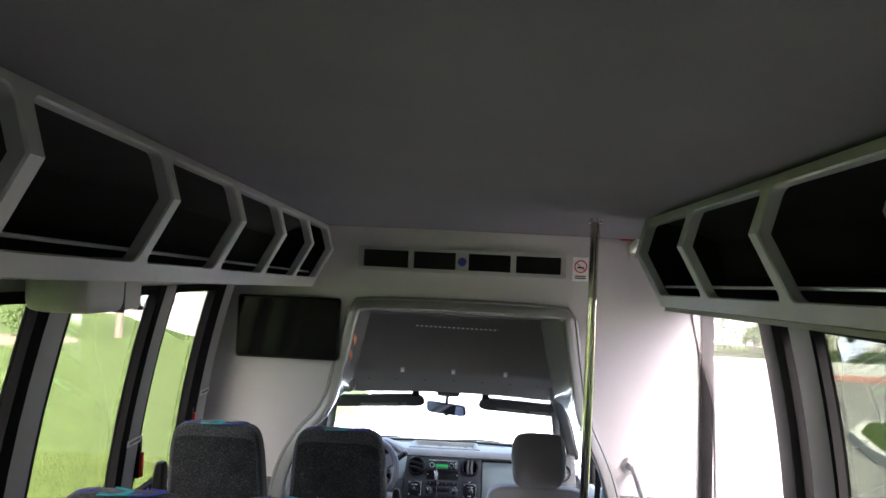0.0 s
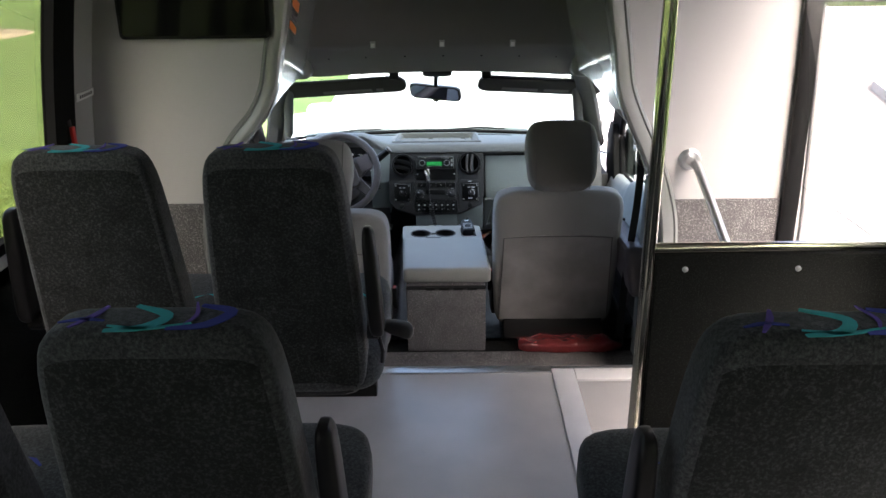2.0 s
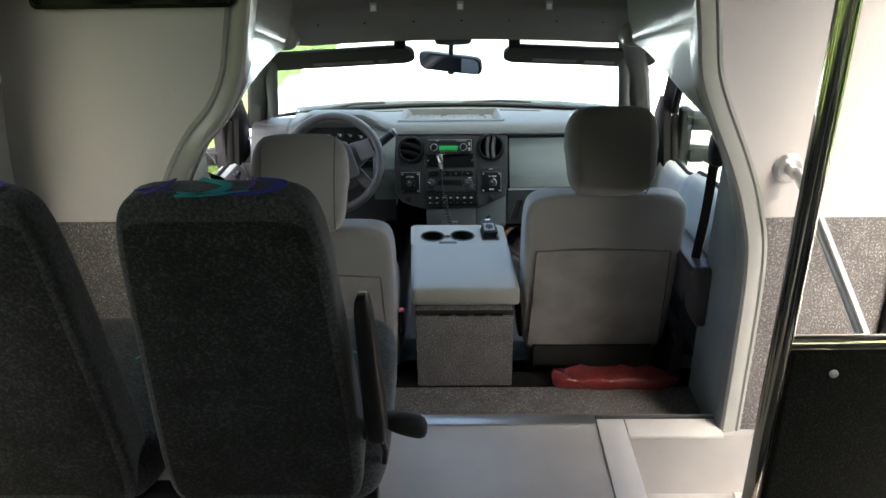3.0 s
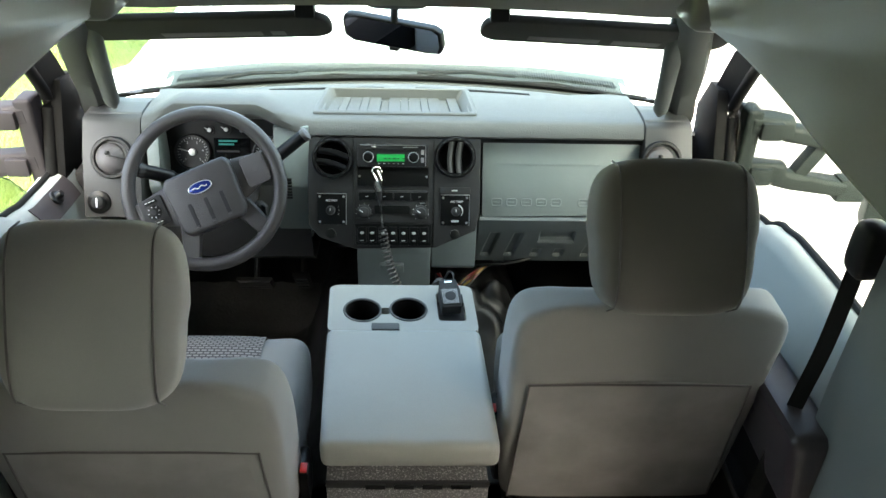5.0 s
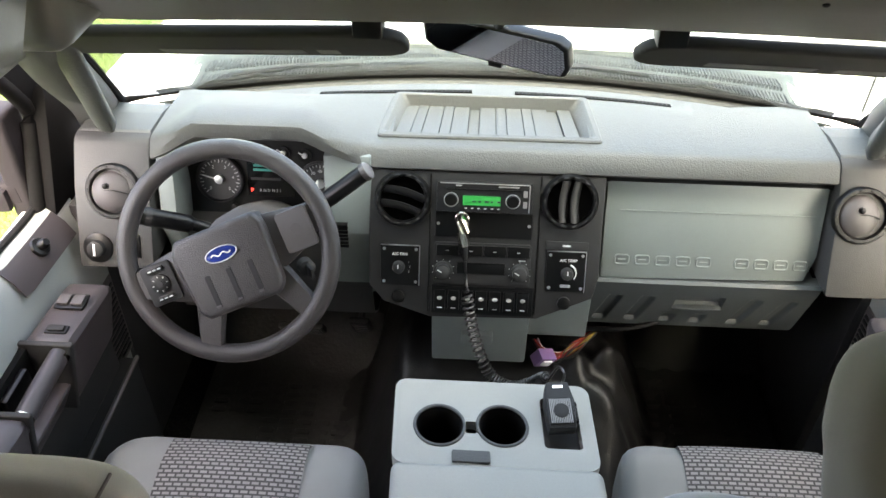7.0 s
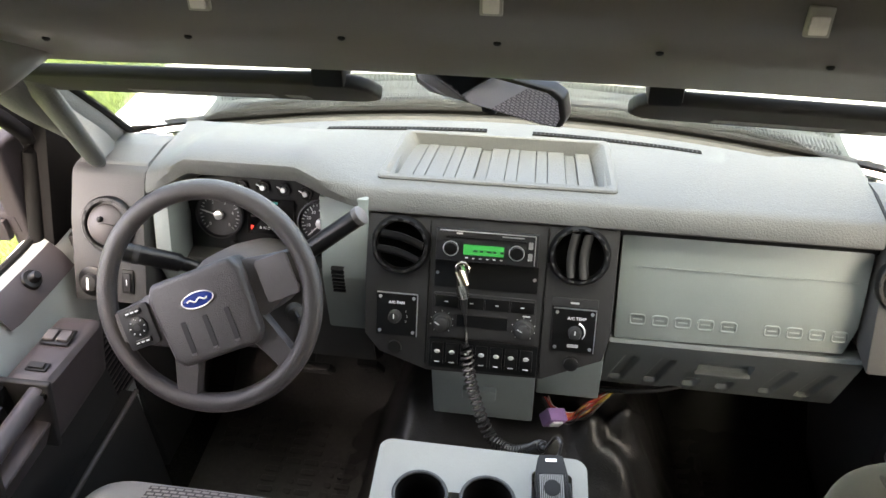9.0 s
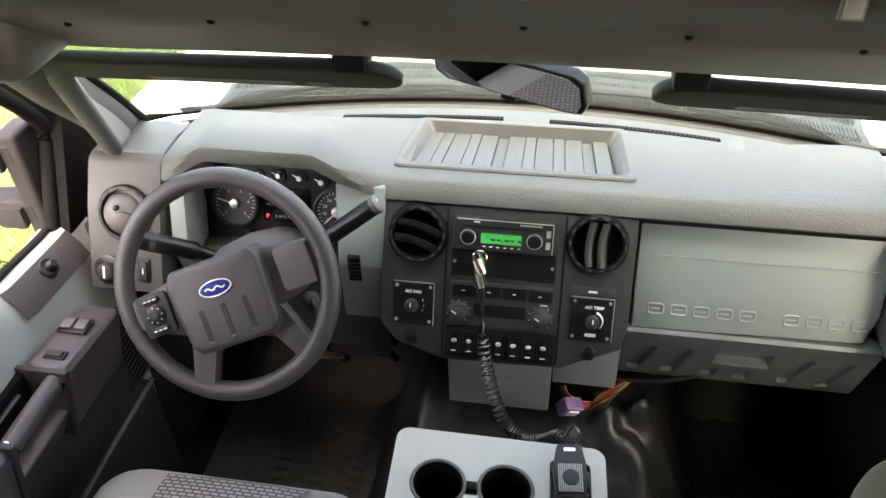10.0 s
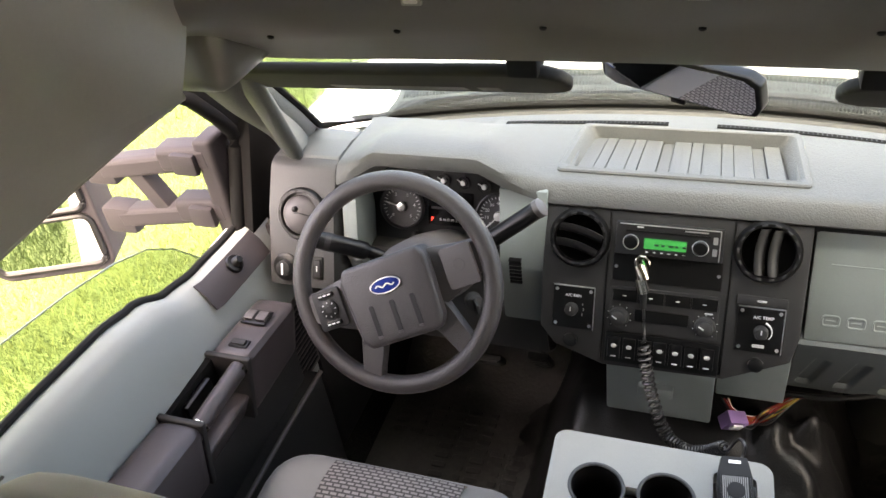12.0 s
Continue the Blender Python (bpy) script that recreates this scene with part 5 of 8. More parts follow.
# glove box
GN = (0, -1, 0.33)
GF = facing((0.455, 5.05, 0.519), GN)
gb = wpart("glove_box", prism([(-0.214, 0.0), (0.213, 0.0), (0.213, -0.15), (0.195, -0.205), (-0.210, -0.214)], -0.05, 0.0, "z", 0.006, m=GF), M_DASHG, dash, "green-grey glove box lid", 30)
# Black strip set in the gap over the lid, coloured as its shade.
wpart("shadow_gap", box(0.236, 0.672, 5.047, 5.07, 0.508, 0.524), M_BLACK, dash)
wpart("groove", box(-0.182, 0.196, -0.0678, -0.0662, -0.0005, 0.0018, m=GF), M_DASHG, gb)
# raised letter-sized blocks
for x0, n_, wd, gp in ((-0.186, 5, 0.031, 0.0095), (0.052, 4, 0.030, 0.0085)):
    for i in range(n_):
        xa = x0 + i * (wd + gp)
        wpart("bar", tube([GF @ Vector((a, b, 0.0008)) for a, b in round_rect(wd - 0.004, 0.019, 0.005, 3, xa + wd / 2, -0.171)], 0.0019, 6, True), M_DASHG, gb)
        wpart("bar", tube([GF @ Vector((xa + wd * 0.25, -0.171, 0.0006)), GF @ Vector((xa + wd * 0.75, -0.171, 0.0006))], 0.0013, 6), M_DASHG, gb)
kp = wpart("lower_panel", prism([(5.012, 0.304), (5.018, 0.285), (5.056, 0.165), (5.066, 0.136), (5.12, 0.124), (5.14, 0.304)], 0.240, 0.688, "x", 0.006), M_LOWER, dash, "grey lower glove panel with moulded recesses")
RIBS = [(0.262, 0.272), (0.330, 0.272), (0.405, 0.222), (0.470, 0.222), (0.552, 0.272), (0.622, 0.272)]


def pit(x, z):
    """Depth of the moulded recesses in the lower panel."""
    d = 0.0
    x = x - 0.32 * (z - 0.235)
    for x0, top in RIBS:
        d = max(d, 0.009 * smoothstep(x0, x0 + 0.004, x) * (1 - smoothstep(x0 + 0.022, x0 + 0.032, x)) * (1 - smoothstep(top - 0.006, top, z)) * smoothstep(0.196, 0.203, z))
    x = x + 0.32 * (z - 0.235)
    latch = smoothstep(0.412, 0.417, x) * (1 - smoothstep(0.509, 0.514, x)) * smoothstep(0.244, 0.252, z) * (1 - smoothstep(0.272, 0.276, z))
    return max(d, 0.016 * latch)


rows = []
for i in range(227):
    x = 0.239 + 0.450 * i / 226
    r = [(x, 5.01, 0.3165), (x, 4.984, 0.3155), (x, 4.978, 0.310)]
    for k in range(29):
        z = 0.298 - 0.103 * k / 28
        zf = 0.316 - (0.3115 - z) * 1.37
        r.append((x, 4.9815 + 0.36 * (0.298 - zf) + pit(x, z), zf))
    r += [(x, 5.042, 0.136), (x, 5.060, 0.126)]
    rows.append(r)
wpart("moulded_face", grid(rows, thick=-0.002), M_LOWER, kp, "", 35)
wpart("latch_lip", box(0.410, 0.512, 4.999, 5.015, 0.2215, 0.2275, 0.002), M_LOWER, kp)
# Black strip beside the lid holds the gap's shade in its colour.
wpart("shadow_gap", box(-0.2215, -0.2135, -0.214, 0.0, -0.045, -0.010, m=GF), M_VOID, dash)

# tray on the dash top
def tray_loop(ix, front, back, z0, z1):
    """Tray outline moved inwards at the sides, the front and the back; z0 at the front, z1 at the back."""
    c = [(-0.212 + ix, 5.078 + front), (0.229 - ix, 5.080 + front), (0.213 - ix, 5.252 - back), (-0.192 + ix, 5.250 - back)]
    out = []
    for k in range(4):
        p, a, b = Vector(c[k]), Vector(c[k - 1]), Vector(c[(k + 1) % 4])
        r = 0.012
        q0, q1 = p + (a - p).normalized() * r, p + (b - p).normalized() * r
        for f in (0.0, 0.33, 0.67, 1.0):
            q = q0.lerp(p, f).lerp(p.lerp(q1, f), f)
            out.append((q.x, q.y, z0 + (z1 - z0) * (q.y - 5.08) / 0.17))
    return out


TF0, TF1 = 0.5570, 0.5470     # tray floor at the front and at the back
tr = wpart("top_tray", grid([tray_loop(0.0, 0.0, 0.0, 0.556, 0.548), tray_loop(0.001, 0.001, 0.001, 0.5735, 0.577), tray_loop(0.0035, 0.0035, 0.003, 0.5765, 0.580), tray_loop(0.013, 0.012, 0.010, 0.5775, 0.581), tray_loop(0.016, 0.014, 0.012, 0.5755, 0.579), tray_loop(0.034, 0.026, 0.016, TF0, TF1)], True), M_DASH, dash, "shallow ribbed tray with a raised frame on the dash", 35)


def tray_plank(xa, xb, up):
    """A strip of the tray's floor, running fore and aft."""
    c = 0.0085
    ka, kb = (xa - c) * 0.07, (xb - c) * 0.07
    return grid([[(xa, 5.102, TF0 + up), (xa - ka, 5.236, TF1 + up + 0.001)], [(xb, 5.102, TF0 + up), (xb - kb, 5.236, TF1 + up + 0.001)]], thick=-0.006)


wpart("tray_floor", grid([[(-0.180, 5.100, TF0 - 0.003), (-0.160, 5.238, TF1 - 0.003)], [(0.197, 5.100, TF0 - 0.003), (0.181, 5.238, TF1 - 0.003)]], thick=0.001), M_STACK, tr)
xa = -0.178
for i in range(13):
    wd = 0.0348 if i % 2 == 0 else 0.0222
    if i in (0, 12):
        wd = 0.030
    wpart("tray_rib", tray_plank(xa, xa + wd - 0.0018, 0.0010 if i % 2 == 0 else 0.0018), M_DASH, tr)
    xa += wd
# defroster slots
for x0, x1 in ((-0.352, -0.030), (0.062, 0.388)):
    rows = []
    for i in range(13):
        x = x0 + (x1 - x0) * i / 12
        y = 5.303 - 0.25 * (x - 0.02) ** 2
        rows.append([(x, y - 0.014, 0.5618 + 0.004 * hood(x)), (x, y, 0.5602 + 0.002 * hood(x))])
    ob = wpart("defroster_slot", grid(rows, thick=0.003), M_SEALB, dash, "long black defroster slot")
    for i in range(1, 40):
        x = x0 + (x1 - x0) * i / 40
        y = 5.303 - 0.25 * (x - 0.02) ** 2
        wpart("slot_web", box(x - 0.0007, x + 0.0007, y - 0.012, y - 0.002, 0.5600 + 0.003 * hood(x), 0.5622 + 0.003 * hood(x)), M_STACK, ob)
for x in (-0.43, 0.45, 0.55):
    wpart("pad_seam", box(x, x + 0.0016, base_y(x) - 0.125, base_y(x) - 0.082, 0.550, 0.5612), M_STACK, dash)

# ---- steering wheel ----
WF = facing((-0.44, 4.80, 0.496), (0, -0.85, 0.5)) @ pose(0, 0, 0, 0, 0, 24)
sw = thing("steering_wheel", "grey four-spoke steering wheel turned off centre", "steering wheel", (-0.44, 4.80, 0.496))
R = 0.1805
ring = []
for i in range(72):
    a = 2 * math.pi * i / 72
    c, s = math.cos(a), math.sin(a)
    ring.append([WF @ Vector(((R + 0.0170 * math.cos(b)) * c, (R + 0.0170 * math.cos(b)) * s, 0.0155 * math.sin(b))) for b in [2 * math.pi * j / 16 for j in range(16)]])
ring.append(ring[0])
bm = grid(ring, True)
bmesh.ops.remove_doubles(bm, verts=bm.verts, dist=1e-6)
wpart("rim", bm, M_WHEEL, sw, "grained grey rim")


def spoke(p0, p1, w0, w1, z0, z1):
    """A flat tapering arm in the wheel's plane."""
    a, b = Vector((*p0, 0)), Vector((*p1, 0))
    t = (b - a).normalized()
    s = Vector((-t.y, t.x, 0))
    rows = []
    for k in range(6):
        f = k / 5
        c = a.lerp(b, f)
        w = w0 + (w1 - w0) * (3 * f * f - 2 * f ** 3)
        z = z0 + (z1 - z0) * f
        rows.append([WF @ (c + s * w * u + Vector((0, 0, z + d))) for u, d in ((-0.5, -0.010), (-0.5, 0.002), (-0.42, 0.008), (0.42, 0.008), (0.5, 0.002), (0.5, -0.010))])
    return grid(rows, True, caps=True)


wpart("spoke", spoke((-0.06, -0.012), (-0.178, 0.004), 0.105, 0.055, 0.004, 0.0), M_WHEEL, sw)
wpart("spoke", spoke((0.06, -0.012), (0.178, 0.004), 0.105, 0.055, 0.004, 0.0), M_WHEEL, sw)
wpart("spoke", spoke((-0.058, -0.055), (-0.098, -0.150), 0.052, 0.040, 0.002, 0.0), M_WHEEL, sw)
wpart("spoke", spoke((0.058, -0.055), (0.098, -0.150), 0.052, 0.040, 0.002, 0.0), M_WHEEL, sw)
pad = wpart("hub_pad", prism([(-0.074, 0.052), (0.074, 0.052), (0.086, 0.030), (0.080, -0.080), (0.066, -0.096), (-0.066, -0.096), (-0.080, -0.080), (-0.086, 0.030)], -0.02, 0.034, "z", 0.012, 3, WF), M_WHEEL, sw, "airbag cover with three grooves")
for x in (-0.040, 0.0, 0.040):
    g = wpart("groove", prism(round_rect(0.009, 0.058, 0.003, 3, x, -0.052), 0.0325, 0.0350, "z", m=WF), M_STACK, pad)
    wpart("groove_end", box(x - 0.005, x + 0.005, -0.082, -0.077, 0.034, 0.0362, 0.001, 1, WF), M_TAUPE, g)
em = wpart("emblem", lathe([(0.028, 0.030), (0.028, 0.036), (0.0262, 0.0375), (0.001, 0.0378)], 40, WF @ pose(0, 0.004, 0.0) @ Matrix.Diagonal((1.0, 0.44, 1, 1))), mat("emblem_blue", (0.012, 0.03, 0.20), 0.2, var=0.02, bump=0, coat=0.5), pad, "blue oval emblem in a bright rim")
wpart("emblem_rim", tube([WF @ Vector((0.0285 * math.cos(a), 0.004 + 0.0126 * math.sin(a), 0.037)) for a in [i * math.pi / 24 for i in range(48)]], 0.0011, 6, True), M_ALU, em)
wpart("emblem_stroke", tube([WF @ Vector((-0.018 + 0.036 * i / 20, 0.004 + 0.0022 * math.sin(i * 0.63), 0.0385)) for i in range(21)], 0.0013, 6), M_WHITE, em)
bp_ = wpart("button_pad", prism(round_rect(0.056, 0.072, 0.006, 3, -0.127, -0.006), 0.004, 0.016, "z", 0.002, m=WF), M_STACK, sw, "black pad with speed control buttons")
wpart("rocker", lathe([(0.017, 0.014), (0.017, 0.019), (0.012, 0.020)], 24, WF @ pose(-0.127, -0.006, 0)), M_BLACK, bp_)
wpart("rocker_hub", lathe([(0.006, 0.019), (0.006, 0.022)], 16, WF @ pose(-0.127, -0.006, 0)), M_STACK, bp_)
for y in (0.020, -0.032):
    wpart("button", prism(round_rect(0.032, 0.010, 0.004, 3, -0.127, y), 0.015, 0.020, "z", 0.001, m=WF), M_BLACK, bp_)
    for dx in (-0.009, 0.0, 0.009):
        wpart("bar", box(-0.127 + dx - 0.003, -0.127 + dx + 0.003, y - 0.0012, y + 0.0012, 0.020, 0.0206, m=WF), M_MARK, bp_)
for a in range(0, 360, 45):
    wpart("bar", box(0.0115, 0.0145, -0.0008, 0.0008, 0.0195, 0.0204, m=WF @ pose(-0.127, -0.006, 0, 0, 0, a)), M_MARK, bp_)
bp2 = wpart("button_pad", prism(round_rect(0.056, 0.072, 0.006, 3, 0.131, -0.006), 0.004, 0.016, "z", 0.002, m=WF), M_TAUPE, sw, "blank grey pad")
wpart("dimple", lathe([(0.011, 0.0155), (0.010, 0.0165), (0.004, 0.0162)], 20, WF @ pose(0.131, -0.004, 0)), M_TAUPE, bp2)
# column
CFm = facing((-0.44, 4.80, 0.496), (0, -0.85, 0.5))
wpart("column_shroud", lathe([(0.050, -0.03), (0.058, -0.06), (0.075, -0.10), (0.082, -0.20), (0.078, -0.30)], 24, CFm @ Matrix.Diagonal((1.0, 0.85, 1, 1))), M_TAUPE, sw, "grey column shroud")
ig = wpart("ignition", lathe([(0.016, 0), (0.016, 0.02), (0.010, 0.024)], 20, facing((-0.335, 4.895, 0.395), (0.5, -0.8, 0.2))), M_STACK, sw, "dark ignition lock with a key")
wpart("key", box(-0.003, 0.003, -0.012, 0.012, 0.02, 0.05, 0.002, m=facing((-0.335, 4.895, 0.395), (0.5, -0.8, 0.2))), M_STACK, ig)
wpart("signal_stalk", tube(curve_pts([(-0.50, 4.93, 0.435), (-0.54, 4.925, 0.455), (-0.57, 4.915, 0.470), (-0.625, 4.90, 0.492), (-0.655, 4.895, 0.502)], 20), [0.013] * 7 + [0.0175] * 14, 14), M_BLACK, sw, "black turn signal stalk")
wpart("stalk_band", tube([(-0.612, 4.9035, 0.487), (-0.622, 4.901, 0.491)], 0.0183, 14), M_STACK, sw)
sh = wpart("gear_lever", tube(curve_pts([(-0.38, 4.955, 0.44), (-0.325, 4.957, 0.478), (-0.29, 4.960, 0.505), (-0.222, 4.970, 0.558)], 18), [0.012] * 8 + [0.0165] * 11, 14), M_BLACK, sw, "black column gear lever")
wpart("gear_lever_end", lathe([(0.0175, -0.004), (0.0175, 0.006), (0.0135, 0.009)], 20, facing((-0.218, 4.9705, 0.561), (0.62, 0.1, 0.48), (0, 1, 0))), M_TAUPE, sh, "grey lever cap")

# ---- microphone ----
M_GRILLE = mat("dull_grey_grille", (0.26, 0.255, 0.25), 0.45, metal=0.4, bump=0)
M_LEAD = mat("glossy_black_cable", (0.014, 0.014, 0.0145), 0.28, bump=0)
mc = thing("radio_microphone", "black handheld radio microphone lying on the console", "microphone", (0.148, 4.675, 0.262))
MF = pose(0.148, 4.675, 0.262, 12, 0, 6)
wpart("body", prism([(-0.024, -0.045), (0.024, -0.045), (0.027, 0.010), (0.020, 0.045), (-0.020, 0.045), (-0.027, 0.010)], 0.0, 0.030, "z", 0.005, m=MF), M_STACK, mc)
wpart("face", box(-0.022, 0.022, -0.040, 0.012, 0.029, 0.032, 0.001, m=MF), M_BLACK, mc)
wpart("grille_disc", lathe([(0.0135, 0.0325), (0.0135, 0.0345), (0.012, 0.0348)], 24, MF @ pose(0, -0.014, 0)), M_STACK, mc, "dark round centre of the grille")
for i in range(13):
    wpart("grille_bar", box(-0.0195 + i * 0.003, -0.0180 + i * 0.003, -0.037, 0.009, 0.031, 0.0335, m=MF), M_GRILLE, mc)
wpart("plate", box(-0.009, 0.009, 0.032, 0.037, 0.0295, 0.031, m=MF), M_ALU, mc)
wpart("talk_key", box(0.024, 0.031, -0.03, 0.0, 0.008, 0.022, 0.002, m=MF), M_BLACK, mc)
# plug in the cover plate and the coiled lead
pgF = SF @ pose(*sl(-0.038, 0.447))
wpart("socket", lathe([(0.014, 0.003), (0.014, 0.012), (0.011, 0.014)], 20, pgF), M_CHROME, mc, "bright round socket")
p0 = SF @ Vector((sl(-0.038, 0.447)[0], sl(-0.038, 0.447)[1], 0.02))
wpart("plug", tube([p0, p0 + Vector((0.002, -0.014, 0.004)), p0 + Vector((0.004, -0.022, -0.012)), p0 + Vector((0.006, -0.026, -0.040))], [0.013, 0.0125, 0.012, 0.011], 16), M_CHROME, mc, "bright metal plug")
wpart("strain_relief", tube([p0 + Vector((0.006, -0.026, -0.040)), p0 + Vector((0.009, -0.030, -0.075))], [0.008, 0.005], 12), M_STACK, mc)
lead = curve_pts([p0 + Vector((0.009, -0.030, -0.075)), p0 + Vector((0.012, -0.034, -0.115)), (-0.018, 4.905, 0.29), (0.0, 4.885, 0.215), (0.03, 4.86, 0.150), (0.07, 4.825, 0.155), (0.105, 4.79, 0.205), (0.125, 4.765, 0.250), (0.135, 4.745, 0.272)], 424)
coil = []
n = len(lead)
for i, p in enumerate(lead):
    f = i / (n - 1)
    r = 0.0105 * smoothstep(0.17, 0.22, f) * (1 - smoothstep(0.90, 0.96, f))
    t = (lead[min(i + 1, n - 1)] - lead[max(i - 1, 0)]).normalized()
    u = t.cross(Vector((1, 0.2, 0))).normalized()
    w = t.cross(u)
    a = i * 2 * math.pi / 8.0
    coil.append(p + r * (math.cos(a) * u + math.sin(a) * w))
wpart("coiled_lead", tube(coil, 0.0026, 6), M_LEAD, mc, "black coiled lead")
wpart("lead_loop", tube(curve_pts([(0.135, 4.745, 0.272), (0.150, 4.755, 0.292), (0.160, 4.745, 0.290), (0.158, 4.730, 0.282), (0.154, 4.722, 0.280)], 20), 0.0028, 6), M_LEAD, mc)

# ---- centre console ----
M_LID = mat("console_grey_vinyl", (0.305, 0.305, 0.278), 0.5, var=0.08, gscale=700, grain=0.10, bump=0.35, dist=0.0008)
con = thing("centre_console", "grey plastic console with cup holders on a carpeted box", "console", (0.05, 4.45, -0.07))


def skew(bm):
    for v in bm.verts:
        v.co.x += 0.028 * (4.74 - v.co.y) / 0.55
    return bm


wpart("carpet_box", skew(box(-0.135, 0.180, 4.15, 4.56, -0.07, 0.212, 0.006)), M_CARPET, con, "grey carpeted box")
wpart("front_body", skew(box(-0.140, 0.198, 4.56, 4.725, -0.30, 0.150, 0.012)), M_DASHG, con)
wpart("tray_skirt", skew(join(box(-0.140, 0.198, 4.715, 4.728, 0.13, 0.236, 0.003), box(-0.142, -0.130, 4.56, 4.7145, 0.13, 0.236, 0.003), box(0.188, 0.200, 4.56, 4.7145, 0.13, 0.236, 0.003))), M_DASHG, con)
wpart("hinge", skew(box(-0.135, 0.180, 4.146, 4.152, 0.205, 0.222, 0.002)), M_STACK, con)
for i in range(4):
    wpart("hinge_leaf", skew(box(-0.06 + i * 0.055, -0.02 + i * 0.055, 4.1435, 4.149, 0.203, 0.216, 0.001, 1)), M_BLACK, con)
wpart("lid", skew(box(-0.147, 0.205, 4.185, 4.548, 0.215, 0.278, 0.020, 4)), M_LID, con, "padded grey lid")


def plate_holes(outer, holes, z0, z1):
    """A flat plate with openings."""
    bm = bmesh.new()
    edges = []
    for loop in [outer] + holes:
        vs = [bm.verts.new((a, b, z1)) for a, b in loop]
        edges += [bm.edges.new((vs[i], vs[(i + 1) % len(vs)])) for i in range(len(vs))]
    bmesh.ops.triangle_fill(bm, edges=edges, use_beauty=True)
    for f in list(bm.faces):
        c = f.calc_center_median()
        for h in holes:
            inside = False
            for i in range(len(h)):
                (xa, ya), (xb, yb) = h[i], h[i - 1]
                if (ya > c.y) != (yb > c.y) and c.x < (xb - xa) * (c.y - ya) / (yb - ya) + xa:
                    inside = not inside
            if inside:
                bm.faces.remove(f)
                break
    r = bmesh.ops.extrude_face_region(bm, geom=bm.faces[:])
    bmesh.ops.translate(bm, verts=[g for g in r["geom"] if isinstance(g, bmesh.types.BMVert)], vec=(0, 0, z0 - z1))
    bmesh.ops.recalc_face_normals(bm, faces=bm.faces)
    return bm


CUPS = ((-0.066, 4.634), (0.044, 4.638))
circ = [[(cx + 0.042 * math.cos(a), cy + 0.042 * math.sin(a)) for a in [i * math.pi / 18 for i in range(36)]] for cx, cy in CUPS]
slot = round_rect(0.020, 0.026, 0.004, 3, -0.011, 4.632)
pocket = round_rect(0.066, 0.110, 0.008, 3, 0.147, 4.650)
tray = wpart("cup_tray", skew(plate_holes(round_rect(0.352, 0.186, 0.022, 5, 0.029, 4.645), circ + [slot, pocket], 0.235, 0.262)), M_LID, con, "grey tray with two cup holders", 30)
for cx, cy in CUPS:
    cup = wpart("cup_holder", skew(lathe([(0.0418, 0.262), (0.040, 0.255), (0.036, 0.17), (0.034, 0.165), (0.001, 0.165)], 36, Matrix.Translation((cx, cy, 0)), False)), M_BLACK, tray, "deep black cup holder")
    wpart("cup_ring", skew(tube([(cx + 0.0435 * math.cos(a), cy + 0.0435 * math.sin(a), 0.2625) for a in [i * math.pi / 20 for i in range(40)]], 0.003, 8, True)), M_DASH, cup)
wpart("slot_bottom", skew(box(-0.022, 0.0, 4.618, 4.646, 0.236, 0.240)), M_STACK, tray)
wpart("pocket_bottom", skew(box(0.112, 0.182, 4.594, 4.706, 0.228, 0.232)), M_TAUPE, tray)
wpart("release", skew(box(-0.045, 0.020, 4.556, 4.580, 0.262, 0.268, 0.003)), M_DASH, tray)

# ---- cab seats ----
M_SEATR = mat("cab_seat_rear_cloth", (0.222, 0.220, 0.214), 0.9, var=0.12, scale=6, gscale=1100, grain=0.14, bump=0.3, spec=0.2, sheen=0.15)
# Seat cloth darkened: the passenger headrest's shade is put into its colour.
M_SEATSHADE = mat("cab_seat_cloth_shaded", (0.10, 0.096, 0.088), 0.9, var=0.08, gscale=1500, grain=0.12, bump=0.3, spec=0.2, sheen=0.15)
M_SEATB = mat("cab_seat_vinyl_back", (0.225, 0.217, 0.213), 0.8, var=0.45, scale=9, gscale=900, grain=0.06, bump=0.2)


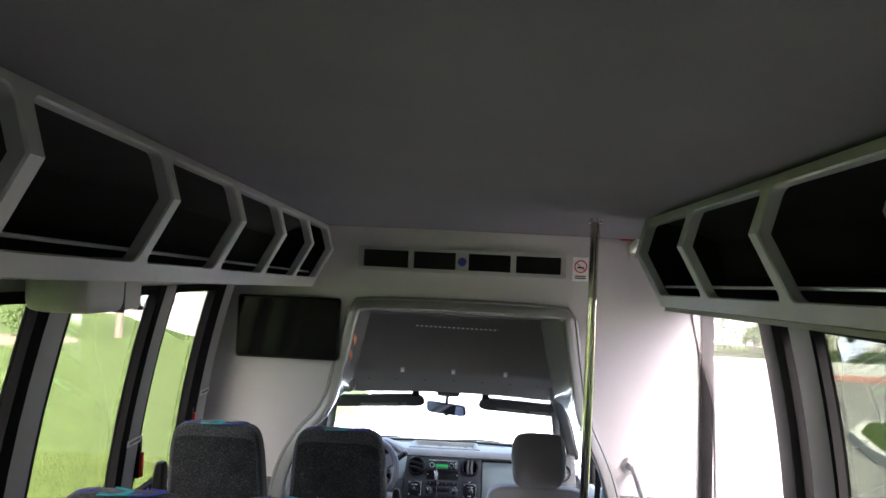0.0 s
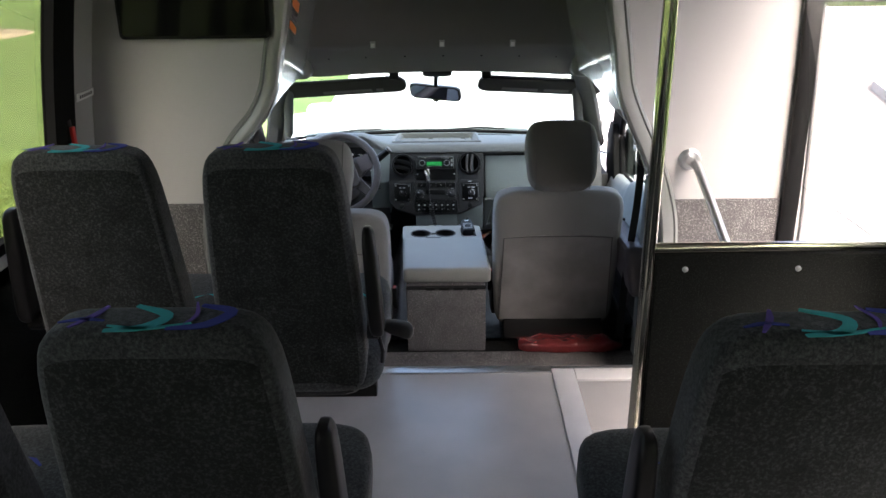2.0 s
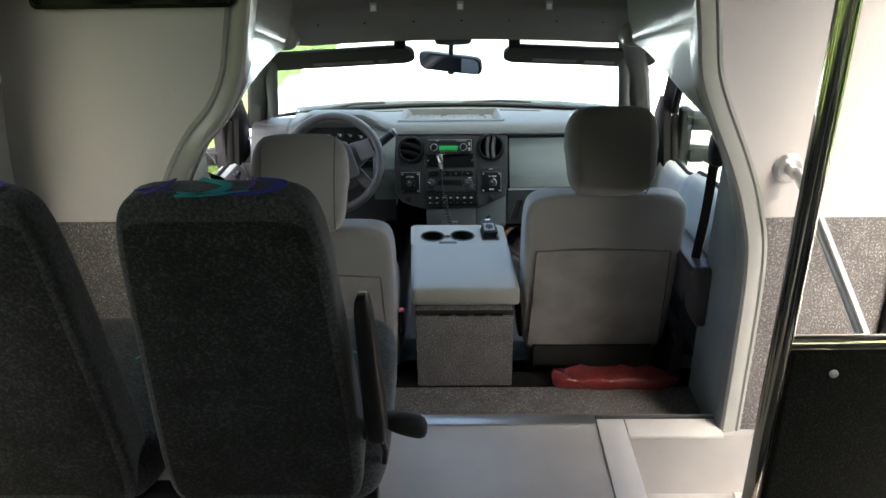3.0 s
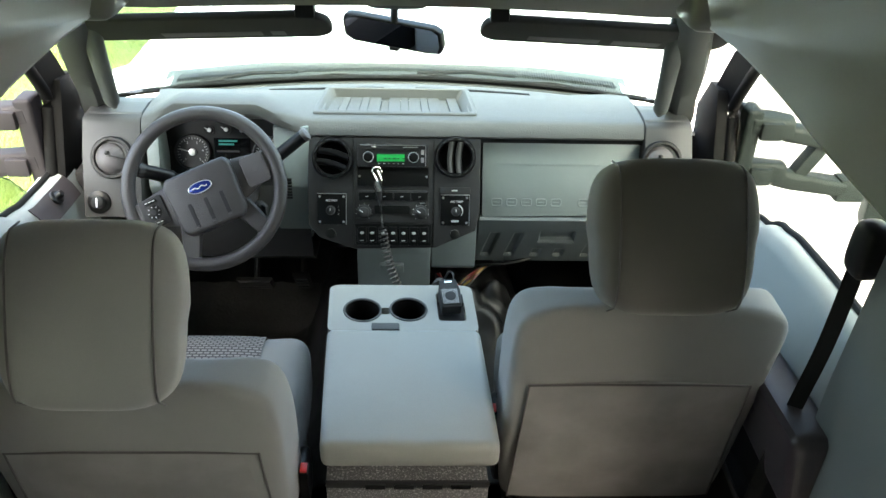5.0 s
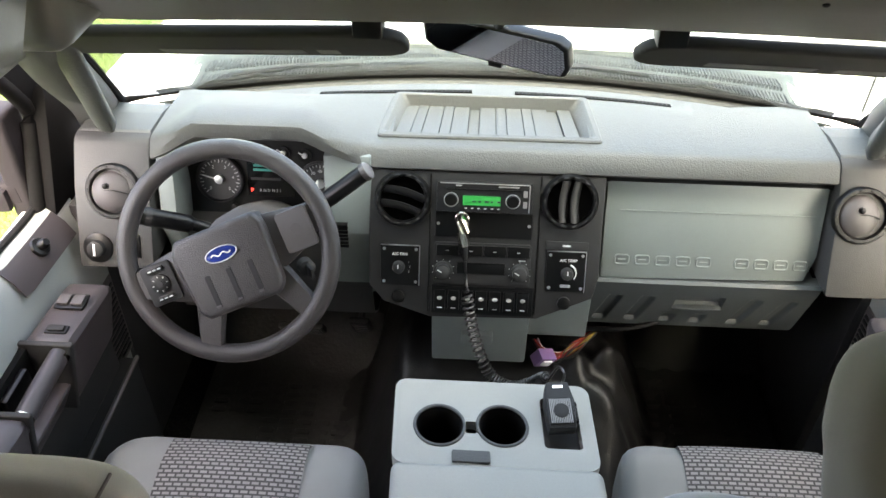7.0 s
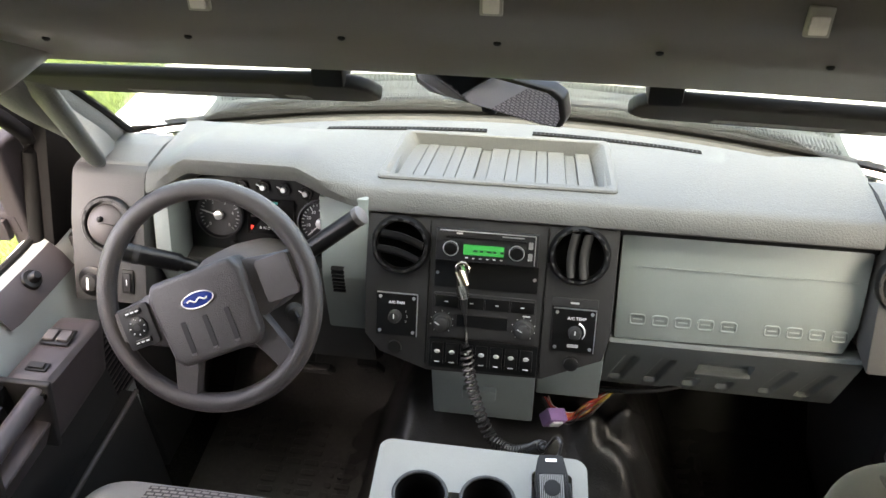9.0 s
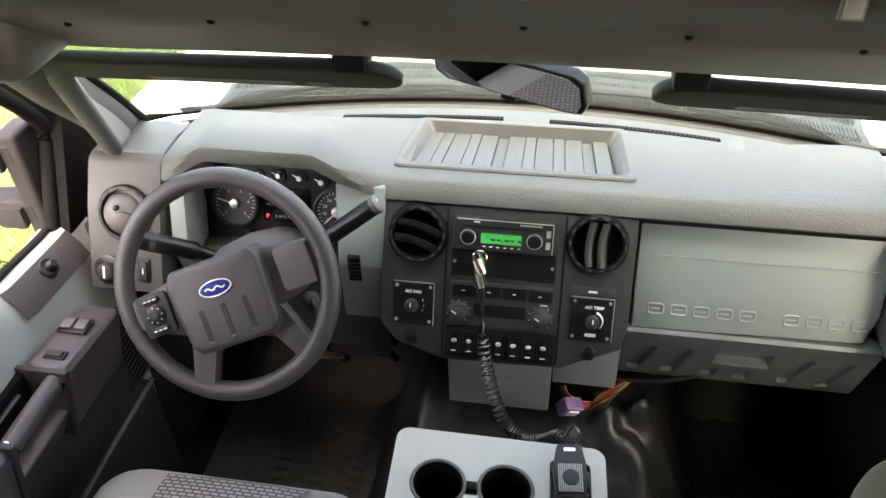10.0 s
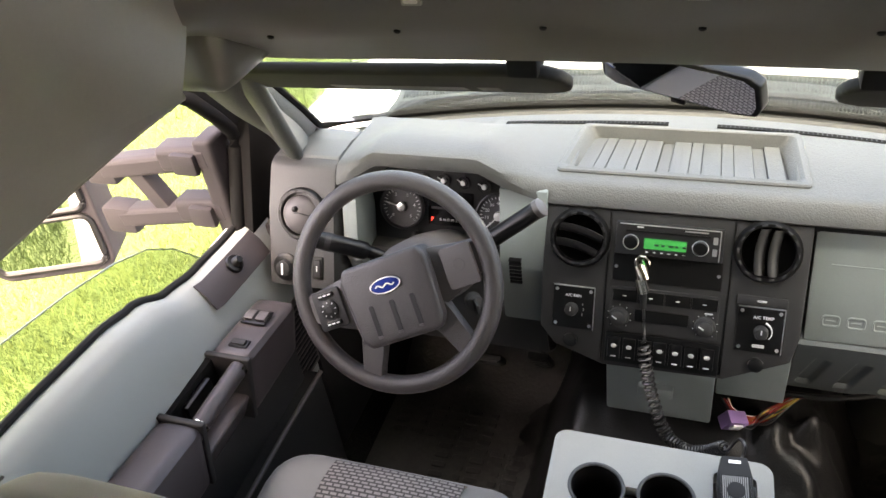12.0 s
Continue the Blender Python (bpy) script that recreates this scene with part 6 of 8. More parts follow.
def cab_seat(cx, yb, mirror, dz, hz, hh, hd, front, cloth, label):
    """Bucket seat: yb is the rear face of the back at shoulder height."""
    th = thing("cab_seat", label, "seat", (cx, yb + 0.3, -0.30), "cab seats")

    def lean(z):
        return 0.16 * (0.60 - z)

    def back(c):
        x, y, z = c
        zz = z + 0.26
        t = (zz + 0.05) / 0.67
        side = abs(x) / 0.25
        k = 1.0 - 0.06 * (1 - t) - 0.02 * t
        bol = 0.035 * smoothstep(0.55, 1.0, side) * (1 if y > 0 else 0) * (0.4 + 0.6 * math.sin(math.pi * min(1, t)))
        drop = -0.012 * smoothstep(0.6, 1.05, side) * smoothstep(0.75, 1.0, t)
        y = -0.075 + (y + 0.075) * (1 - 0.45 * smoothstep(0.55, 1.0, t))
        return (x * k, y + bol, z + drop)
    bm = pillow(0.525, 0.15, 0.63, 9, 16, back, None)
    for v in bm.verts:
        v.co = Vector((cx + v.co.x, yb + 0.075 + v.co.y + lean(v.co.z + 0.26), v.co.z + 0.26 + dz))
    br = wpart("backrest", bm, M_SEATR, th, "grey cloth backrest")
    # rear cover with a sewn seam
    rows = []
    for i in range(13):
        z = 0.0 + 0.385 * i / 12
        w = 0.226 - 0.012 * (i / 12)
        rows.append([(cx + w * (-1 + 2 * j / 12), yb + lean(z) - 0.0045 + 0.005 * (abs(-1 + 2 * j / 12)) ** 6, z + (0.012 * math.cos(math.pi * (-1 + 2 * j / 12) / 2) if i == 12 else 0)) for j in range(13)])
    wpart("rear_panel", grid(rows, thick=-0.004), M_SEATB, br, "smooth grey vinyl rear panel")
    seam = [(cx - 0.226, yb + lean(0.0), 0.0), (cx - 0.215, yb + lean(0.385) - 0.001, 0.385), (cx - 0.10, yb + lean(0.394) - 0.006, 0.394), (cx + 0.10, yb + lean(0.394) - 0.006, 0.394), (cx + 0.215, yb + lean(0.385) - 0.001, 0.385), (cx + 0.226, yb + lean(0.0), 0.0)]
    wpart("piping", tube(seam, 0.0022, 6), M_TAUPE, br)
    wpart("lower_skirt", box(cx - 0.21, cx + 0.21, yb + 0.085, yb + 0.17, -0.09, 0.0, 0.02), M_STACK, br)
    # shoulder seam
    wpart("piping", tube([(cx + 0.235 * (-1 + 2 * i / 14), yb + 0.004 + lean(0.505) + 0.03 * abs(-1 + 2 * i / 14) ** 6, 0.510 + dz - 0.02 * abs(-1 + 2 * i / 14) ** 4) for i in range(15)], 0.002, 6), M_SEATB, br)

    def head(c):
        x, y, z = c
        t = (z + 0.14) / 0.28
        return (x * (0.93 + 0.07 * t) if z < 0 else x * (1.0 - 0.03 * (t - 0.5)), y * (0.85 + 0.15 * math.sin(math.pi * t)) - 0.01 * t, z)
    tip = radians(30)
    HM = pose(cx, yb - 0.018 + 0.5 * hd * math.cos(tip), hz - 0.5 * hd * math.sin(tip), -30, 0, 0)
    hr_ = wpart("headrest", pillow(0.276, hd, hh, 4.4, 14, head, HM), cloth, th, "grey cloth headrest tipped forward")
    for s in (-1, 1):
        line = []
        for i in range(25):
            u = -0.97 + 1.94 * i / 24
            t = (0.5 * hh * u + 0.14) / 0.28
            f = max(0.0, 1 - 0.288 - abs(u) ** 4.4) ** (1 / 4.4)
            line.append(HM @ Vector((s * 0.104, -0.5 * hd * f * (0.85 + 0.15 * math.sin(math.pi * t)) - 0.01 * t - 0.0006, 0.5 * hh * u)))
        wpart("piping", tube(line, 0.0018, 6), M_TAUPE, hr_)
        wpart("post", tube([(cx + s * 0.06, yb + 0.06, 0.53), (cx + s * 0.06, yb + 0.045, 0.66)], 0.007, 10), M_CHROME, hr_)

    # cushion with woven insert
    def cush(c):
        x, y, z = c
        u = abs(x) / 0.26
        return (x, y, z + 0.016 * smoothstep(0.45, 0.85, u) * (1 if z > 0 else 0) + 0.03 * (y * 0.52 / dep / 0.25) - 0.03 * smoothstep(0.16, 0.26, y * 0.52 / dep) * (1 if z > 0 else 0))
    dep = front - yb - 0.125
    yc = front - dep / 2
    cu = wpart("cushion", pillow(0.49, dep, 0.16, 6, 16, cush, pose(cx + 0.01 * mirror, yc, 0.078)), M_SEAT, th, "grey cloth cushion with bolsters")
    rows = []
    for i in range(17):
        y = -0.20 + 0.455 * i / 16
        zt = 0.078 + 0.080 + 0.03 * (y / 0.25) - 0.03 * smoothstep(0.16, 0.26, y) + 0.0035 - 0.045 * smoothstep(0.225, 0.262, y) ** 2
        rows.append([(cx + 0.01 * mirror + 0.128 * (-1 + 2 * j / 10), yc + y * dep / 0.52, zt - 0.004 * abs(-1 + 2 * j / 10) ** 3) for j in range(11)])
    wpart("insert", grid(rows, thick=-0.004), M_WEAVE, cu, "woven grey cloth insert")
    wpart("base", box(cx - 0.20, cx + 0.20, yb + 0.16, front - 0.04, -0.30, 0.01, 0.02), M_BLACK, th, "black seat base")
    wpart("recliner_cover", pillow(0.03, 0.20, 0.13, 4, 6, None, pose(cx - mirror * 0.245, yb + 0.22, 0.06)), M_BLACK, th, "black side cover")
    bk = wpart("belt_buckle", box(cx - mirror * 0.262 - 0.010, cx - mirror * 0.262 + 0.010, yb + 0.16, yb + 0.19, 0.10, 0.19, 0.005, m=None), M_BLACK, th, "black belt buckle with a red button")
    wpart("button", box(cx - mirror * 0.262 - 0.007, cx - mirror * 0.262 + 0.007, yb + 0.163, yb + 0.187, 0.189, 0.193, 0.002), M_RED, bk)
    return th


cab_seat(-0.418, 4.035, -1, -0.015, 0.715, 0.285, 0.115, 4.68, M_SEATR, "grey cloth driver seat with headrest")
cab_seat(0.499, 4.205, 1, 0.0125, 0.754, 0.266, 0.165, 4.71, M_SEATSHADE, "grey cloth passenger seat, its headrest coloured darker as in shade")

# red parcel in clear film under the passenger seat
random.seed(3)
rd = thing("wrapped_bundle", "red bundle wrapped in shiny plastic under the seat", "bundle", (0.55, 4.2, -0.075))
wpart("parcel", pillow(0.43, 0.10, 0.050, 4, 12, lambda c: (c[0], c[1] + 0.004 * math.sin(40 * c[0]), c[2] + 0.006 * math.sin(55 * c[0] + 30 * c[1]) * (1 if c[2] > 0 else 0)), pose(0.555, 4.165, -0.046)), mat("red_film", (0.15, 0.022, 0.024), 0.18, var=0.5, scale=18, bump=0.6, dist=0.006, gscale=60, coat=0.6), rd)

# loose wires with a purple plug, and a black plastic sheet
wr_ = thing("wire_bundle", "loose red, yellow and orange wires with a purple connector", "wires", (0.18, 5.02, 0.10))
M_W = [mat("wire_red", (0.33, 0.02, 0.02), 0.4, bump=0), mat("wire_yellow", (0.35, 0.24, 0.03), 0.4, bump=0), mat("wire_orange", (0.40, 0.09, 0.02), 0.4, bump=0), mat("wire_black", (0.02, 0.02, 0.02), 0.4, bump=0), mat("wire_white", (0.6, 0.55, 0.5), 0.4, bump=0)]
for i in range(26):
    s, z, q = random.uniform(-1, 1), random.uniform(-1, 1), random.uniform(-1, 1)
    wpart("wire", tube(curve_pts([(0.13 + 0.008 * z, 5.00, 0.112 + 0.008 * s), (0.148, 4.985 + 0.008 * z, 0.092 + 0.010 * s), (0.178 + 0.008 * q, 4.980 + 0.010 * s, 0.078 + 0.012 * z), (0.208 + 0.008 * s, 4.992 + 0.012 * z, 0.090 + 0.012 * q), (0.240, 5.01 + 0.01 * q, 0.108 + 0.010 * z), (0.275, 5.035, 0.122 + 0.006 * s)], 30), 0.0015, 6), M_W[(0, 1, 0, 2, 0, 3, 4, 0, 3, 1, 0, 0, 3)[i % 13]], wr_)
wpart("connector", box(-0.022, 0.022, -0.014, 0.014, -0.017, 0.017, 0.003, m=pose(0.150, 4.972, 0.088, 20, 25, 30)), mat("purple_plastic", (0.28, 0.16, 0.36), 0.4, bump=0), wr_, "purple connector")
wpart("lock_tab", box(-0.012, 0.012, -0.018, -0.013, -0.006, 0.010, 0.001, m=pose(0.150, 4.972, 0.088, 20, 25, 30)), M_WHITE, wr_)
wpart("cable", tube(curve_pts([(0.13, 5.03, 0.13), (0.25, 5.02, 0.135), (0.36, 5.03, 0.14), (0.5, 5.08, 0.16)], 20), 0.006, 8), M_BLACK, wr_, "black corrugated sleeve")
# ---- windshield, pillars, visors, mirror ----
rows = []
for i in range(31):
    x = -0.768 + 1.540 * i / 30
    xt = 0.03 + (x - 0.01) * 0.82
    hy = 4.76 - 0.05 * ((xt - 0.04) / 0.60) ** 2
    by = base_y(x) + 0.012
    r = []
    for k in range(8):
        f = k / 7
        r.append((x + (xt - x) * f, by + (hy - by) * f, 0.555 + (1.005 - 0.555) * f + 0.012 * math.sin(math.pi * f)))
    rows.append(r)
ws = part("windshield", grid(rows, thick=0.004), M_WSHIELD)
tagged(ws, "clear curved windshield", "windshield", kind="structure")
seal = [(r[0][0], r[0][1] - 0.002, r[0][2] + 0.003) for r in rows]
side_l = [(p[0] + 0.004, p[1] - 0.006, p[2]) for p in rows[0][::-1]]
side_r = [(p[0] - 0.004, p[1] - 0.006, p[2]) for p in rows[-1]]
tagged(part("windshield_seal", tube(side_l + seal[1:-1] + side_r, 0.008, 8), M_SEALB), "black rubber seal along the windshield foot", "seal", kind="structure")


def pillar(s):
    """A-pillar trim with a moulded grab handle."""
    c = -0.004 if s > 0 else 0.0
    P = curve_pts([(s * 0.788 + c, 5.20, 0.550), (s * 0.756 + c, 5.12, 0.635), (s * 0.708 + c, 4.97, 0.765), (s * 0.675 + c, 4.88, 0.845), (s * 0.645 + c, 4.80, 0.915), (s * 0.615 + c, 4.71, 0.99)], 30)
    th = thing("pillar_trim", "grey windshield pillar trim with a moulded grab handle", "pillar trim", P[0], kind="structure")
    rows = []
    for i, p in enumerate(P):
        f = i / (len(P) - 1)
        w = 0.062 - 0.020 * f
        rows.append([p + Vector((s * a, b, d)) for a, b, d in ((-0.014, 0.020, 0.004), (-0.022, -0.004, -0.004), (-0.018, -0.028, -0.016), (0.005, -w * 0.7 - 0.01, -0.028), (0.045, -w * 0.7 - 0.01, -0.022), (0.062, -0.02, -0.010), (0.055, 0.025, 0.012))])
    wpart("trim", grid(rows, True, caps=True), M_DASH, th, "", 50)
    hp = curve_pts([(s * 0.684 + c, 4.980, 0.630), (s * 0.678 + c, 4.955, 0.664), (s * 0.667 + c, 4.915, 0.732), (s * 0.656 + c, 4.875, 0.800), (s * 0.643 + c, 4.83, 0.868), (s * 0.628 + c, 4.77, 0.945)], 30)
    n_ = len(hp)
    rows, web = [], []
    for i, p in enumerate(hp):
        f = i / (n_ - 1)
        w = 0.010 + 0.009 * smoothstep(0.0, 0.15, f) + 0.006 * f
        d = 0.009 + 0.008 * smoothstep(0.0, 0.15, f)
        rows.append([p + Vector((s * w * math.cos(a), 0.5 * d * math.sin(a), 0.9 * d * math.sin(a))) for a in [2 * math.pi * j / 14 for j in range(14)]])
        q = P[min(len(P) - 1, int(round(f * (len(P) - 1) * 0.92)))] + Vector((-s * 0.012, -0.012, -0.010))
        dip = Vector((s * 0.010, 0.022, 0.006)) * math.sin(math.pi * min(1.0, f * 1.15)) ** 0.6 if f < 0.87 else Vector((0, 0, 0))
        web.append([p + Vector((-s * w * 0.6, 0.004, 0)), p.lerp(q, 0.15) + dip, p.lerp(q, 0.5) + dip, p.lerp(q, 0.8) + dip * 0.6, q])
    wpart("grab_handle", grid(rows, True, caps=True), M_DASH, th, "grey moulded grab handle", 60)
    wpart("finger_recess", grid(web, thick=0.003), M_DASH, th, "hollow behind the grab handle", 40)


pillar(-1)
pillar(1)


# Near black: the folded visors' unlit underside is put into the cloth's colour.
M_VISOR = mat("visor_cloth_unlit", (0.012, 0.011, 0.0105), 0.8, var=0.1, gscale=900, bump=0.2)


def visor(x0, x1, pivot, label):
    th = thing("sun_visor", label, "sun visor", ((x0 + x1) / 2, 4.77, 0.93))
    m = facing(((x0 + x1) / 2, 4.802, 0.890), (0, -0.6, -0.8)) @ pose(0, 0, 0, 0, 0, 6.5 if pivot < 0 else -6.5)
    w = x1 - x0
    prof = round_rect(w, 0.125, 0.05, 6)
    b = wpart("panel", prism(prof, -0.009, 0.009, "z", 0.007, 3, m), M_VISOR, th)
    wpart("label_field", box(-0.17 if pivot > 0 else -0.07, -0.01 if pivot > 0 else 0.15, -0.040, -0.015, 0.0092, 0.0102, m=m), M_TAUPE, b, "pale warning label")
    wpart("label_field", box(0.02 if pivot > 0 else 0.17, 0.13 if pivot > 0 else 0.20, -0.040, -0.015, 0.0092, 0.0102, m=m), M_TAUPE, b)
    wpart("mount", join(box(pivot - 0.020, pivot + 0.020, 4.722, 4.765, 0.935, 0.985, 0.005)), M_BLACK, th, "black visor clip")
    wpart("rod", tube([m @ Vector((-w / 2 + 0.03, 0.045, 0)), m @ Vector((w / 2 - 0.03, 0.045, 0))], 0.007, 10), M_BLACK, th)


visor(-0.725, -0.115, -0.165, "dark grey sun visor, folded up, driver side")
visor(0.197, 0.755, 0.232, "dark grey sun visor, folded up, passenger side")

rm = thing("rear_view_mirror", "black rear view mirror on a short stem", "mirror", (0.004, 4.93, 0.836))
RF = facing((0.004, 4.925, 0.838), (-0.38, -0.91, -0.15)) @ pose(0, 0, 0, 0, 0, -1)
wpart("housing", prism([(-0.125, 0.020), (-0.118, 0.034), (-0.09, 0.036), (0.105, 0.032), (0.122, 0.022), (0.127, -0.014), (0.120, -0.030), (0.09, -0.034), (-0.10, -0.032), (-0.122, -0.020)], -0.026, 0.0, "z", 0.006, 3, RF), M_BLACK, rm)
mg = bpy.data.materials.new("mirror_glass")
mg.use_nodes = True
b_ = mg.node_tree.nodes["Principled BSDF"]
b_.inputs["Base Color"].default_value = (0.75, 0.77, 0.77, 1)
b_.inputs["Metallic"].default_value = 1.0
b_.inputs["Roughness"].default_value = 0.02
wpart("mirror_face", prism([(-0.117, 0.017), (-0.111, 0.028), (-0.088, 0.030), (0.10, 0.027), (0.116, 0.018), (0.120, -0.011), (0.114, -0.025), (0.088, -0.028), (-0.096, -0.027), (-0.115, -0.017)], 0.0005, 0.0015, "z", m=RF), mg, rm, "mirror glass")
wpart("lever", box(-0.012, 0.012, -0.044, -0.030, -0.022, -0.006, 0.003, m=RF), M_BLACK, rm)
wpart("stem", tube(curve_pts([RF @ Vector((0, 0.015, -0.02)), (0.012, 4.90, 0.90), (0.016, 4.86, 0.935)], 10), 0.009, 10), M_BLACK, rm)
wpart("stem_base", pillow(0.13, 0.06, 0.022, 4, 8, None, pose(0.02, 4.80, 0.952, -35, 0, 0)), M_BLACK, rm)

# ---- cab doors ----
BELT = [(4.10, 0.520), (4.40, 0.517), (4.56, 0.507), (4.65, 0.490), (4.74, 0.448), (4.82, 0.432), (4.97, 0.424), (5.04, 0.424)]


def belt(y):
    for (ya, za), (yb_, zb) in zip(BELT, BELT[1:]):
        if y <= yb_:
            return za + (zb - za) * smoothstep(ya, yb_, y) if ya > 4.5 else za + (zb - za) * max(0.0, (y - ya) / (yb_ - ya))
    return BELT[-1][1]


M_EDGE = mat("green_glass_edge", (0.16, 0.20, 0.16), 0.2, bump=0)


def cab_door(s, label):
    c = 0.02 if s > 0 else 0.0
    th = thing("door_2" if s < 0 else "door_3", label, "door", (s * 0.86 + c, 4.55, -0.2), kind="structure")
    rows = []
    for i in range(41):
        y = 4.12 + 0.93 * i / 40
        b = belt(y)
        rows.append([(s * x + c, y, z) for x, z in ((0.905, b - 0.02), (0.89, b + 0.004), (0.87, b + 0.006), (0.852, b - 0.004), (0.838, b - 0.03), (0.822, b - 0.08), (0.808, b - 0.13), (0.800, 0.28), (0.805, 0.10), (0.815, -0.10), (0.83, -0.34))])
    wpart("inner_panel", grid(rows, thick=0.006), M_DOOR, th, "grey moulded inner door panel", 35)
    wpart("window_seal", tube([(s * 0.892 + c, 4.12 + 0.93 * i / 40, belt(4.12 + 0.93 * i / 40) + 0.008) for i in range(41)], 0.008, 8), M_RUBBER, th, "black rubber window seal")
    # armrest
    def block(xi, y0, y1, z0, z1, slope, bev):
        bm = box(0.0, 0.81 - xi, y0, y1, z0, z1, bev, 3)
        for v in bm.verts:
            f = (v.co.z - z0) / (z1 - z0)
            v.co.z -= slope * (v.co.y - y0) * f
            v.co.x = s * (xi + v.co.x + 0.035 * (1 - f) * (1 - v.co.x / (0.81 - xi))) + c
        return bm
    aw = wpart("switch_pod", block(0.714, 4.69, 4.888, 0.19, 0.358, 0.10, 0.026), M_ARM, th, "dark taupe armrest block with window switches")
    sp = wpart("switch_plate", box(s * 0.79 + c if s < 0 else s * 0.735 + c, s * 0.735 + c if s < 0 else s * 0.79 + c, 4.79, 4.83, 0.350, 0.354, 0.002), M_BLACK, aw)
    for dx in (0.749, 0.776):
        wpart("switch", box(s * dx + c - 0.011, s * dx + c + 0.011, 4.797, 4.823, 0.353, 0.360, 0.003), M_TAUPE, sp)
    lk = wpart("lock_switch", box(s * 0.757 + c - 0.020, s * 0.757 + c + 0.020, 4.722, 4.742, 0.353, 0.358, 0.002), M_BLACK, aw)
    wpart("switch", box(s * 0.757 + c - 0.015, s * 0.757 + c + 0.015, 4.725, 4.739, 0.357, 0.363, 0.003), M_STACK, lk)
    wpart("arm_pad", block(0.714, 4.08, 4.537, 0.19, 0.398, 0.085, 0.028), M_ARM, th, "dark taupe padded armrest")
    wpart("arm_sill", block(0.738, 4.52, 4.71, 0.19, 0.262, 0.0, 0.010), M_ARM, th)
    gh = wpart("pull_handle", tube([(s * 0.738 + c, 4.525, 0.335), (s * 0.738 + c, 4.60, 0.338), (s * 0.738 + c, 4.70, 0.338)], 0.0175, 14), M_ARM, th, "dark taupe pull handle")
    for y in (4.542, 4.683):
        wpart("band", tube([(s * 0.738 + c, y - 0.005, 0.3365), (s * 0.738 + c, y + 0.005, 0.3365)], 0.0183, 16), M_CHROME, gh, "bright band")
    wpart("handle_cup", box(min(s * 0.812, s * 0.795) + c, max(s * 0.812, s * 0.795) + c, 4.540, 4.690, 0.255, 0.350, 0.004), M_SEALB, th)
    # Dark sheet added under the armrest; it paints the shade there.
    wpart("lower_panel", box(min(s * 0.806, s * 0.788) + c, max(s * 0.806, s * 0.788) + c, 4.10, 4.93, 0.04, 0.235, 0.008), M_STACK, th, "lower door panel, dark for the shade under the armrest")
    wpart("latch_lever", box(min(s * 0.795, s * 0.780) + c, max(s * 0.795, s * 0.780) + c, 4.575, 4.655, 0.300, 0.338, 0.006), M_BLACK, th, "dark inside latch lever")
    # lower pocket
    wpart("map_pocket", grid([[(s * x + c, y, z) for y, z in ((4.20, 0.02), (4.5, 0.04), (4.75, 0.05), (4.95, 0.05))] for x, z in ((0.815, 0), (0.76, 0))] + [[(s * 0.755 + c, y, -0.30) for y in (4.20, 4.5, 4.75, 4.95)]], thick=0.004), M_STACK, th, "dark map pocket")
    wpart("pocket_edge", tube([(s * 0.757 + c, 4.20, 0.024), (s * 0.757 + c, 4.5, 0.044), (s * 0.757 + c, 4.75, 0.054), (s * 0.757 + c, 4.95, 0.054)], 0.006, 8), M_TAUPE, th)
    for y, top in ((4.534, 0.3625), (4.694, 0.3600)):
        wpart("trim_strip", block(0.7115, y - 0.006, y + 0.006, 0.19, top, 0.0, 0.004), M_STACK, th)
    # mirror control plate
    if s < 0:
        pl_ = wpart("control_plate", grid([[(s * x + c, y, belt(y) + dz) for y in (4.775, 4.80, 4.84, 4.90, 4.96, 4.985)] for x, dz in ((0.858, 0.004), (0.838, -0.018), (0.822, -0.050))], thick=0.003), M_ARM, th, "taupe plate with a mirror knob")
        F2 = facing((-0.838, 4.885, 0.418), (0.75, 0, 0.66), (0, 1, 0))
        kb = wpart("mirror_knob", lathe([(0.020, 0.0), (0.018, 0.006), (0.011, 0.008), (0.010, 0.020), (0.007, 0.024)], 22, F2), M_BLACK, pl_)
    wpart("speaker_grille", box(min(s * 0.806, s * 0.798) + c, max(s * 0.806, s * 0.798) + c, 4.86, 5.02, 0.02, 0.24, 0.004), M_TAUPE, th)
    for i in range(14):
        wpart("grille_slot", box(min(s * 0.798, s * 0.795) + c, max(s * 0.798, s * 0.795) + c, 4.87, 5.01, 0.035 + i * 0.014, 0.041 + i * 0.014, m=None), M_BLACK, th)
    # window frame
    edge = [(0.885, 4.985, 0.412), (0.886, 5.030, 0.515), (0.887, 5.062, 0.585), (0.886, 5.070, 0.606), (0.884, 5.062, 0.626), (0.878, 5.020, 0.680), (0.866, 4.95, 0.755), (0.838, 4.82, 0.850), (0.80, 4.62, 0.915), (0.785, 4.35, 0.92), (0.785, 4.10, 0.91)]
    fr = [Vector((s * x + c, y, z)) for x, y, z in edge]
    wpart("window_frame", tube(fr, 0.015, 10), M_SEALB, th, "black window frame")
    wpart("upper_frame", grid([[p + Vector((0, 0.008, 0.004)), p + Vector((-s * 0.012, 0.040, 0.016)), p + Vector((-s * 0.030, 0.065, 0.030))] for p in fr[3:9]], thick=0.006), M_SEALB, th, "black upper door frame")
    sail = prism([(4.985, 0.412), (5.062, 0.585), (5.074, 0.612), (5.088, 0.652), (5.155, 0.652), (5.22, 0.56), (5.20, 0.42), (5.10, 0.30), (4.99, 0.30)], s * 0.862 + c - 0.02, s * 0.862 + c + 0.012, "x", 0.004)
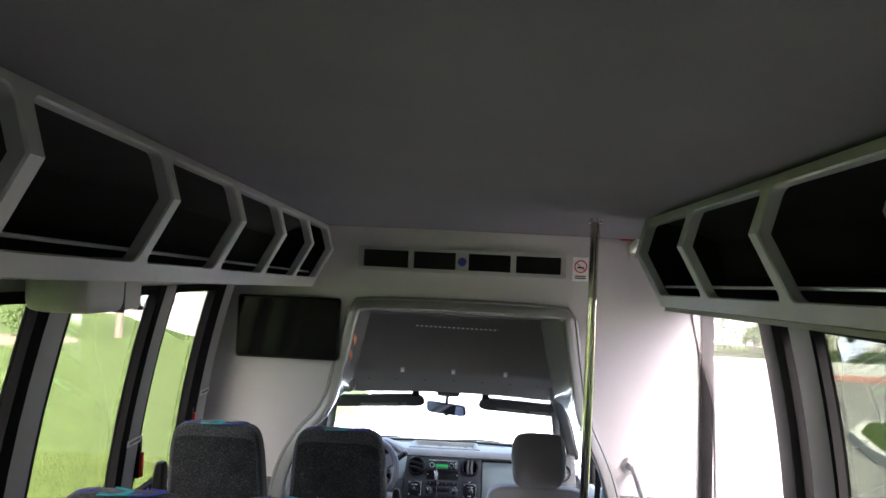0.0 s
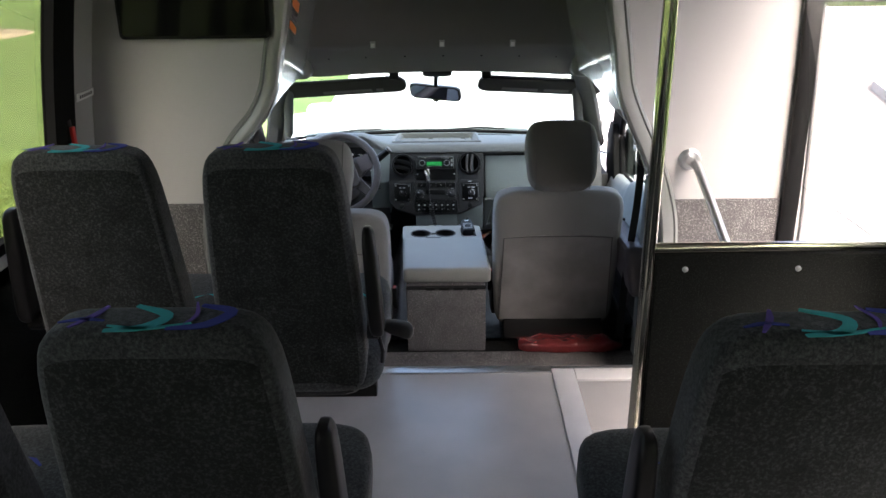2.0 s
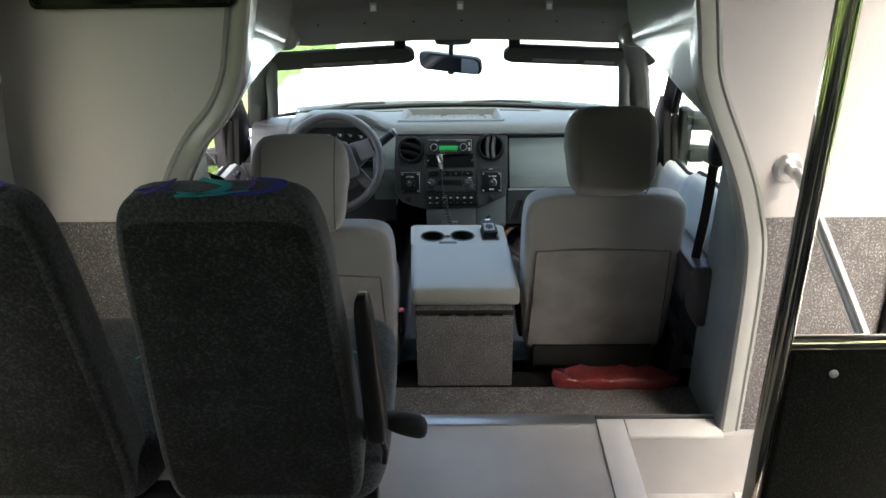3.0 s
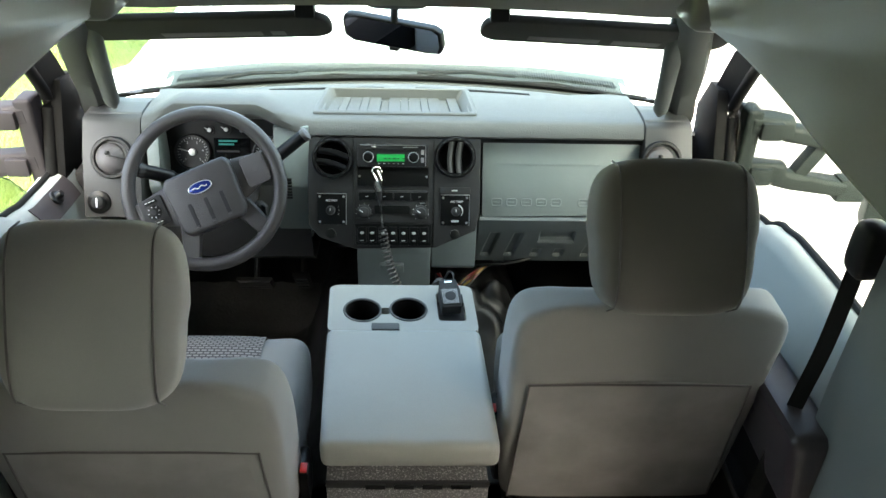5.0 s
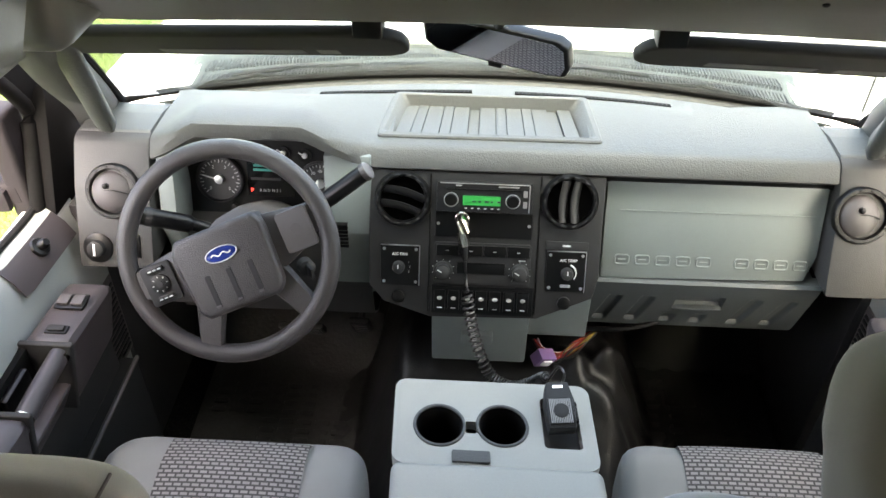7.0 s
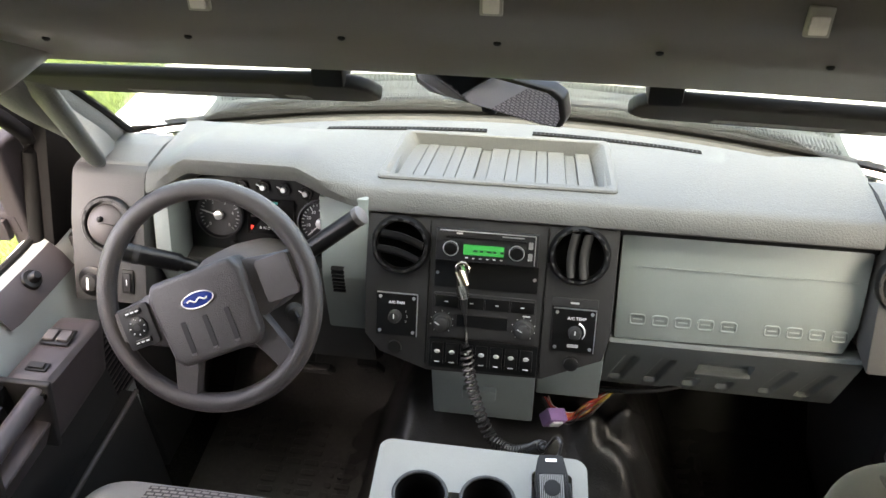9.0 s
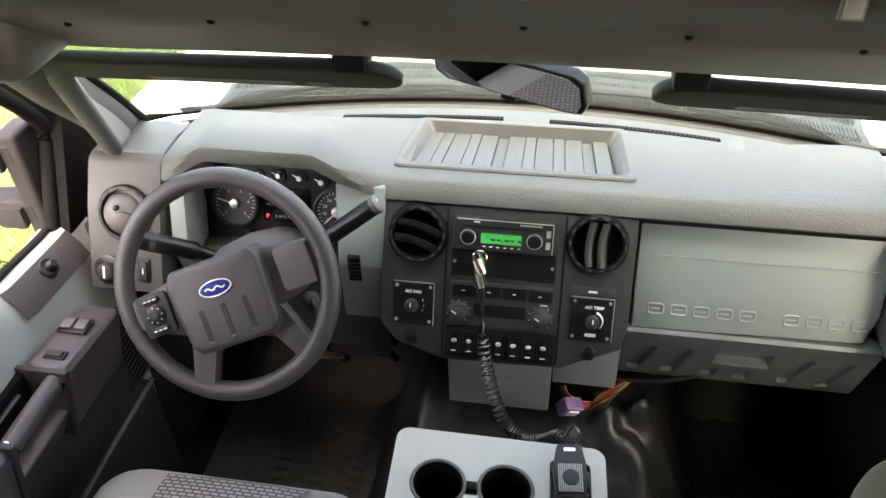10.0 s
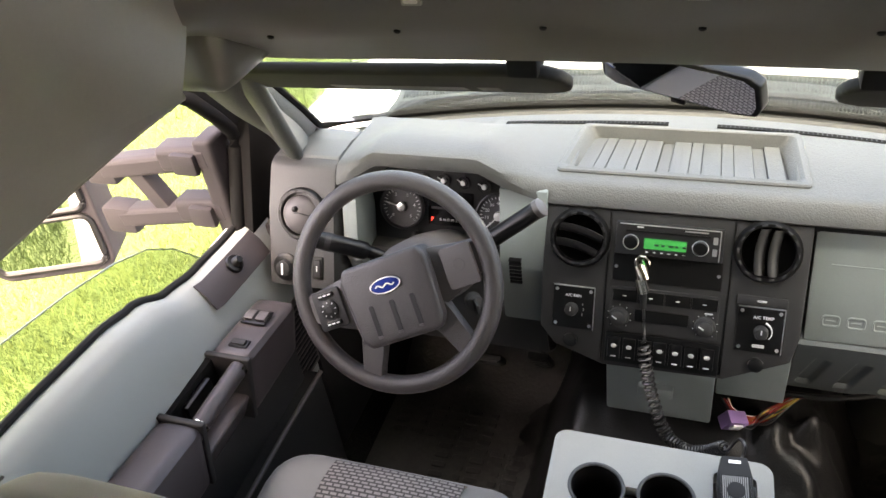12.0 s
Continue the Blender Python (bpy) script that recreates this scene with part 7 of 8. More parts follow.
    wpart("sail_panel", sail, M_SEALB, th, "black sail panel")
    wpart("sail_edge", tube([(s * 0.872 + c, 5.00, 0.42), (s * 0.872 + c, 5.075, 0.59)], 0.006, 8), M_STACK, th)
    # glass, wound halfway down on the driver's door
    if s < 0:
        gl = [(4.14, 0.40), (4.14, 0.66), (4.39, 0.638), (4.55, 0.615), (4.66, 0.590), (4.74, 0.560), (4.80, 0.515), (4.86, 0.445), (4.88, 0.40)]
    else:
        gl = [(4.14, 0.40), (4.14, 0.90), (4.40, 0.905), (4.62, 0.895), (4.82, 0.82), (4.96, 0.72), (5.03, 0.62), (4.98, 0.41)]
    rows2 = prism(gl, s * 0.893 + c - 0.002, s * 0.893 + c + 0.002, "x")
    g_ = wpart("glass", rows2, M_TINT if s < 0 else M_TINTD, th, "door glass wound halfway down" if s < 0 else "door glass")
    g_.visible_shadow = s > 0
    if s < 0:
        wpart("glass_edge", tube([(s * 0.893 + c, y, z) for y, z in gl[1:-1]], 0.0016, 6), M_EDGE, th, "bare upper edge of the glass")
    wpart("outer_skin", box(min(s * 0.91, s * 0.93) + c, max(s * 0.91, s * 0.93) + c, 4.08, 5.30, -0.45, 0.415, 0.01), M_WHITE, th, "white outer door skin")
    return th


cab_door(-1, "grey truck door with half-open window")
cab_door(1, "grey truck door with closed window")


def b_pillar(s):
    c = 0.02 if s > 0 else 0.0
    ob = part("pillar", join(prism([(3.872, -0.3), (4.16, -0.3), (4.15, 0.5), (4.12, 0.95), (3.872, 0.95)], s * 0.80 + c - 0.02, s * 0.80 + c + 0.10, "x", 0.008)), M_DASHG)
    tagged(ob, "grey cab door pillar", "pillar", kind="structure")
    # belt
    th = thing("seat_belt", "black seat belt hanging from the door pillar", "seat belt", (s * 0.765 + c, 4.16, 0.74), "seat belts")
    if s < 0:
        ring = [(-0.722 + 0.012 * math.cos(a), 4.12 + 0.020 * math.cos(a), 0.715 + 0.028 * math.sin(a)) for a in [2 * math.pi * k / 16 for k in range(16)]]
        wpart("guide", join(tube(ring, 0.0075, 8, True), box(-0.735, -0.705, 4.12, 4.15, 0.735, 0.80, 0.008)), M_BLACK, th, "black belt guide ring")
        pts = [(-0.700, 4.112, 0.712), (-0.672, 4.118, 0.690), (-0.676, 4.122, 0.62), (-0.690, 4.125, 0.54), (-0.705, 4.14, 0.35), (-0.715, 4.16, 0.0)]
        rows = [[p + Vector((0.022, -0.004, -0.006)), p - Vector((0.022, -0.004, -0.006))] for p in curve_pts(pts, 24)]
        wpart("webbing", grid(rows, thick=0.0015), M_RUBBER, th, "black webbing")
        return
    pts = [(s * 0.770 + c, 4.17, 0.74), (s * 0.765 + c, 4.17, 0.55), (s * 0.755 + c, 4.18, 0.38), (s * 0.745 + c, 4.19, 0.18), (s * 0.742 + c, 4.20, -0.05)]
    rows = [[p + Vector((0.014 * math.cos(0.5) * 1, -0.014 * math.sin(0.5), 0)) , p - Vector((0.014 * math.cos(0.5), -0.014 * math.sin(0.5), 0))] for p in curve_pts(pts, 20)]
    wpart("webbing", grid(rows, thick=0.0015), M_RUBBER, th, "black webbing")
    wpart("guide", pillow(0.05, 0.06, 0.10, 4, 6, None, pose(s * 0.775 + c, 4.165, 0.75)), M_BLACK, th, "black belt guide")
    wpart("tongue", box(s * 0.755 + c - 0.02, s * 0.755 + c + 0.02, 4.165, 4.185, 0.30, 0.36, 0.004), M_BLACK, th)
    wpart("tongue_plate", box(s * 0.755 + c - 0.012, s * 0.755 + c + 0.012, 4.172, 4.176, 0.27, 0.30), M_ALU, th)


b_pillar(-1)
b_pillar(1)
tagged(part("cab_side", join(box(-0.97, -0.80, 3.872, 3.90, -0.4, 1.5), box(0.82, 1.02, 3.872, 3.90, -0.4, 1.5)), M_WHITE), "cab side wall", "wall", kind="structure")
# roof over the doors
for s in (-1, 1):
    c = 0.02 if s > 0 else 0.0
    rows = []
    for y, zz, xo in ((3.90, 0.93, 0.80), (4.3, 0.935, 0.80), (4.62, 0.925, 0.81), (4.80, 0.87, 0.835)):
        xi, zi = (0.66, 1.00) if y < 4.5 else (0.585, 1.025)
        rows.append([(s * xo + c, y, zz), (s * (xo - 0.08) + c, y, zz + 0.03), (s * xi + c, y, zi)])
    tagged(part("cab_roof_side", grid(rows, thick=0.01), M_POD), "dark headliner over the door", "headliner", kind="structure")

# warning labels on the pod side
lb = thing("warning_label", "orange and white warning label with small print", "label", (-0.46, 4.05, 1.25))
M_ORANGE = mat("label_orange", (0.75, 0.18, 0.02), 0.5, bump=0)


def label_patch(s0, s1, t0, t1, off):
    rows = []
    for i in range(5):
        r = []
        for j in range(5):
            p = pod_wall(-1, t0 + (t1 - t0) * i / 4, s0 + (s1 - s0) * j / 4)
            r.append(p + Vector((off, -off * 0.15, 0)))
        rows.append(r)
    return grid(rows, thick=0.0006)


wpart("paper", label_patch(0.36, 0.84, 0.08, 0.32, 0.003), M_WHITE, lb)
for s0, s1 in ((0.36, 0.45), (0.60, 0.68)):
    wpart("band", label_patch(s0, s1, 0.08, 0.32, 0.0045), M_ORANGE, lb, "orange band")
for i in range(9):
    s0 = 0.475 + i * 0.024 if i < 5 else 0.70 + (i - 5) * 0.034
    wpart("bar", label_patch(s0, s0 + 0.012, 0.10, 0.30 - 0.03 * (i % 3), 0.0045), M_STACK, lb)

# ---- outside ----
GZ = -0.80           # street level
# Cowl tone lightened and greened for the windshield's veil of reflection over it.
M_COWL = mat("cowl_plastic_hazed", (0.034, 0.043, 0.041), 0.6, var=0.15, gscale=300, bump=0.2)
M_MARM = mat("dark_mirror_plastic", (0.020, 0.018, 0.020), 0.65, var=0.1, gscale=300, grain=0.1, bump=0.3, spec=0.12)
M_LEAF = mat("leaves", (0.07, 0.12, 0.03), 0.7, var=0.5, scale=3, gscale=30, grain=0.3, bump=0)
M_BARK = mat("bark", (0.135, 0.120, 0.105), 0.9, var=0.3, gscale=60, bump=0.6, dist=0.004)
M_STUCCO = mat("stucco", (0.66, 0.62, 0.56), 0.9, var=0.08, scale=1, bump=0.2)
M_ROOFT = mat("roof_tiles", (0.30, 0.14, 0.09), 0.8, var=0.3, bump=0.4)
M_IRON = mat("black_iron", (0.02, 0.02, 0.02), 0.5, bump=0)
M_REDK = mat("red_kerb_paint", (0.42, 0.20, 0.18), 0.8, var=0.25, bump=0.2)
M_MULCH = mat("dry_soil", (0.13, 0.105, 0.07), 0.95, var=0.3, scale=3, gscale=60, grain=0.4, bump=0.6, dist=0.01)
M_GLASSD = mat("dark_car_glass", (0.02, 0.025, 0.025), 0.08, bump=0)

tagged(part("ground", box(-400, 400, -400, 400, GZ - 0.3, GZ), M_ROAD), "light worn asphalt street", "road", kind="structure")
kerb_in = [(-1.55, -60), (-1.55, 15), (-2.4, 18.5), (-4.8, 21.6), (-8.3, 24.9), (-11.3, 28.9), (-13.0, 31.6), (-15.4, 33.5), (-19.0, 35.2), (-60, 40)]
kerb_out = [(a + 0.16, b + 0.10) for a, b in kerb_in]
tagged(part("lawn", prism(kerb_in + [(-60, -60)], GZ - 0.1, GZ + 0.13, "z"), M_GRASS), "bright green mown lawn", "lawn", kind="structure")
bm = grid([[(a, b, GZ) for a, b in kerb_out], [(a, b, GZ + 0.14) for a, b in kerb_out], [(a, b, GZ + 0.145) for a, b in kerb_in], [(a, b, GZ) for a, b in kerb_in]])
tagged(part("kerb", bm, M_KERB), "pale concrete kerb along the lawn", "kerb", kind="structure")
tagged(part("pavement", box(-90, 4, 55, 57.5, GZ - 0.1, GZ + 0.14), M_KERB), "pale concrete pavement across the street", "pavement", kind="structure")
tagged(part("far_lawn", box(-90, 4, 57.5, 80, GZ - 0.1, GZ + 0.12), M_GRASS), "green lawn across the street", "lawn", kind="structure")
tagged(part("pavement_right", box(7.0, 70, 22.5, 26.4, GZ - 0.1, GZ + 0.14), M_KERB), "pale concrete pavement beyond the street", "pavement", kind="structure")
tagged(part("red_kerb", box(6.85, 70, 22.3, 22.5, GZ - 0.1, GZ + 0.145, 0.01), M_REDK), "faded red-painted kerb", "kerb", kind="structure")
tagged(part("planting_bed", box(7.0, 70, 26.4, 31.0, GZ - 0.1, GZ + 0.16), M_GRASS), "grass strip behind the pavement", "lawn", kind="structure")
island = [(6.05, -40), (6.05, 9.0), (6.33, 12.2), (6.7, 13.6), (7.45, 14.8), (40, 14.8), (40, -40)]
rim = [(5.9, -40), (5.9, 9.05), (6.19, 12.25), (6.58, 13.72), (7.4, 14.95), (40, 14.95)]
tagged(part("island_lawn", prism(island, GZ - 0.1, GZ + 0.12, "z"), M_GRASS), "green lawn island between the streets", "lawn", kind="structure")
tagged(part("island_kerb", prism(rim + island[5::-1], GZ - 0.1, GZ + 0.14, "z"), M_KERB), "pale concrete kerb round the lawn island", "kerb", kind="structure")

# blades of grass near the bus
rng = random.Random(11)
verts, faces = [], []
for i in range(130000):
    x = -1.6 - abs(rng.gauss(0, 1)) * 2.2
    y = rng.uniform(1.5, 9.5)
    if x < -8:
        continue
    h = rng.uniform(0.025, 0.06)
    a = rng.uniform(0, math.pi)
    dx, dy = 0.0024 * math.cos(a), 0.0024 * math.sin(a)
    lx, ly = rng.uniform(-0.03, 0.03), rng.uniform(-0.03, 0.03)
    k = len(verts)
    verts += [(x - dx, y - dy, GZ + 0.128), (x + dx, y + dy, GZ + 0.128), (x + lx, y + ly, GZ + 0.13 + h)]
    faces.append((k, k + 1, k + 2))
me = bpy.data.meshes.new("grass_blades")
me.from_pydata(verts, [], faces)
M_BLADE = mat("grass_blade", (0.074, 0.104, 0.027), 0.8, var=0.7, scale=2.0, gscale=12, grain=0.4, bump=0, spec=0.2)
me.materials.append(M_BLADE)
tagged(new("grass_blades", me), "short bright green and yellow grass blades", "grass", kind="stuff")


def leaf_crown(rng, cx, cy, cz, rx, rz, n, size):
    """A crown of many small leaves in uneven clumps."""
    verts, faces = [], []
    clumps = [(rng.gauss(0, 0.5) * rx, rng.gauss(0, 0.5) * rx, rng.gauss(0, 0.45) * rz, rng.uniform(0.25, 0.5) * rx) for _ in range(14)]
    for i in range(n):
        a, b, c, r = clumps[i % 14]
        x, y, z = cx + a + rng.gauss(0, r * 0.6), cy + b + rng.gauss(0, r * 0.6), cz + c + rng.gauss(0, r * 0.5)
        u = Vector((rng.gauss(0, 1), rng.gauss(0, 1), rng.gauss(0, 1))).normalized() * size * rng.uniform(0.6, 1.3)
        v = u.cross(Vector((rng.gauss(0, 1), rng.gauss(0, 1), rng.gauss(0, 1)))).normalized() * size * 0.5
        k = len(verts)
        p = Vector((x, y, z))
        verts += [p - u, p + v, p + u, p - v]
        faces.append((k, k + 1, k + 2, k + 3))
    me = bpy.data.meshes.new("crown")
    me.from_pydata([tuple(v) for v in verts], [], faces)
    me.materials.append(M_LEAF)
    return me


def tree(x, y, h, rx, leaves, seed, label, trunk=0.07):
    rng = random.Random(seed)
    th = thing("tree", label, "tree", (x, y, GZ + 0.1), "street trees")
    tr = part("trunk", tube([(0, 0, -0.1), (0.02, 0.01, h * 0.25), (-0.01, 0.02, h * 0.5), (0.02, 0, h * 0.62)], [trunk, trunk * 0.8, trunk * 0.65, trunk * 0.5], 10), M_BARK, th)
    for i in range(7):
        a = i * 2.4 + rng.uniform(-0.3, 0.3)
        r = rx * rng.uniform(0.5, 0.95)
        z0 = h * rng.uniform(0.42, 0.6)
        part("limb", tube([(0, 0, z0), (0.4 * r * math.cos(a), 0.4 * r * math.sin(a), z0 + 0.14 * h), (r * math.cos(a), r * math.sin(a), z0 + h * rng.uniform(0.25, 0.4))], [trunk * 0.4, trunk * 0.28, trunk * 0.1], 7), M_BARK, tr)
    if leaves:
        ob = new("crown", leaf_crown(rng, 0, 0, h * 0.75, rx, h * 0.25, leaves, 0.07))
        ob.parent = th
    return th


tree(-7.6, 14.4, 4.2, 0.9, 0, 4, "young bare street tree on the lawn", 0.055)
tree(-9.7, 23.1, 6.0, 1.7, 2600, 5, "young street tree with thin green crown", 0.13)
tree(-18.0, 60.0, 6.0, 2.2, 2600, 6, "green tree across the street", 0.14)
tree(-27.0, 62.0, 7.0, 2.6, 2600, 7, "green tree across the street", 0.14)
tree(-37.0, 60.0, 6.0, 2.4, 2400, 8, "green tree across the street", 0.14)
tree(17.0, 29.0, 5.5, 1.8, 2200, 9, "green tree beside the building", 0.12)


def bush(x, y, r, h, n, seed, label):
    rng = random.Random(seed)
    th = thing("bush", label, "bush", (x, y, GZ + 0.1), "bushes")
    for i in range(5):
        a = i * 1.3
        part("stem", tube([(0, 0, 0), (0.3 * r * math.cos(a), 0.3 * r * math.sin(a), h * 0.6)], [0.02, 0.008], 6), M_BARK, th)
    ob = new("foliage", leaf_crown(rng, 0, 0, h * 0.55, r, h * 0.35, n, 0.06))
    ob.parent = th


tagged(part("soil_bed", lathe([(1.5, GZ + 0.131), (1.3, GZ + 0.16), (0.001, GZ + 0.17)], 24, Matrix.Translation((-11.6, 21.3, 0))), M_MULCH), "dry brown soil round a bush", "soil", kind="structure")
bush(-11.6, 21.5, 0.7, 1.5, 900, 21, "green garden bush in a dry soil bed")
for i, x in enumerate((8.4, 10.0, 11.4, 13.6, 15.2, 18.0)):
    bush(x, 27.4 + 0.3 * (i % 2), 0.8, 1.3, 900, 30 + i, "pale green shrub behind the iron fence")

# iron fence along the far pavement
fence = thing("iron_fence", "black iron bar fence behind the pavement", "fence", (17.0, 26.2, GZ + 0.14))
part("rail", box(-10, 14, -0.02, 0.02, 1.25, 1.29), M_IRON, fence)
part("rail", box(-10, 14, -0.02, 0.02, 0.15, 0.19), M_IRON, fence)
me_bar = None
for i in range(150):
    if me_bar is None:
        b0 = part("picket", box(-0.009, 0.009, -0.009, 0.009, 0.0, 1.45), M_IRON, fence)
        b0.location = (-10, 0, 0)
        me_bar = b0.data
    else:
        o = new("picket", me_bar)
        o.parent = fence
        o.location = (-10 + i * 0.16, 0, 0)


def house(x0, x1, y0, y1, h, side, label):
    """A plain rendered building with storeys of windows towards the street."""
    th = thing("building", label, "building", ((x0 + x1) / 2, (y0 + y1) / 2, GZ))
    wpart("wall", box(x0, x1, y0, y1, GZ, GZ + h, 0.02), M_STUCCO, th)
    cx, cy = (x0 + x1) / 2, (y0 + y1) / 2
    if side == "x":
        rf = prism([(x0 - 0.5, GZ + h), (x1 + 0.5, GZ + h), (cx, GZ + h + 1.8)], y0 - 0.5, y1 + 0.5, "y")
    else:
        rf = prism([(y0 - 0.5, GZ + h), (y1 + 0.5, GZ + h), (cy, GZ + h + 1.8)], x0 - 0.5, x1 + 0.5, "x")
    wpart("roof", rf, M_ROOFT, th, "red-brown tiled roof")
    nf = int(h // 2.8)
    if side == "x":
        k = int((y1 - y0) // 2.6)
        for f in range(nf):
            for i in range(k):
                y = y0 + 1.3 + i * 2.6
                w = wpart("window", box(x0 - 0.06, x0 - 0.002, y - 0.6, y + 0.6, GZ + 1.0 + f * 2.8, GZ + 2.2 + f * 2.8, 0.02), M_WHITE, th)
                wpart("pane", box(x0 - 0.075, x0 - 0.058, y - 0.52, y + 0.52, GZ + 1.08 + f * 2.8, GZ + 2.12 + f * 2.8), M_GLASSD, w)
    else:
        k = int((x1 - x0) // 2.6)
        for f in range(nf):
            for i in range(k):
                x = x0 + 1.3 + i * 2.6
                w = wpart("window", box(x - 0.6, x + 0.6, y0 - 0.06, y0 - 0.002, GZ + 1.0 + f * 2.8, GZ + 2.2 + f * 2.8, 0.02), M_WHITE, th)
                wpart("pane", box(x - 0.52, x + 0.52, y0 - 0.075, y0 - 0.058, GZ + 1.08 + f * 2.8, GZ + 2.12 + f * 2.8), M_GLASSD, w)


house(8, 34, 34, 44, 6.0, "y", "cream stucco apartment building with tiled roof")
house(-24, -8, 74, 84, 6.0, "y", "cream stucco house across the street")
house(-48, -28, 76, 86, 5.8, "y", "pale stucco house across the street")
house(-78, -52, 76, 86, 5.8, "y", "pale stucco house across the street")


def car(x, y, turn, paint, label):
    """A parked saloon: lofted body, glazed cabin, wheels."""
    th = thing("parked_car", label, "car", (x, y, GZ), "parked cars")
    th.rotation_euler = (0, 0, radians(turn))
    L = 2.25
    sec = [(-L, 0.45, 0.62, 0.70), (-L + 0.15, 0.25, 0.86, 0.82), (-1.5, 0.20, 0.92, 0.88), (-0.5, 0.20, 0.95, 0.89), (0.6, 0.20, 0.94, 0.89), (1.3, 0.20, 0.86, 0.87), (L - 0.2, 0.25, 0.74, 0.80), (L, 0.42, 0.60, 0.66)]
    rows = [[(px, -w, z0), (px, -w, z0 + 0.25), (px, -w * 0.96, z1 - 0.08), (px, -w * 0.86, z1), (px, w * 0.86, z1), (px, w * 0.96, z1 - 0.08), (px, w, z0 + 0.25), (px, w, z0)] for px, z0, z1, w in sec]
    part("body", grid(rows, True, caps=True), paint, th)
    cab = [(-1.75, 0.90, 0.80, 0.91), (-1.05, 0.90, 0.66, 1.36), (-0.2, 0.90, 0.64, 1.44), (0.45, 0.90, 0.66, 1.36), (1.15, 0.88, 0.80, 0.90)]
    rows = [[(px, -0.82, z0), (px, -w, z1), (px, w, z1), (px, 0.82, z0)] for px, z0, w, z1 in cab]
    cb = part("cabin", grid(rows, True, caps=True), M_GLASSD, th, "dark glazed cabin")
    part("roof", grid([[(px, -w, z1 + 0.012) for px, z0, w, z1 in cab[1:4]], [(px, 0, z1 + 0.03) for px, z0, w, z1 in cab[1:4]], [(px, w, z1 + 0.012) for px, z0, w, z1 in cab[1:4]]], thick=0.02), paint, cb)
    for wx in (-1.35, 1.38):
        for wy in (-0.82, 0.82):
            w = part("wheel", lathe([(0.20, -0.1), (0.31, -0.1), (0.33, -0.06), (0.33, 0.06), (0.31, 0.1), (0.20, 0.1)], 24, pose(wx, wy, 0.33, 90, 0, 0)), M_RUBBER, th)
            part("rim", lathe([(0.20, -0.09), (0.19, 0.09), (0.05, 0.10)], 20, pose(wx, wy, 0.33, 90, 0, 0)), M_ALU, w)
    for wy in (-0.6, 0.6):
        part("headlight", pillow(0.12, 0.28, 0.12, 4, 4, None, pose(L - 0.10, wy, 0.64)), M_ALU, th)
        part("tail_light", pillow(0.10, 0.26, 0.12, 4, 4, None, pose(-L + 0.08, wy, 0.72)), M_RED, th)


M_CARG = mat("grey_green_paint", (0.20, 0.25, 0.25), 0.25, metal=0.3, bump=0, coat=0.5)
M_CARS = mat("silver_paint", (0.50, 0.51, 0.52), 0.25, metal=0.4, bump=0, coat=0.5)
car(-15.9, 38.8, 154, M_CARG, "grey-green saloon car on the side street")
car(-24.0, 53.5, 180, M_WHITE, "white saloon car parked across the street")
car(-36.0, 53.5, 180, M_STACK, "black saloon car parked across the street")
car(14.5, 20.8, 0, M_CARS, "silver saloon car parked by the red kerb")

# ---- the nose of the bus ----
hd = thing("bus_hood", "white truck hood with a raised middle", "hood", (0, 6.0, 0.4))
rows = []
for i in range(15):
    y = 5.62 + 1.45 * i / 14
    drop = 0.10 * ((y - 5.6) / 1.45) ** 2
    w = 0.86 - 0.04 * i / 14
    rows.append([(u * w, y - 0.10 * u * u, 0.535 - drop - (0.03 if abs(u) > 0.62 else 0.0) - 0.02 * u * u - (0.14 * ((abs(u) - 0.9) / 0.1) if abs(u) > 0.9 else 0)) for u in [-1.0 + 2 * j / 40 for j in range(41)]])
wpart("panel", grid(rows, thick=0.02), M_WHITE, hd, "", 60)
wpart("fender", box(-1.05, -0.84, 5.3, 7.0, -0.4, 0.33, 0.06, 3), M_WHITE, hd)
wpart("fender", box(0.84, 1.05, 5.3, 7.0, -0.4, 0.33, 0.06, 3), M_WHITE, hd)
for s in (-1, 1):
    rows = [[(s * x + 0.01, base_y(s * x) + 0.008, 0.532 - 0.30 * (x - 0.69)), (s * x + 0.01, base_y(s * x) + 0.10, 0.520 - 0.30 * (x - 0.69)), (s * x + 0.01, 5.80, 0.500 - 0.30 * (x - 0.69))] for x in (0.69, 0.74, 0.80, 0.86, 0.93, 0.99)]
    wpart("cowl_side", grid(rows, thick=0.01), M_WHITE, hd)
wpart("front", box(-0.95, 0.95, 6.95, 7.10, -0.4, 0.38, 0.05, 3), M_WHITE, hd)
cg = thing("cowl_grille", "grey plastic cowl with rows of air slots", "cowl", (0, 5.5, 0.5))
rows = []
for i in range(41):
    x = -0.70 + 1.42 * i / 40
    b = base_y(x)
    rows.append([(x, b + 0.004, 0.540), (x, b + 0.05, 0.520), (x, b + 0.12, 0.505), (x, b + 0.20, 0.508), (x, b + 0.27, 0.520), (x, b + 0.29, 0.49)])
wpart("panel", grid(rows, thick=0.004), M_COWL, cg)
M_SLAT = mat("cowl_slot_black", (0.010, 0.0125, 0.012), 0.6, bump=0)
me_slat = None
for i in range(176):
    x = -0.66 + 1.34 * i / 175
    if me_slat is None:
        o = wpart("slat", box(x - 0.0021, x + 0.0021, base_y(x) + 0.066, base_y(x) + 0.104, 0.508, 0.5175, 0, 1), M_SLAT, cg)
        me_slat, x_first, y_first = o.data, x, base_y(x)
    else:
        o = new("slat", me_slat)
        o.parent = cg
        o.location = (x - x_first, base_y(x) - y_first, 0)
far = bmesh.new()
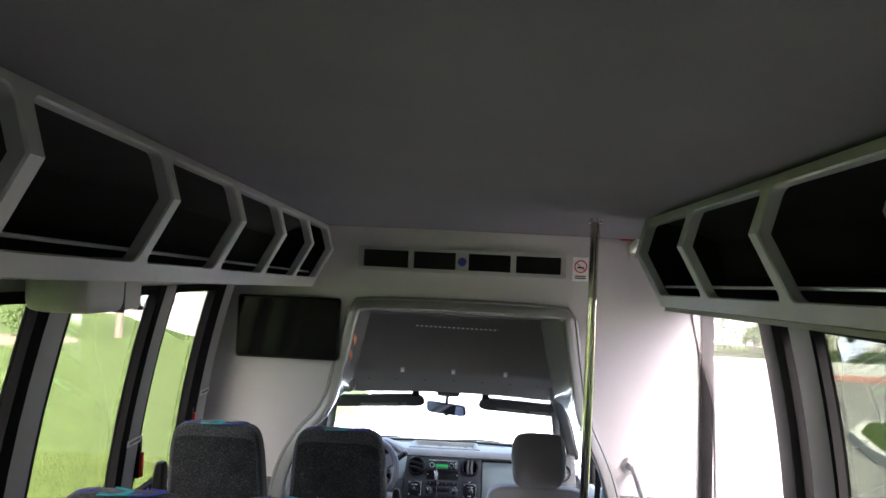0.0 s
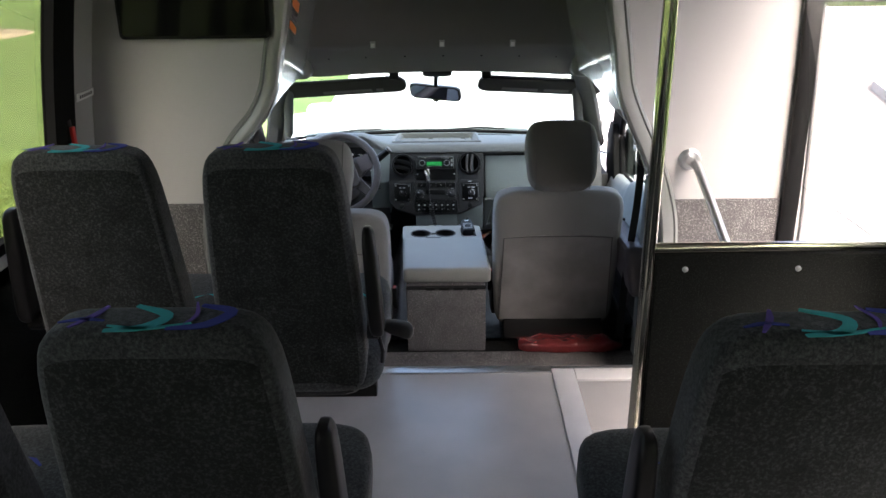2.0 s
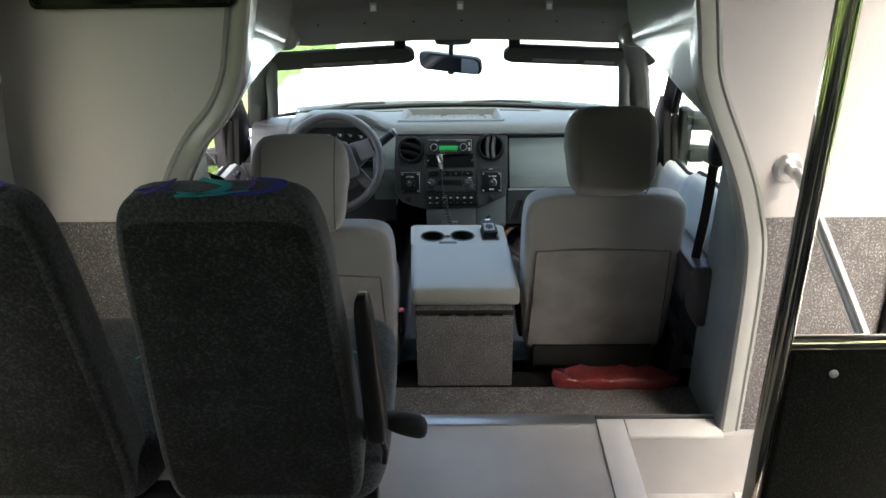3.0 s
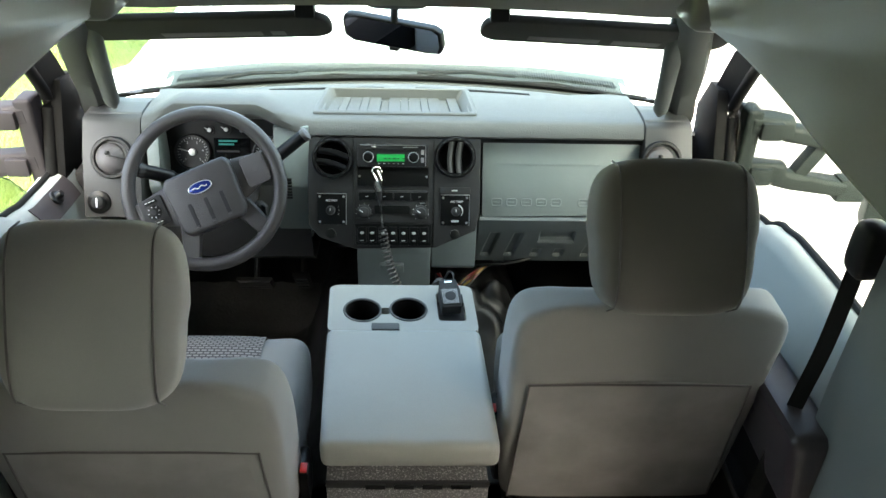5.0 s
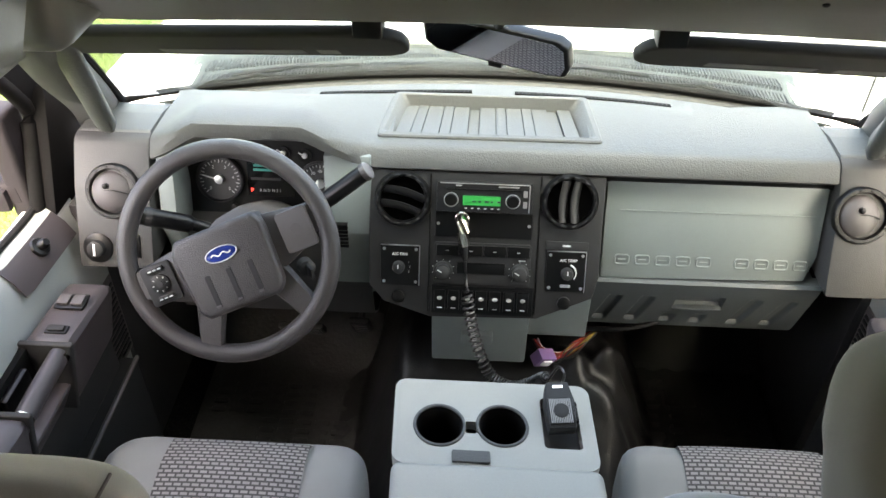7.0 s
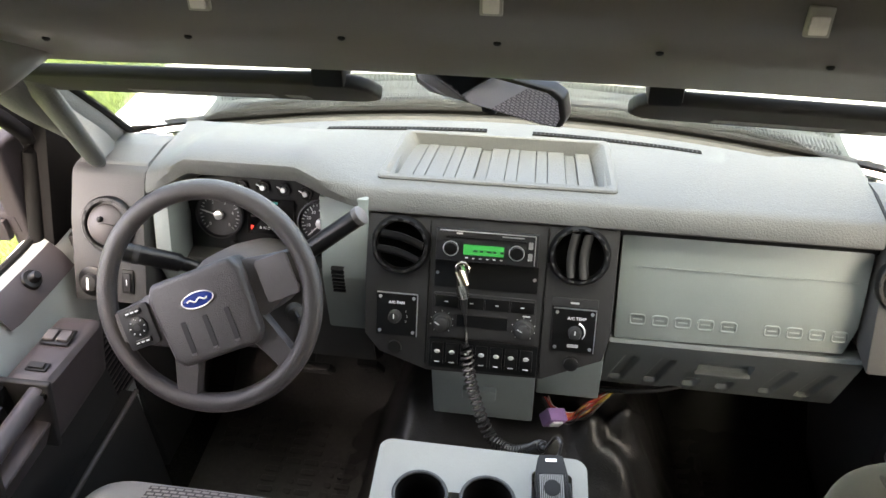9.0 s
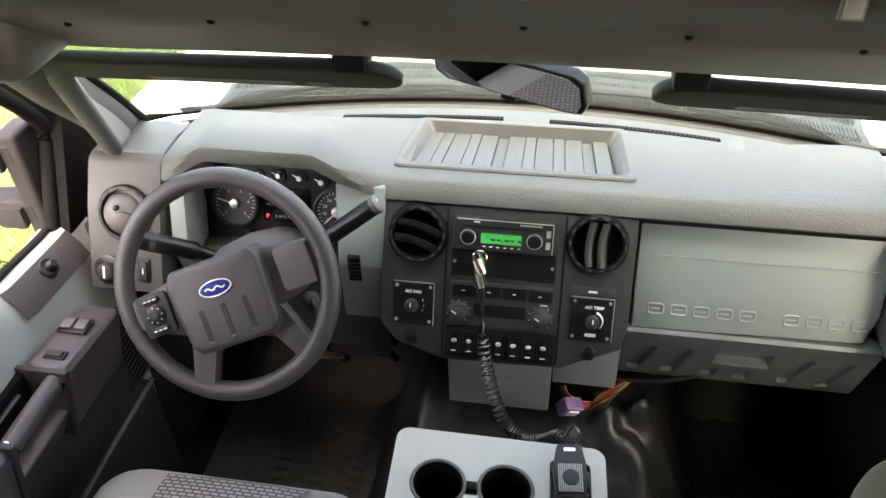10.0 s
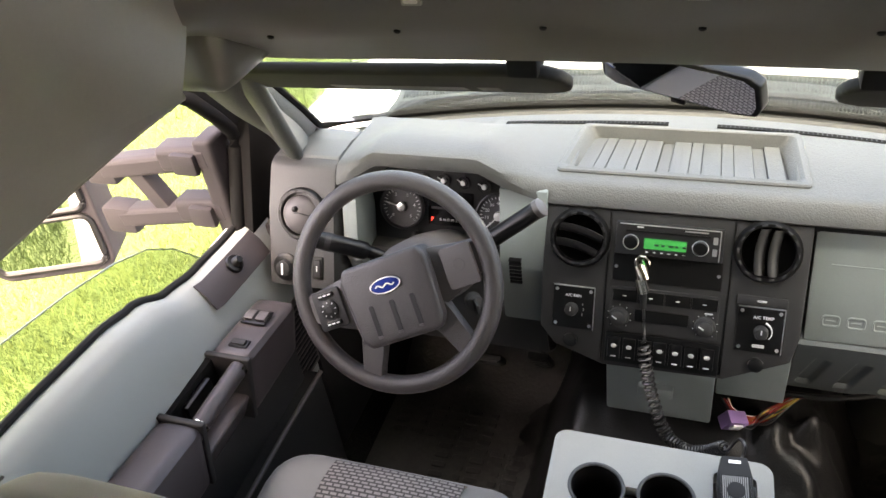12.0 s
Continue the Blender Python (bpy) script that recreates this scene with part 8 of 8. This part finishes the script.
for off, zz in ((0.150, 0.508), (0.215, 0.512)):
    far = join(far, *[box(x - 0.0021, x + 0.0021, base_y(x) + off - 0.021, base_y(x) + off + 0.021, zz - 0.004, zz + 0.006) for x in [-0.66 + 1.34 * i / 175 for i in range(176)]])
tagged(wpart("far_slats", far, M_SLAT, cg), kind="stuff")
for x0, x1 in ((-0.62, 0.05), (0.02, 0.70)):
    wp = thing("wiper", "black windshield wiper lying along the cowl", "wiper", (x0, base_y(x0) + 0.05, 0.56), "wipers")
    pts = [(x0 + (x1 - x0) * i / 12, base_y(x0 + (x1 - x0) * i / 12) + 0.035 + 0.015 * math.sin(i), 0.556 - 0.004 * (i % 2)) for i in range(13)]
    wpart("blade", tube(pts, 0.0042, 6), M_RUBBER, wp)
    wpart("arm", tube([(x0 + 0.05, base_y(x0) + 0.10, 0.54), (x0 + 0.2, base_y(x0 + 0.2) + 0.06, 0.565), ((x0 + x1) / 2, base_y((x0 + x1) / 2) + 0.045, 0.566)], [0.008, 0.006, 0.0045], 8), M_RUBBER, wp)
an = thing("antenna", "thin black rod antenna on the fender", "antenna", (0.88, 5.45, 0.33))
wpart("rod", tube([(0.88, 5.45, 0.33), (0.87, 5.42, 0.80), (0.86, 5.40, 1.10)], [0.004, 0.002, 0.0015], 8), M_BLACK, an)
wpart("foot", lathe([(0.018, 0.0), (0.014, 0.02), (0.006, 0.03)], 14, Matrix.Translation((0.88, 5.45, 0.325))), M_BLACK, an)


def tow_mirror(s, wrapped):
    """Wide towing mirror on two telescoping arms."""
    c = 0.02 if s > 0 else 0.0
    m_arm = mat("wrapping_film", (0.010, 0.0125, 0.012), 0.5, var=0.35, scale=20, gscale=60, grain=0.2, bump=0.4, dist=0.004, spec=0.06) if wrapped else M_MARM
    th = thing("towing_mirror", "towing mirror wrapped in grey film" if wrapped else "grey towing mirror on two arms", "mirror", (s * 0.93 + c, 5.03, 0.5))
    for za, zb, t in ((0.582, 0.545, 0.030), (0.450, 0.375, 0.030)):
        bm = join(prism(round_rect(0.062, 0.058, 0.014, 4), 0.0, 0.12, "z", 0.004, m=facing((s * 0.92 + c, 5.03, za + 0.005), (s, 0.0, -0.1))),
                  prism(round_rect(0.052, 0.048, 0.012, 4), 0.10, 0.30, "z", 0.004, m=facing((s * 0.92 + c, 5.03, za), (s, 0.0, -0.17))))
        if wrapped:
            bmesh.ops.subdivide_edges(bm, edges=bm.edges[:], cuts=3, use_grid_fill=True)
            for v in bm.verts:
                d = noise.noise_vector(v.co * 16) * 0.010
                v.co += d
        a = wpart("arm", bm, m_arm, th, "", 60)
        wpart("knuckle", box(s * 0.97 + c - 0.03, s * 0.97 + c + 0.03, 4.985, 5.005, za - 0.03, za + 0.02, 0.008), M_MARM if not wrapped else m_arm, a)
    for z0, z1 in ((0.495, 0.57), (0.36, 0.43)):
        wpart("sleeve", box(s * 1.235 + c - 0.03, s * 1.235 + c + 0.05, 5.005, 5.06, z0, z1, 0.01), M_MARM if not wrapped else m_arm, th)
    wpart("bracket", box(min(s * 0.900, s * 0.945) + c, max(s * 0.900, s * 0.945) + c, 5.0, 5.075, 0.37, 0.63, 0.012, 3), m_arm, th)
    wpart("brace", prism([(s * 1.125 + c, 0.555), (s * 1.165 + c, 0.55), (s * 1.095 + c, 0.42), (s * 1.055 + c, 0.42)], 5.01, 5.05, "y", 0.004), m_arm, th)
    hx = s * 1.47 + c
    fm = facing((hx, 4.985, 0.40), (-s * 0.42, -1, 0.05))
    hd_ = wpart("head", prism(round_rect(0.31, 0.37, 0.045, 5), -0.12, -0.002, "z", 0.02, 3, fm), m_arm, th, "" if wrapped else "grey mirror housing")
    if not wrapped:
        for w, h, y, lab in ((0.26, 0.165, 0.088, "upper mirror glass"), (0.26, 0.125, -0.088, "lower mirror glass")):
            fr_ = wpart("mirror_frame", tube([fm @ Vector((a, b, 0.002)) for a, b in round_rect(w + 0.012, h + 0.012, 0.025, 4, 0, y)], 0.008, 8, True), M_BLACK, hd_, "black mirror rim")
            wpart("mirror_face", prism(round_rect(w, h, 0.022, 4, 0, y), 0.0, 0.003, "z", m=fm), mg, fr_, lab)


tow_mirror(-1, False)
tow_mirror(1, True)
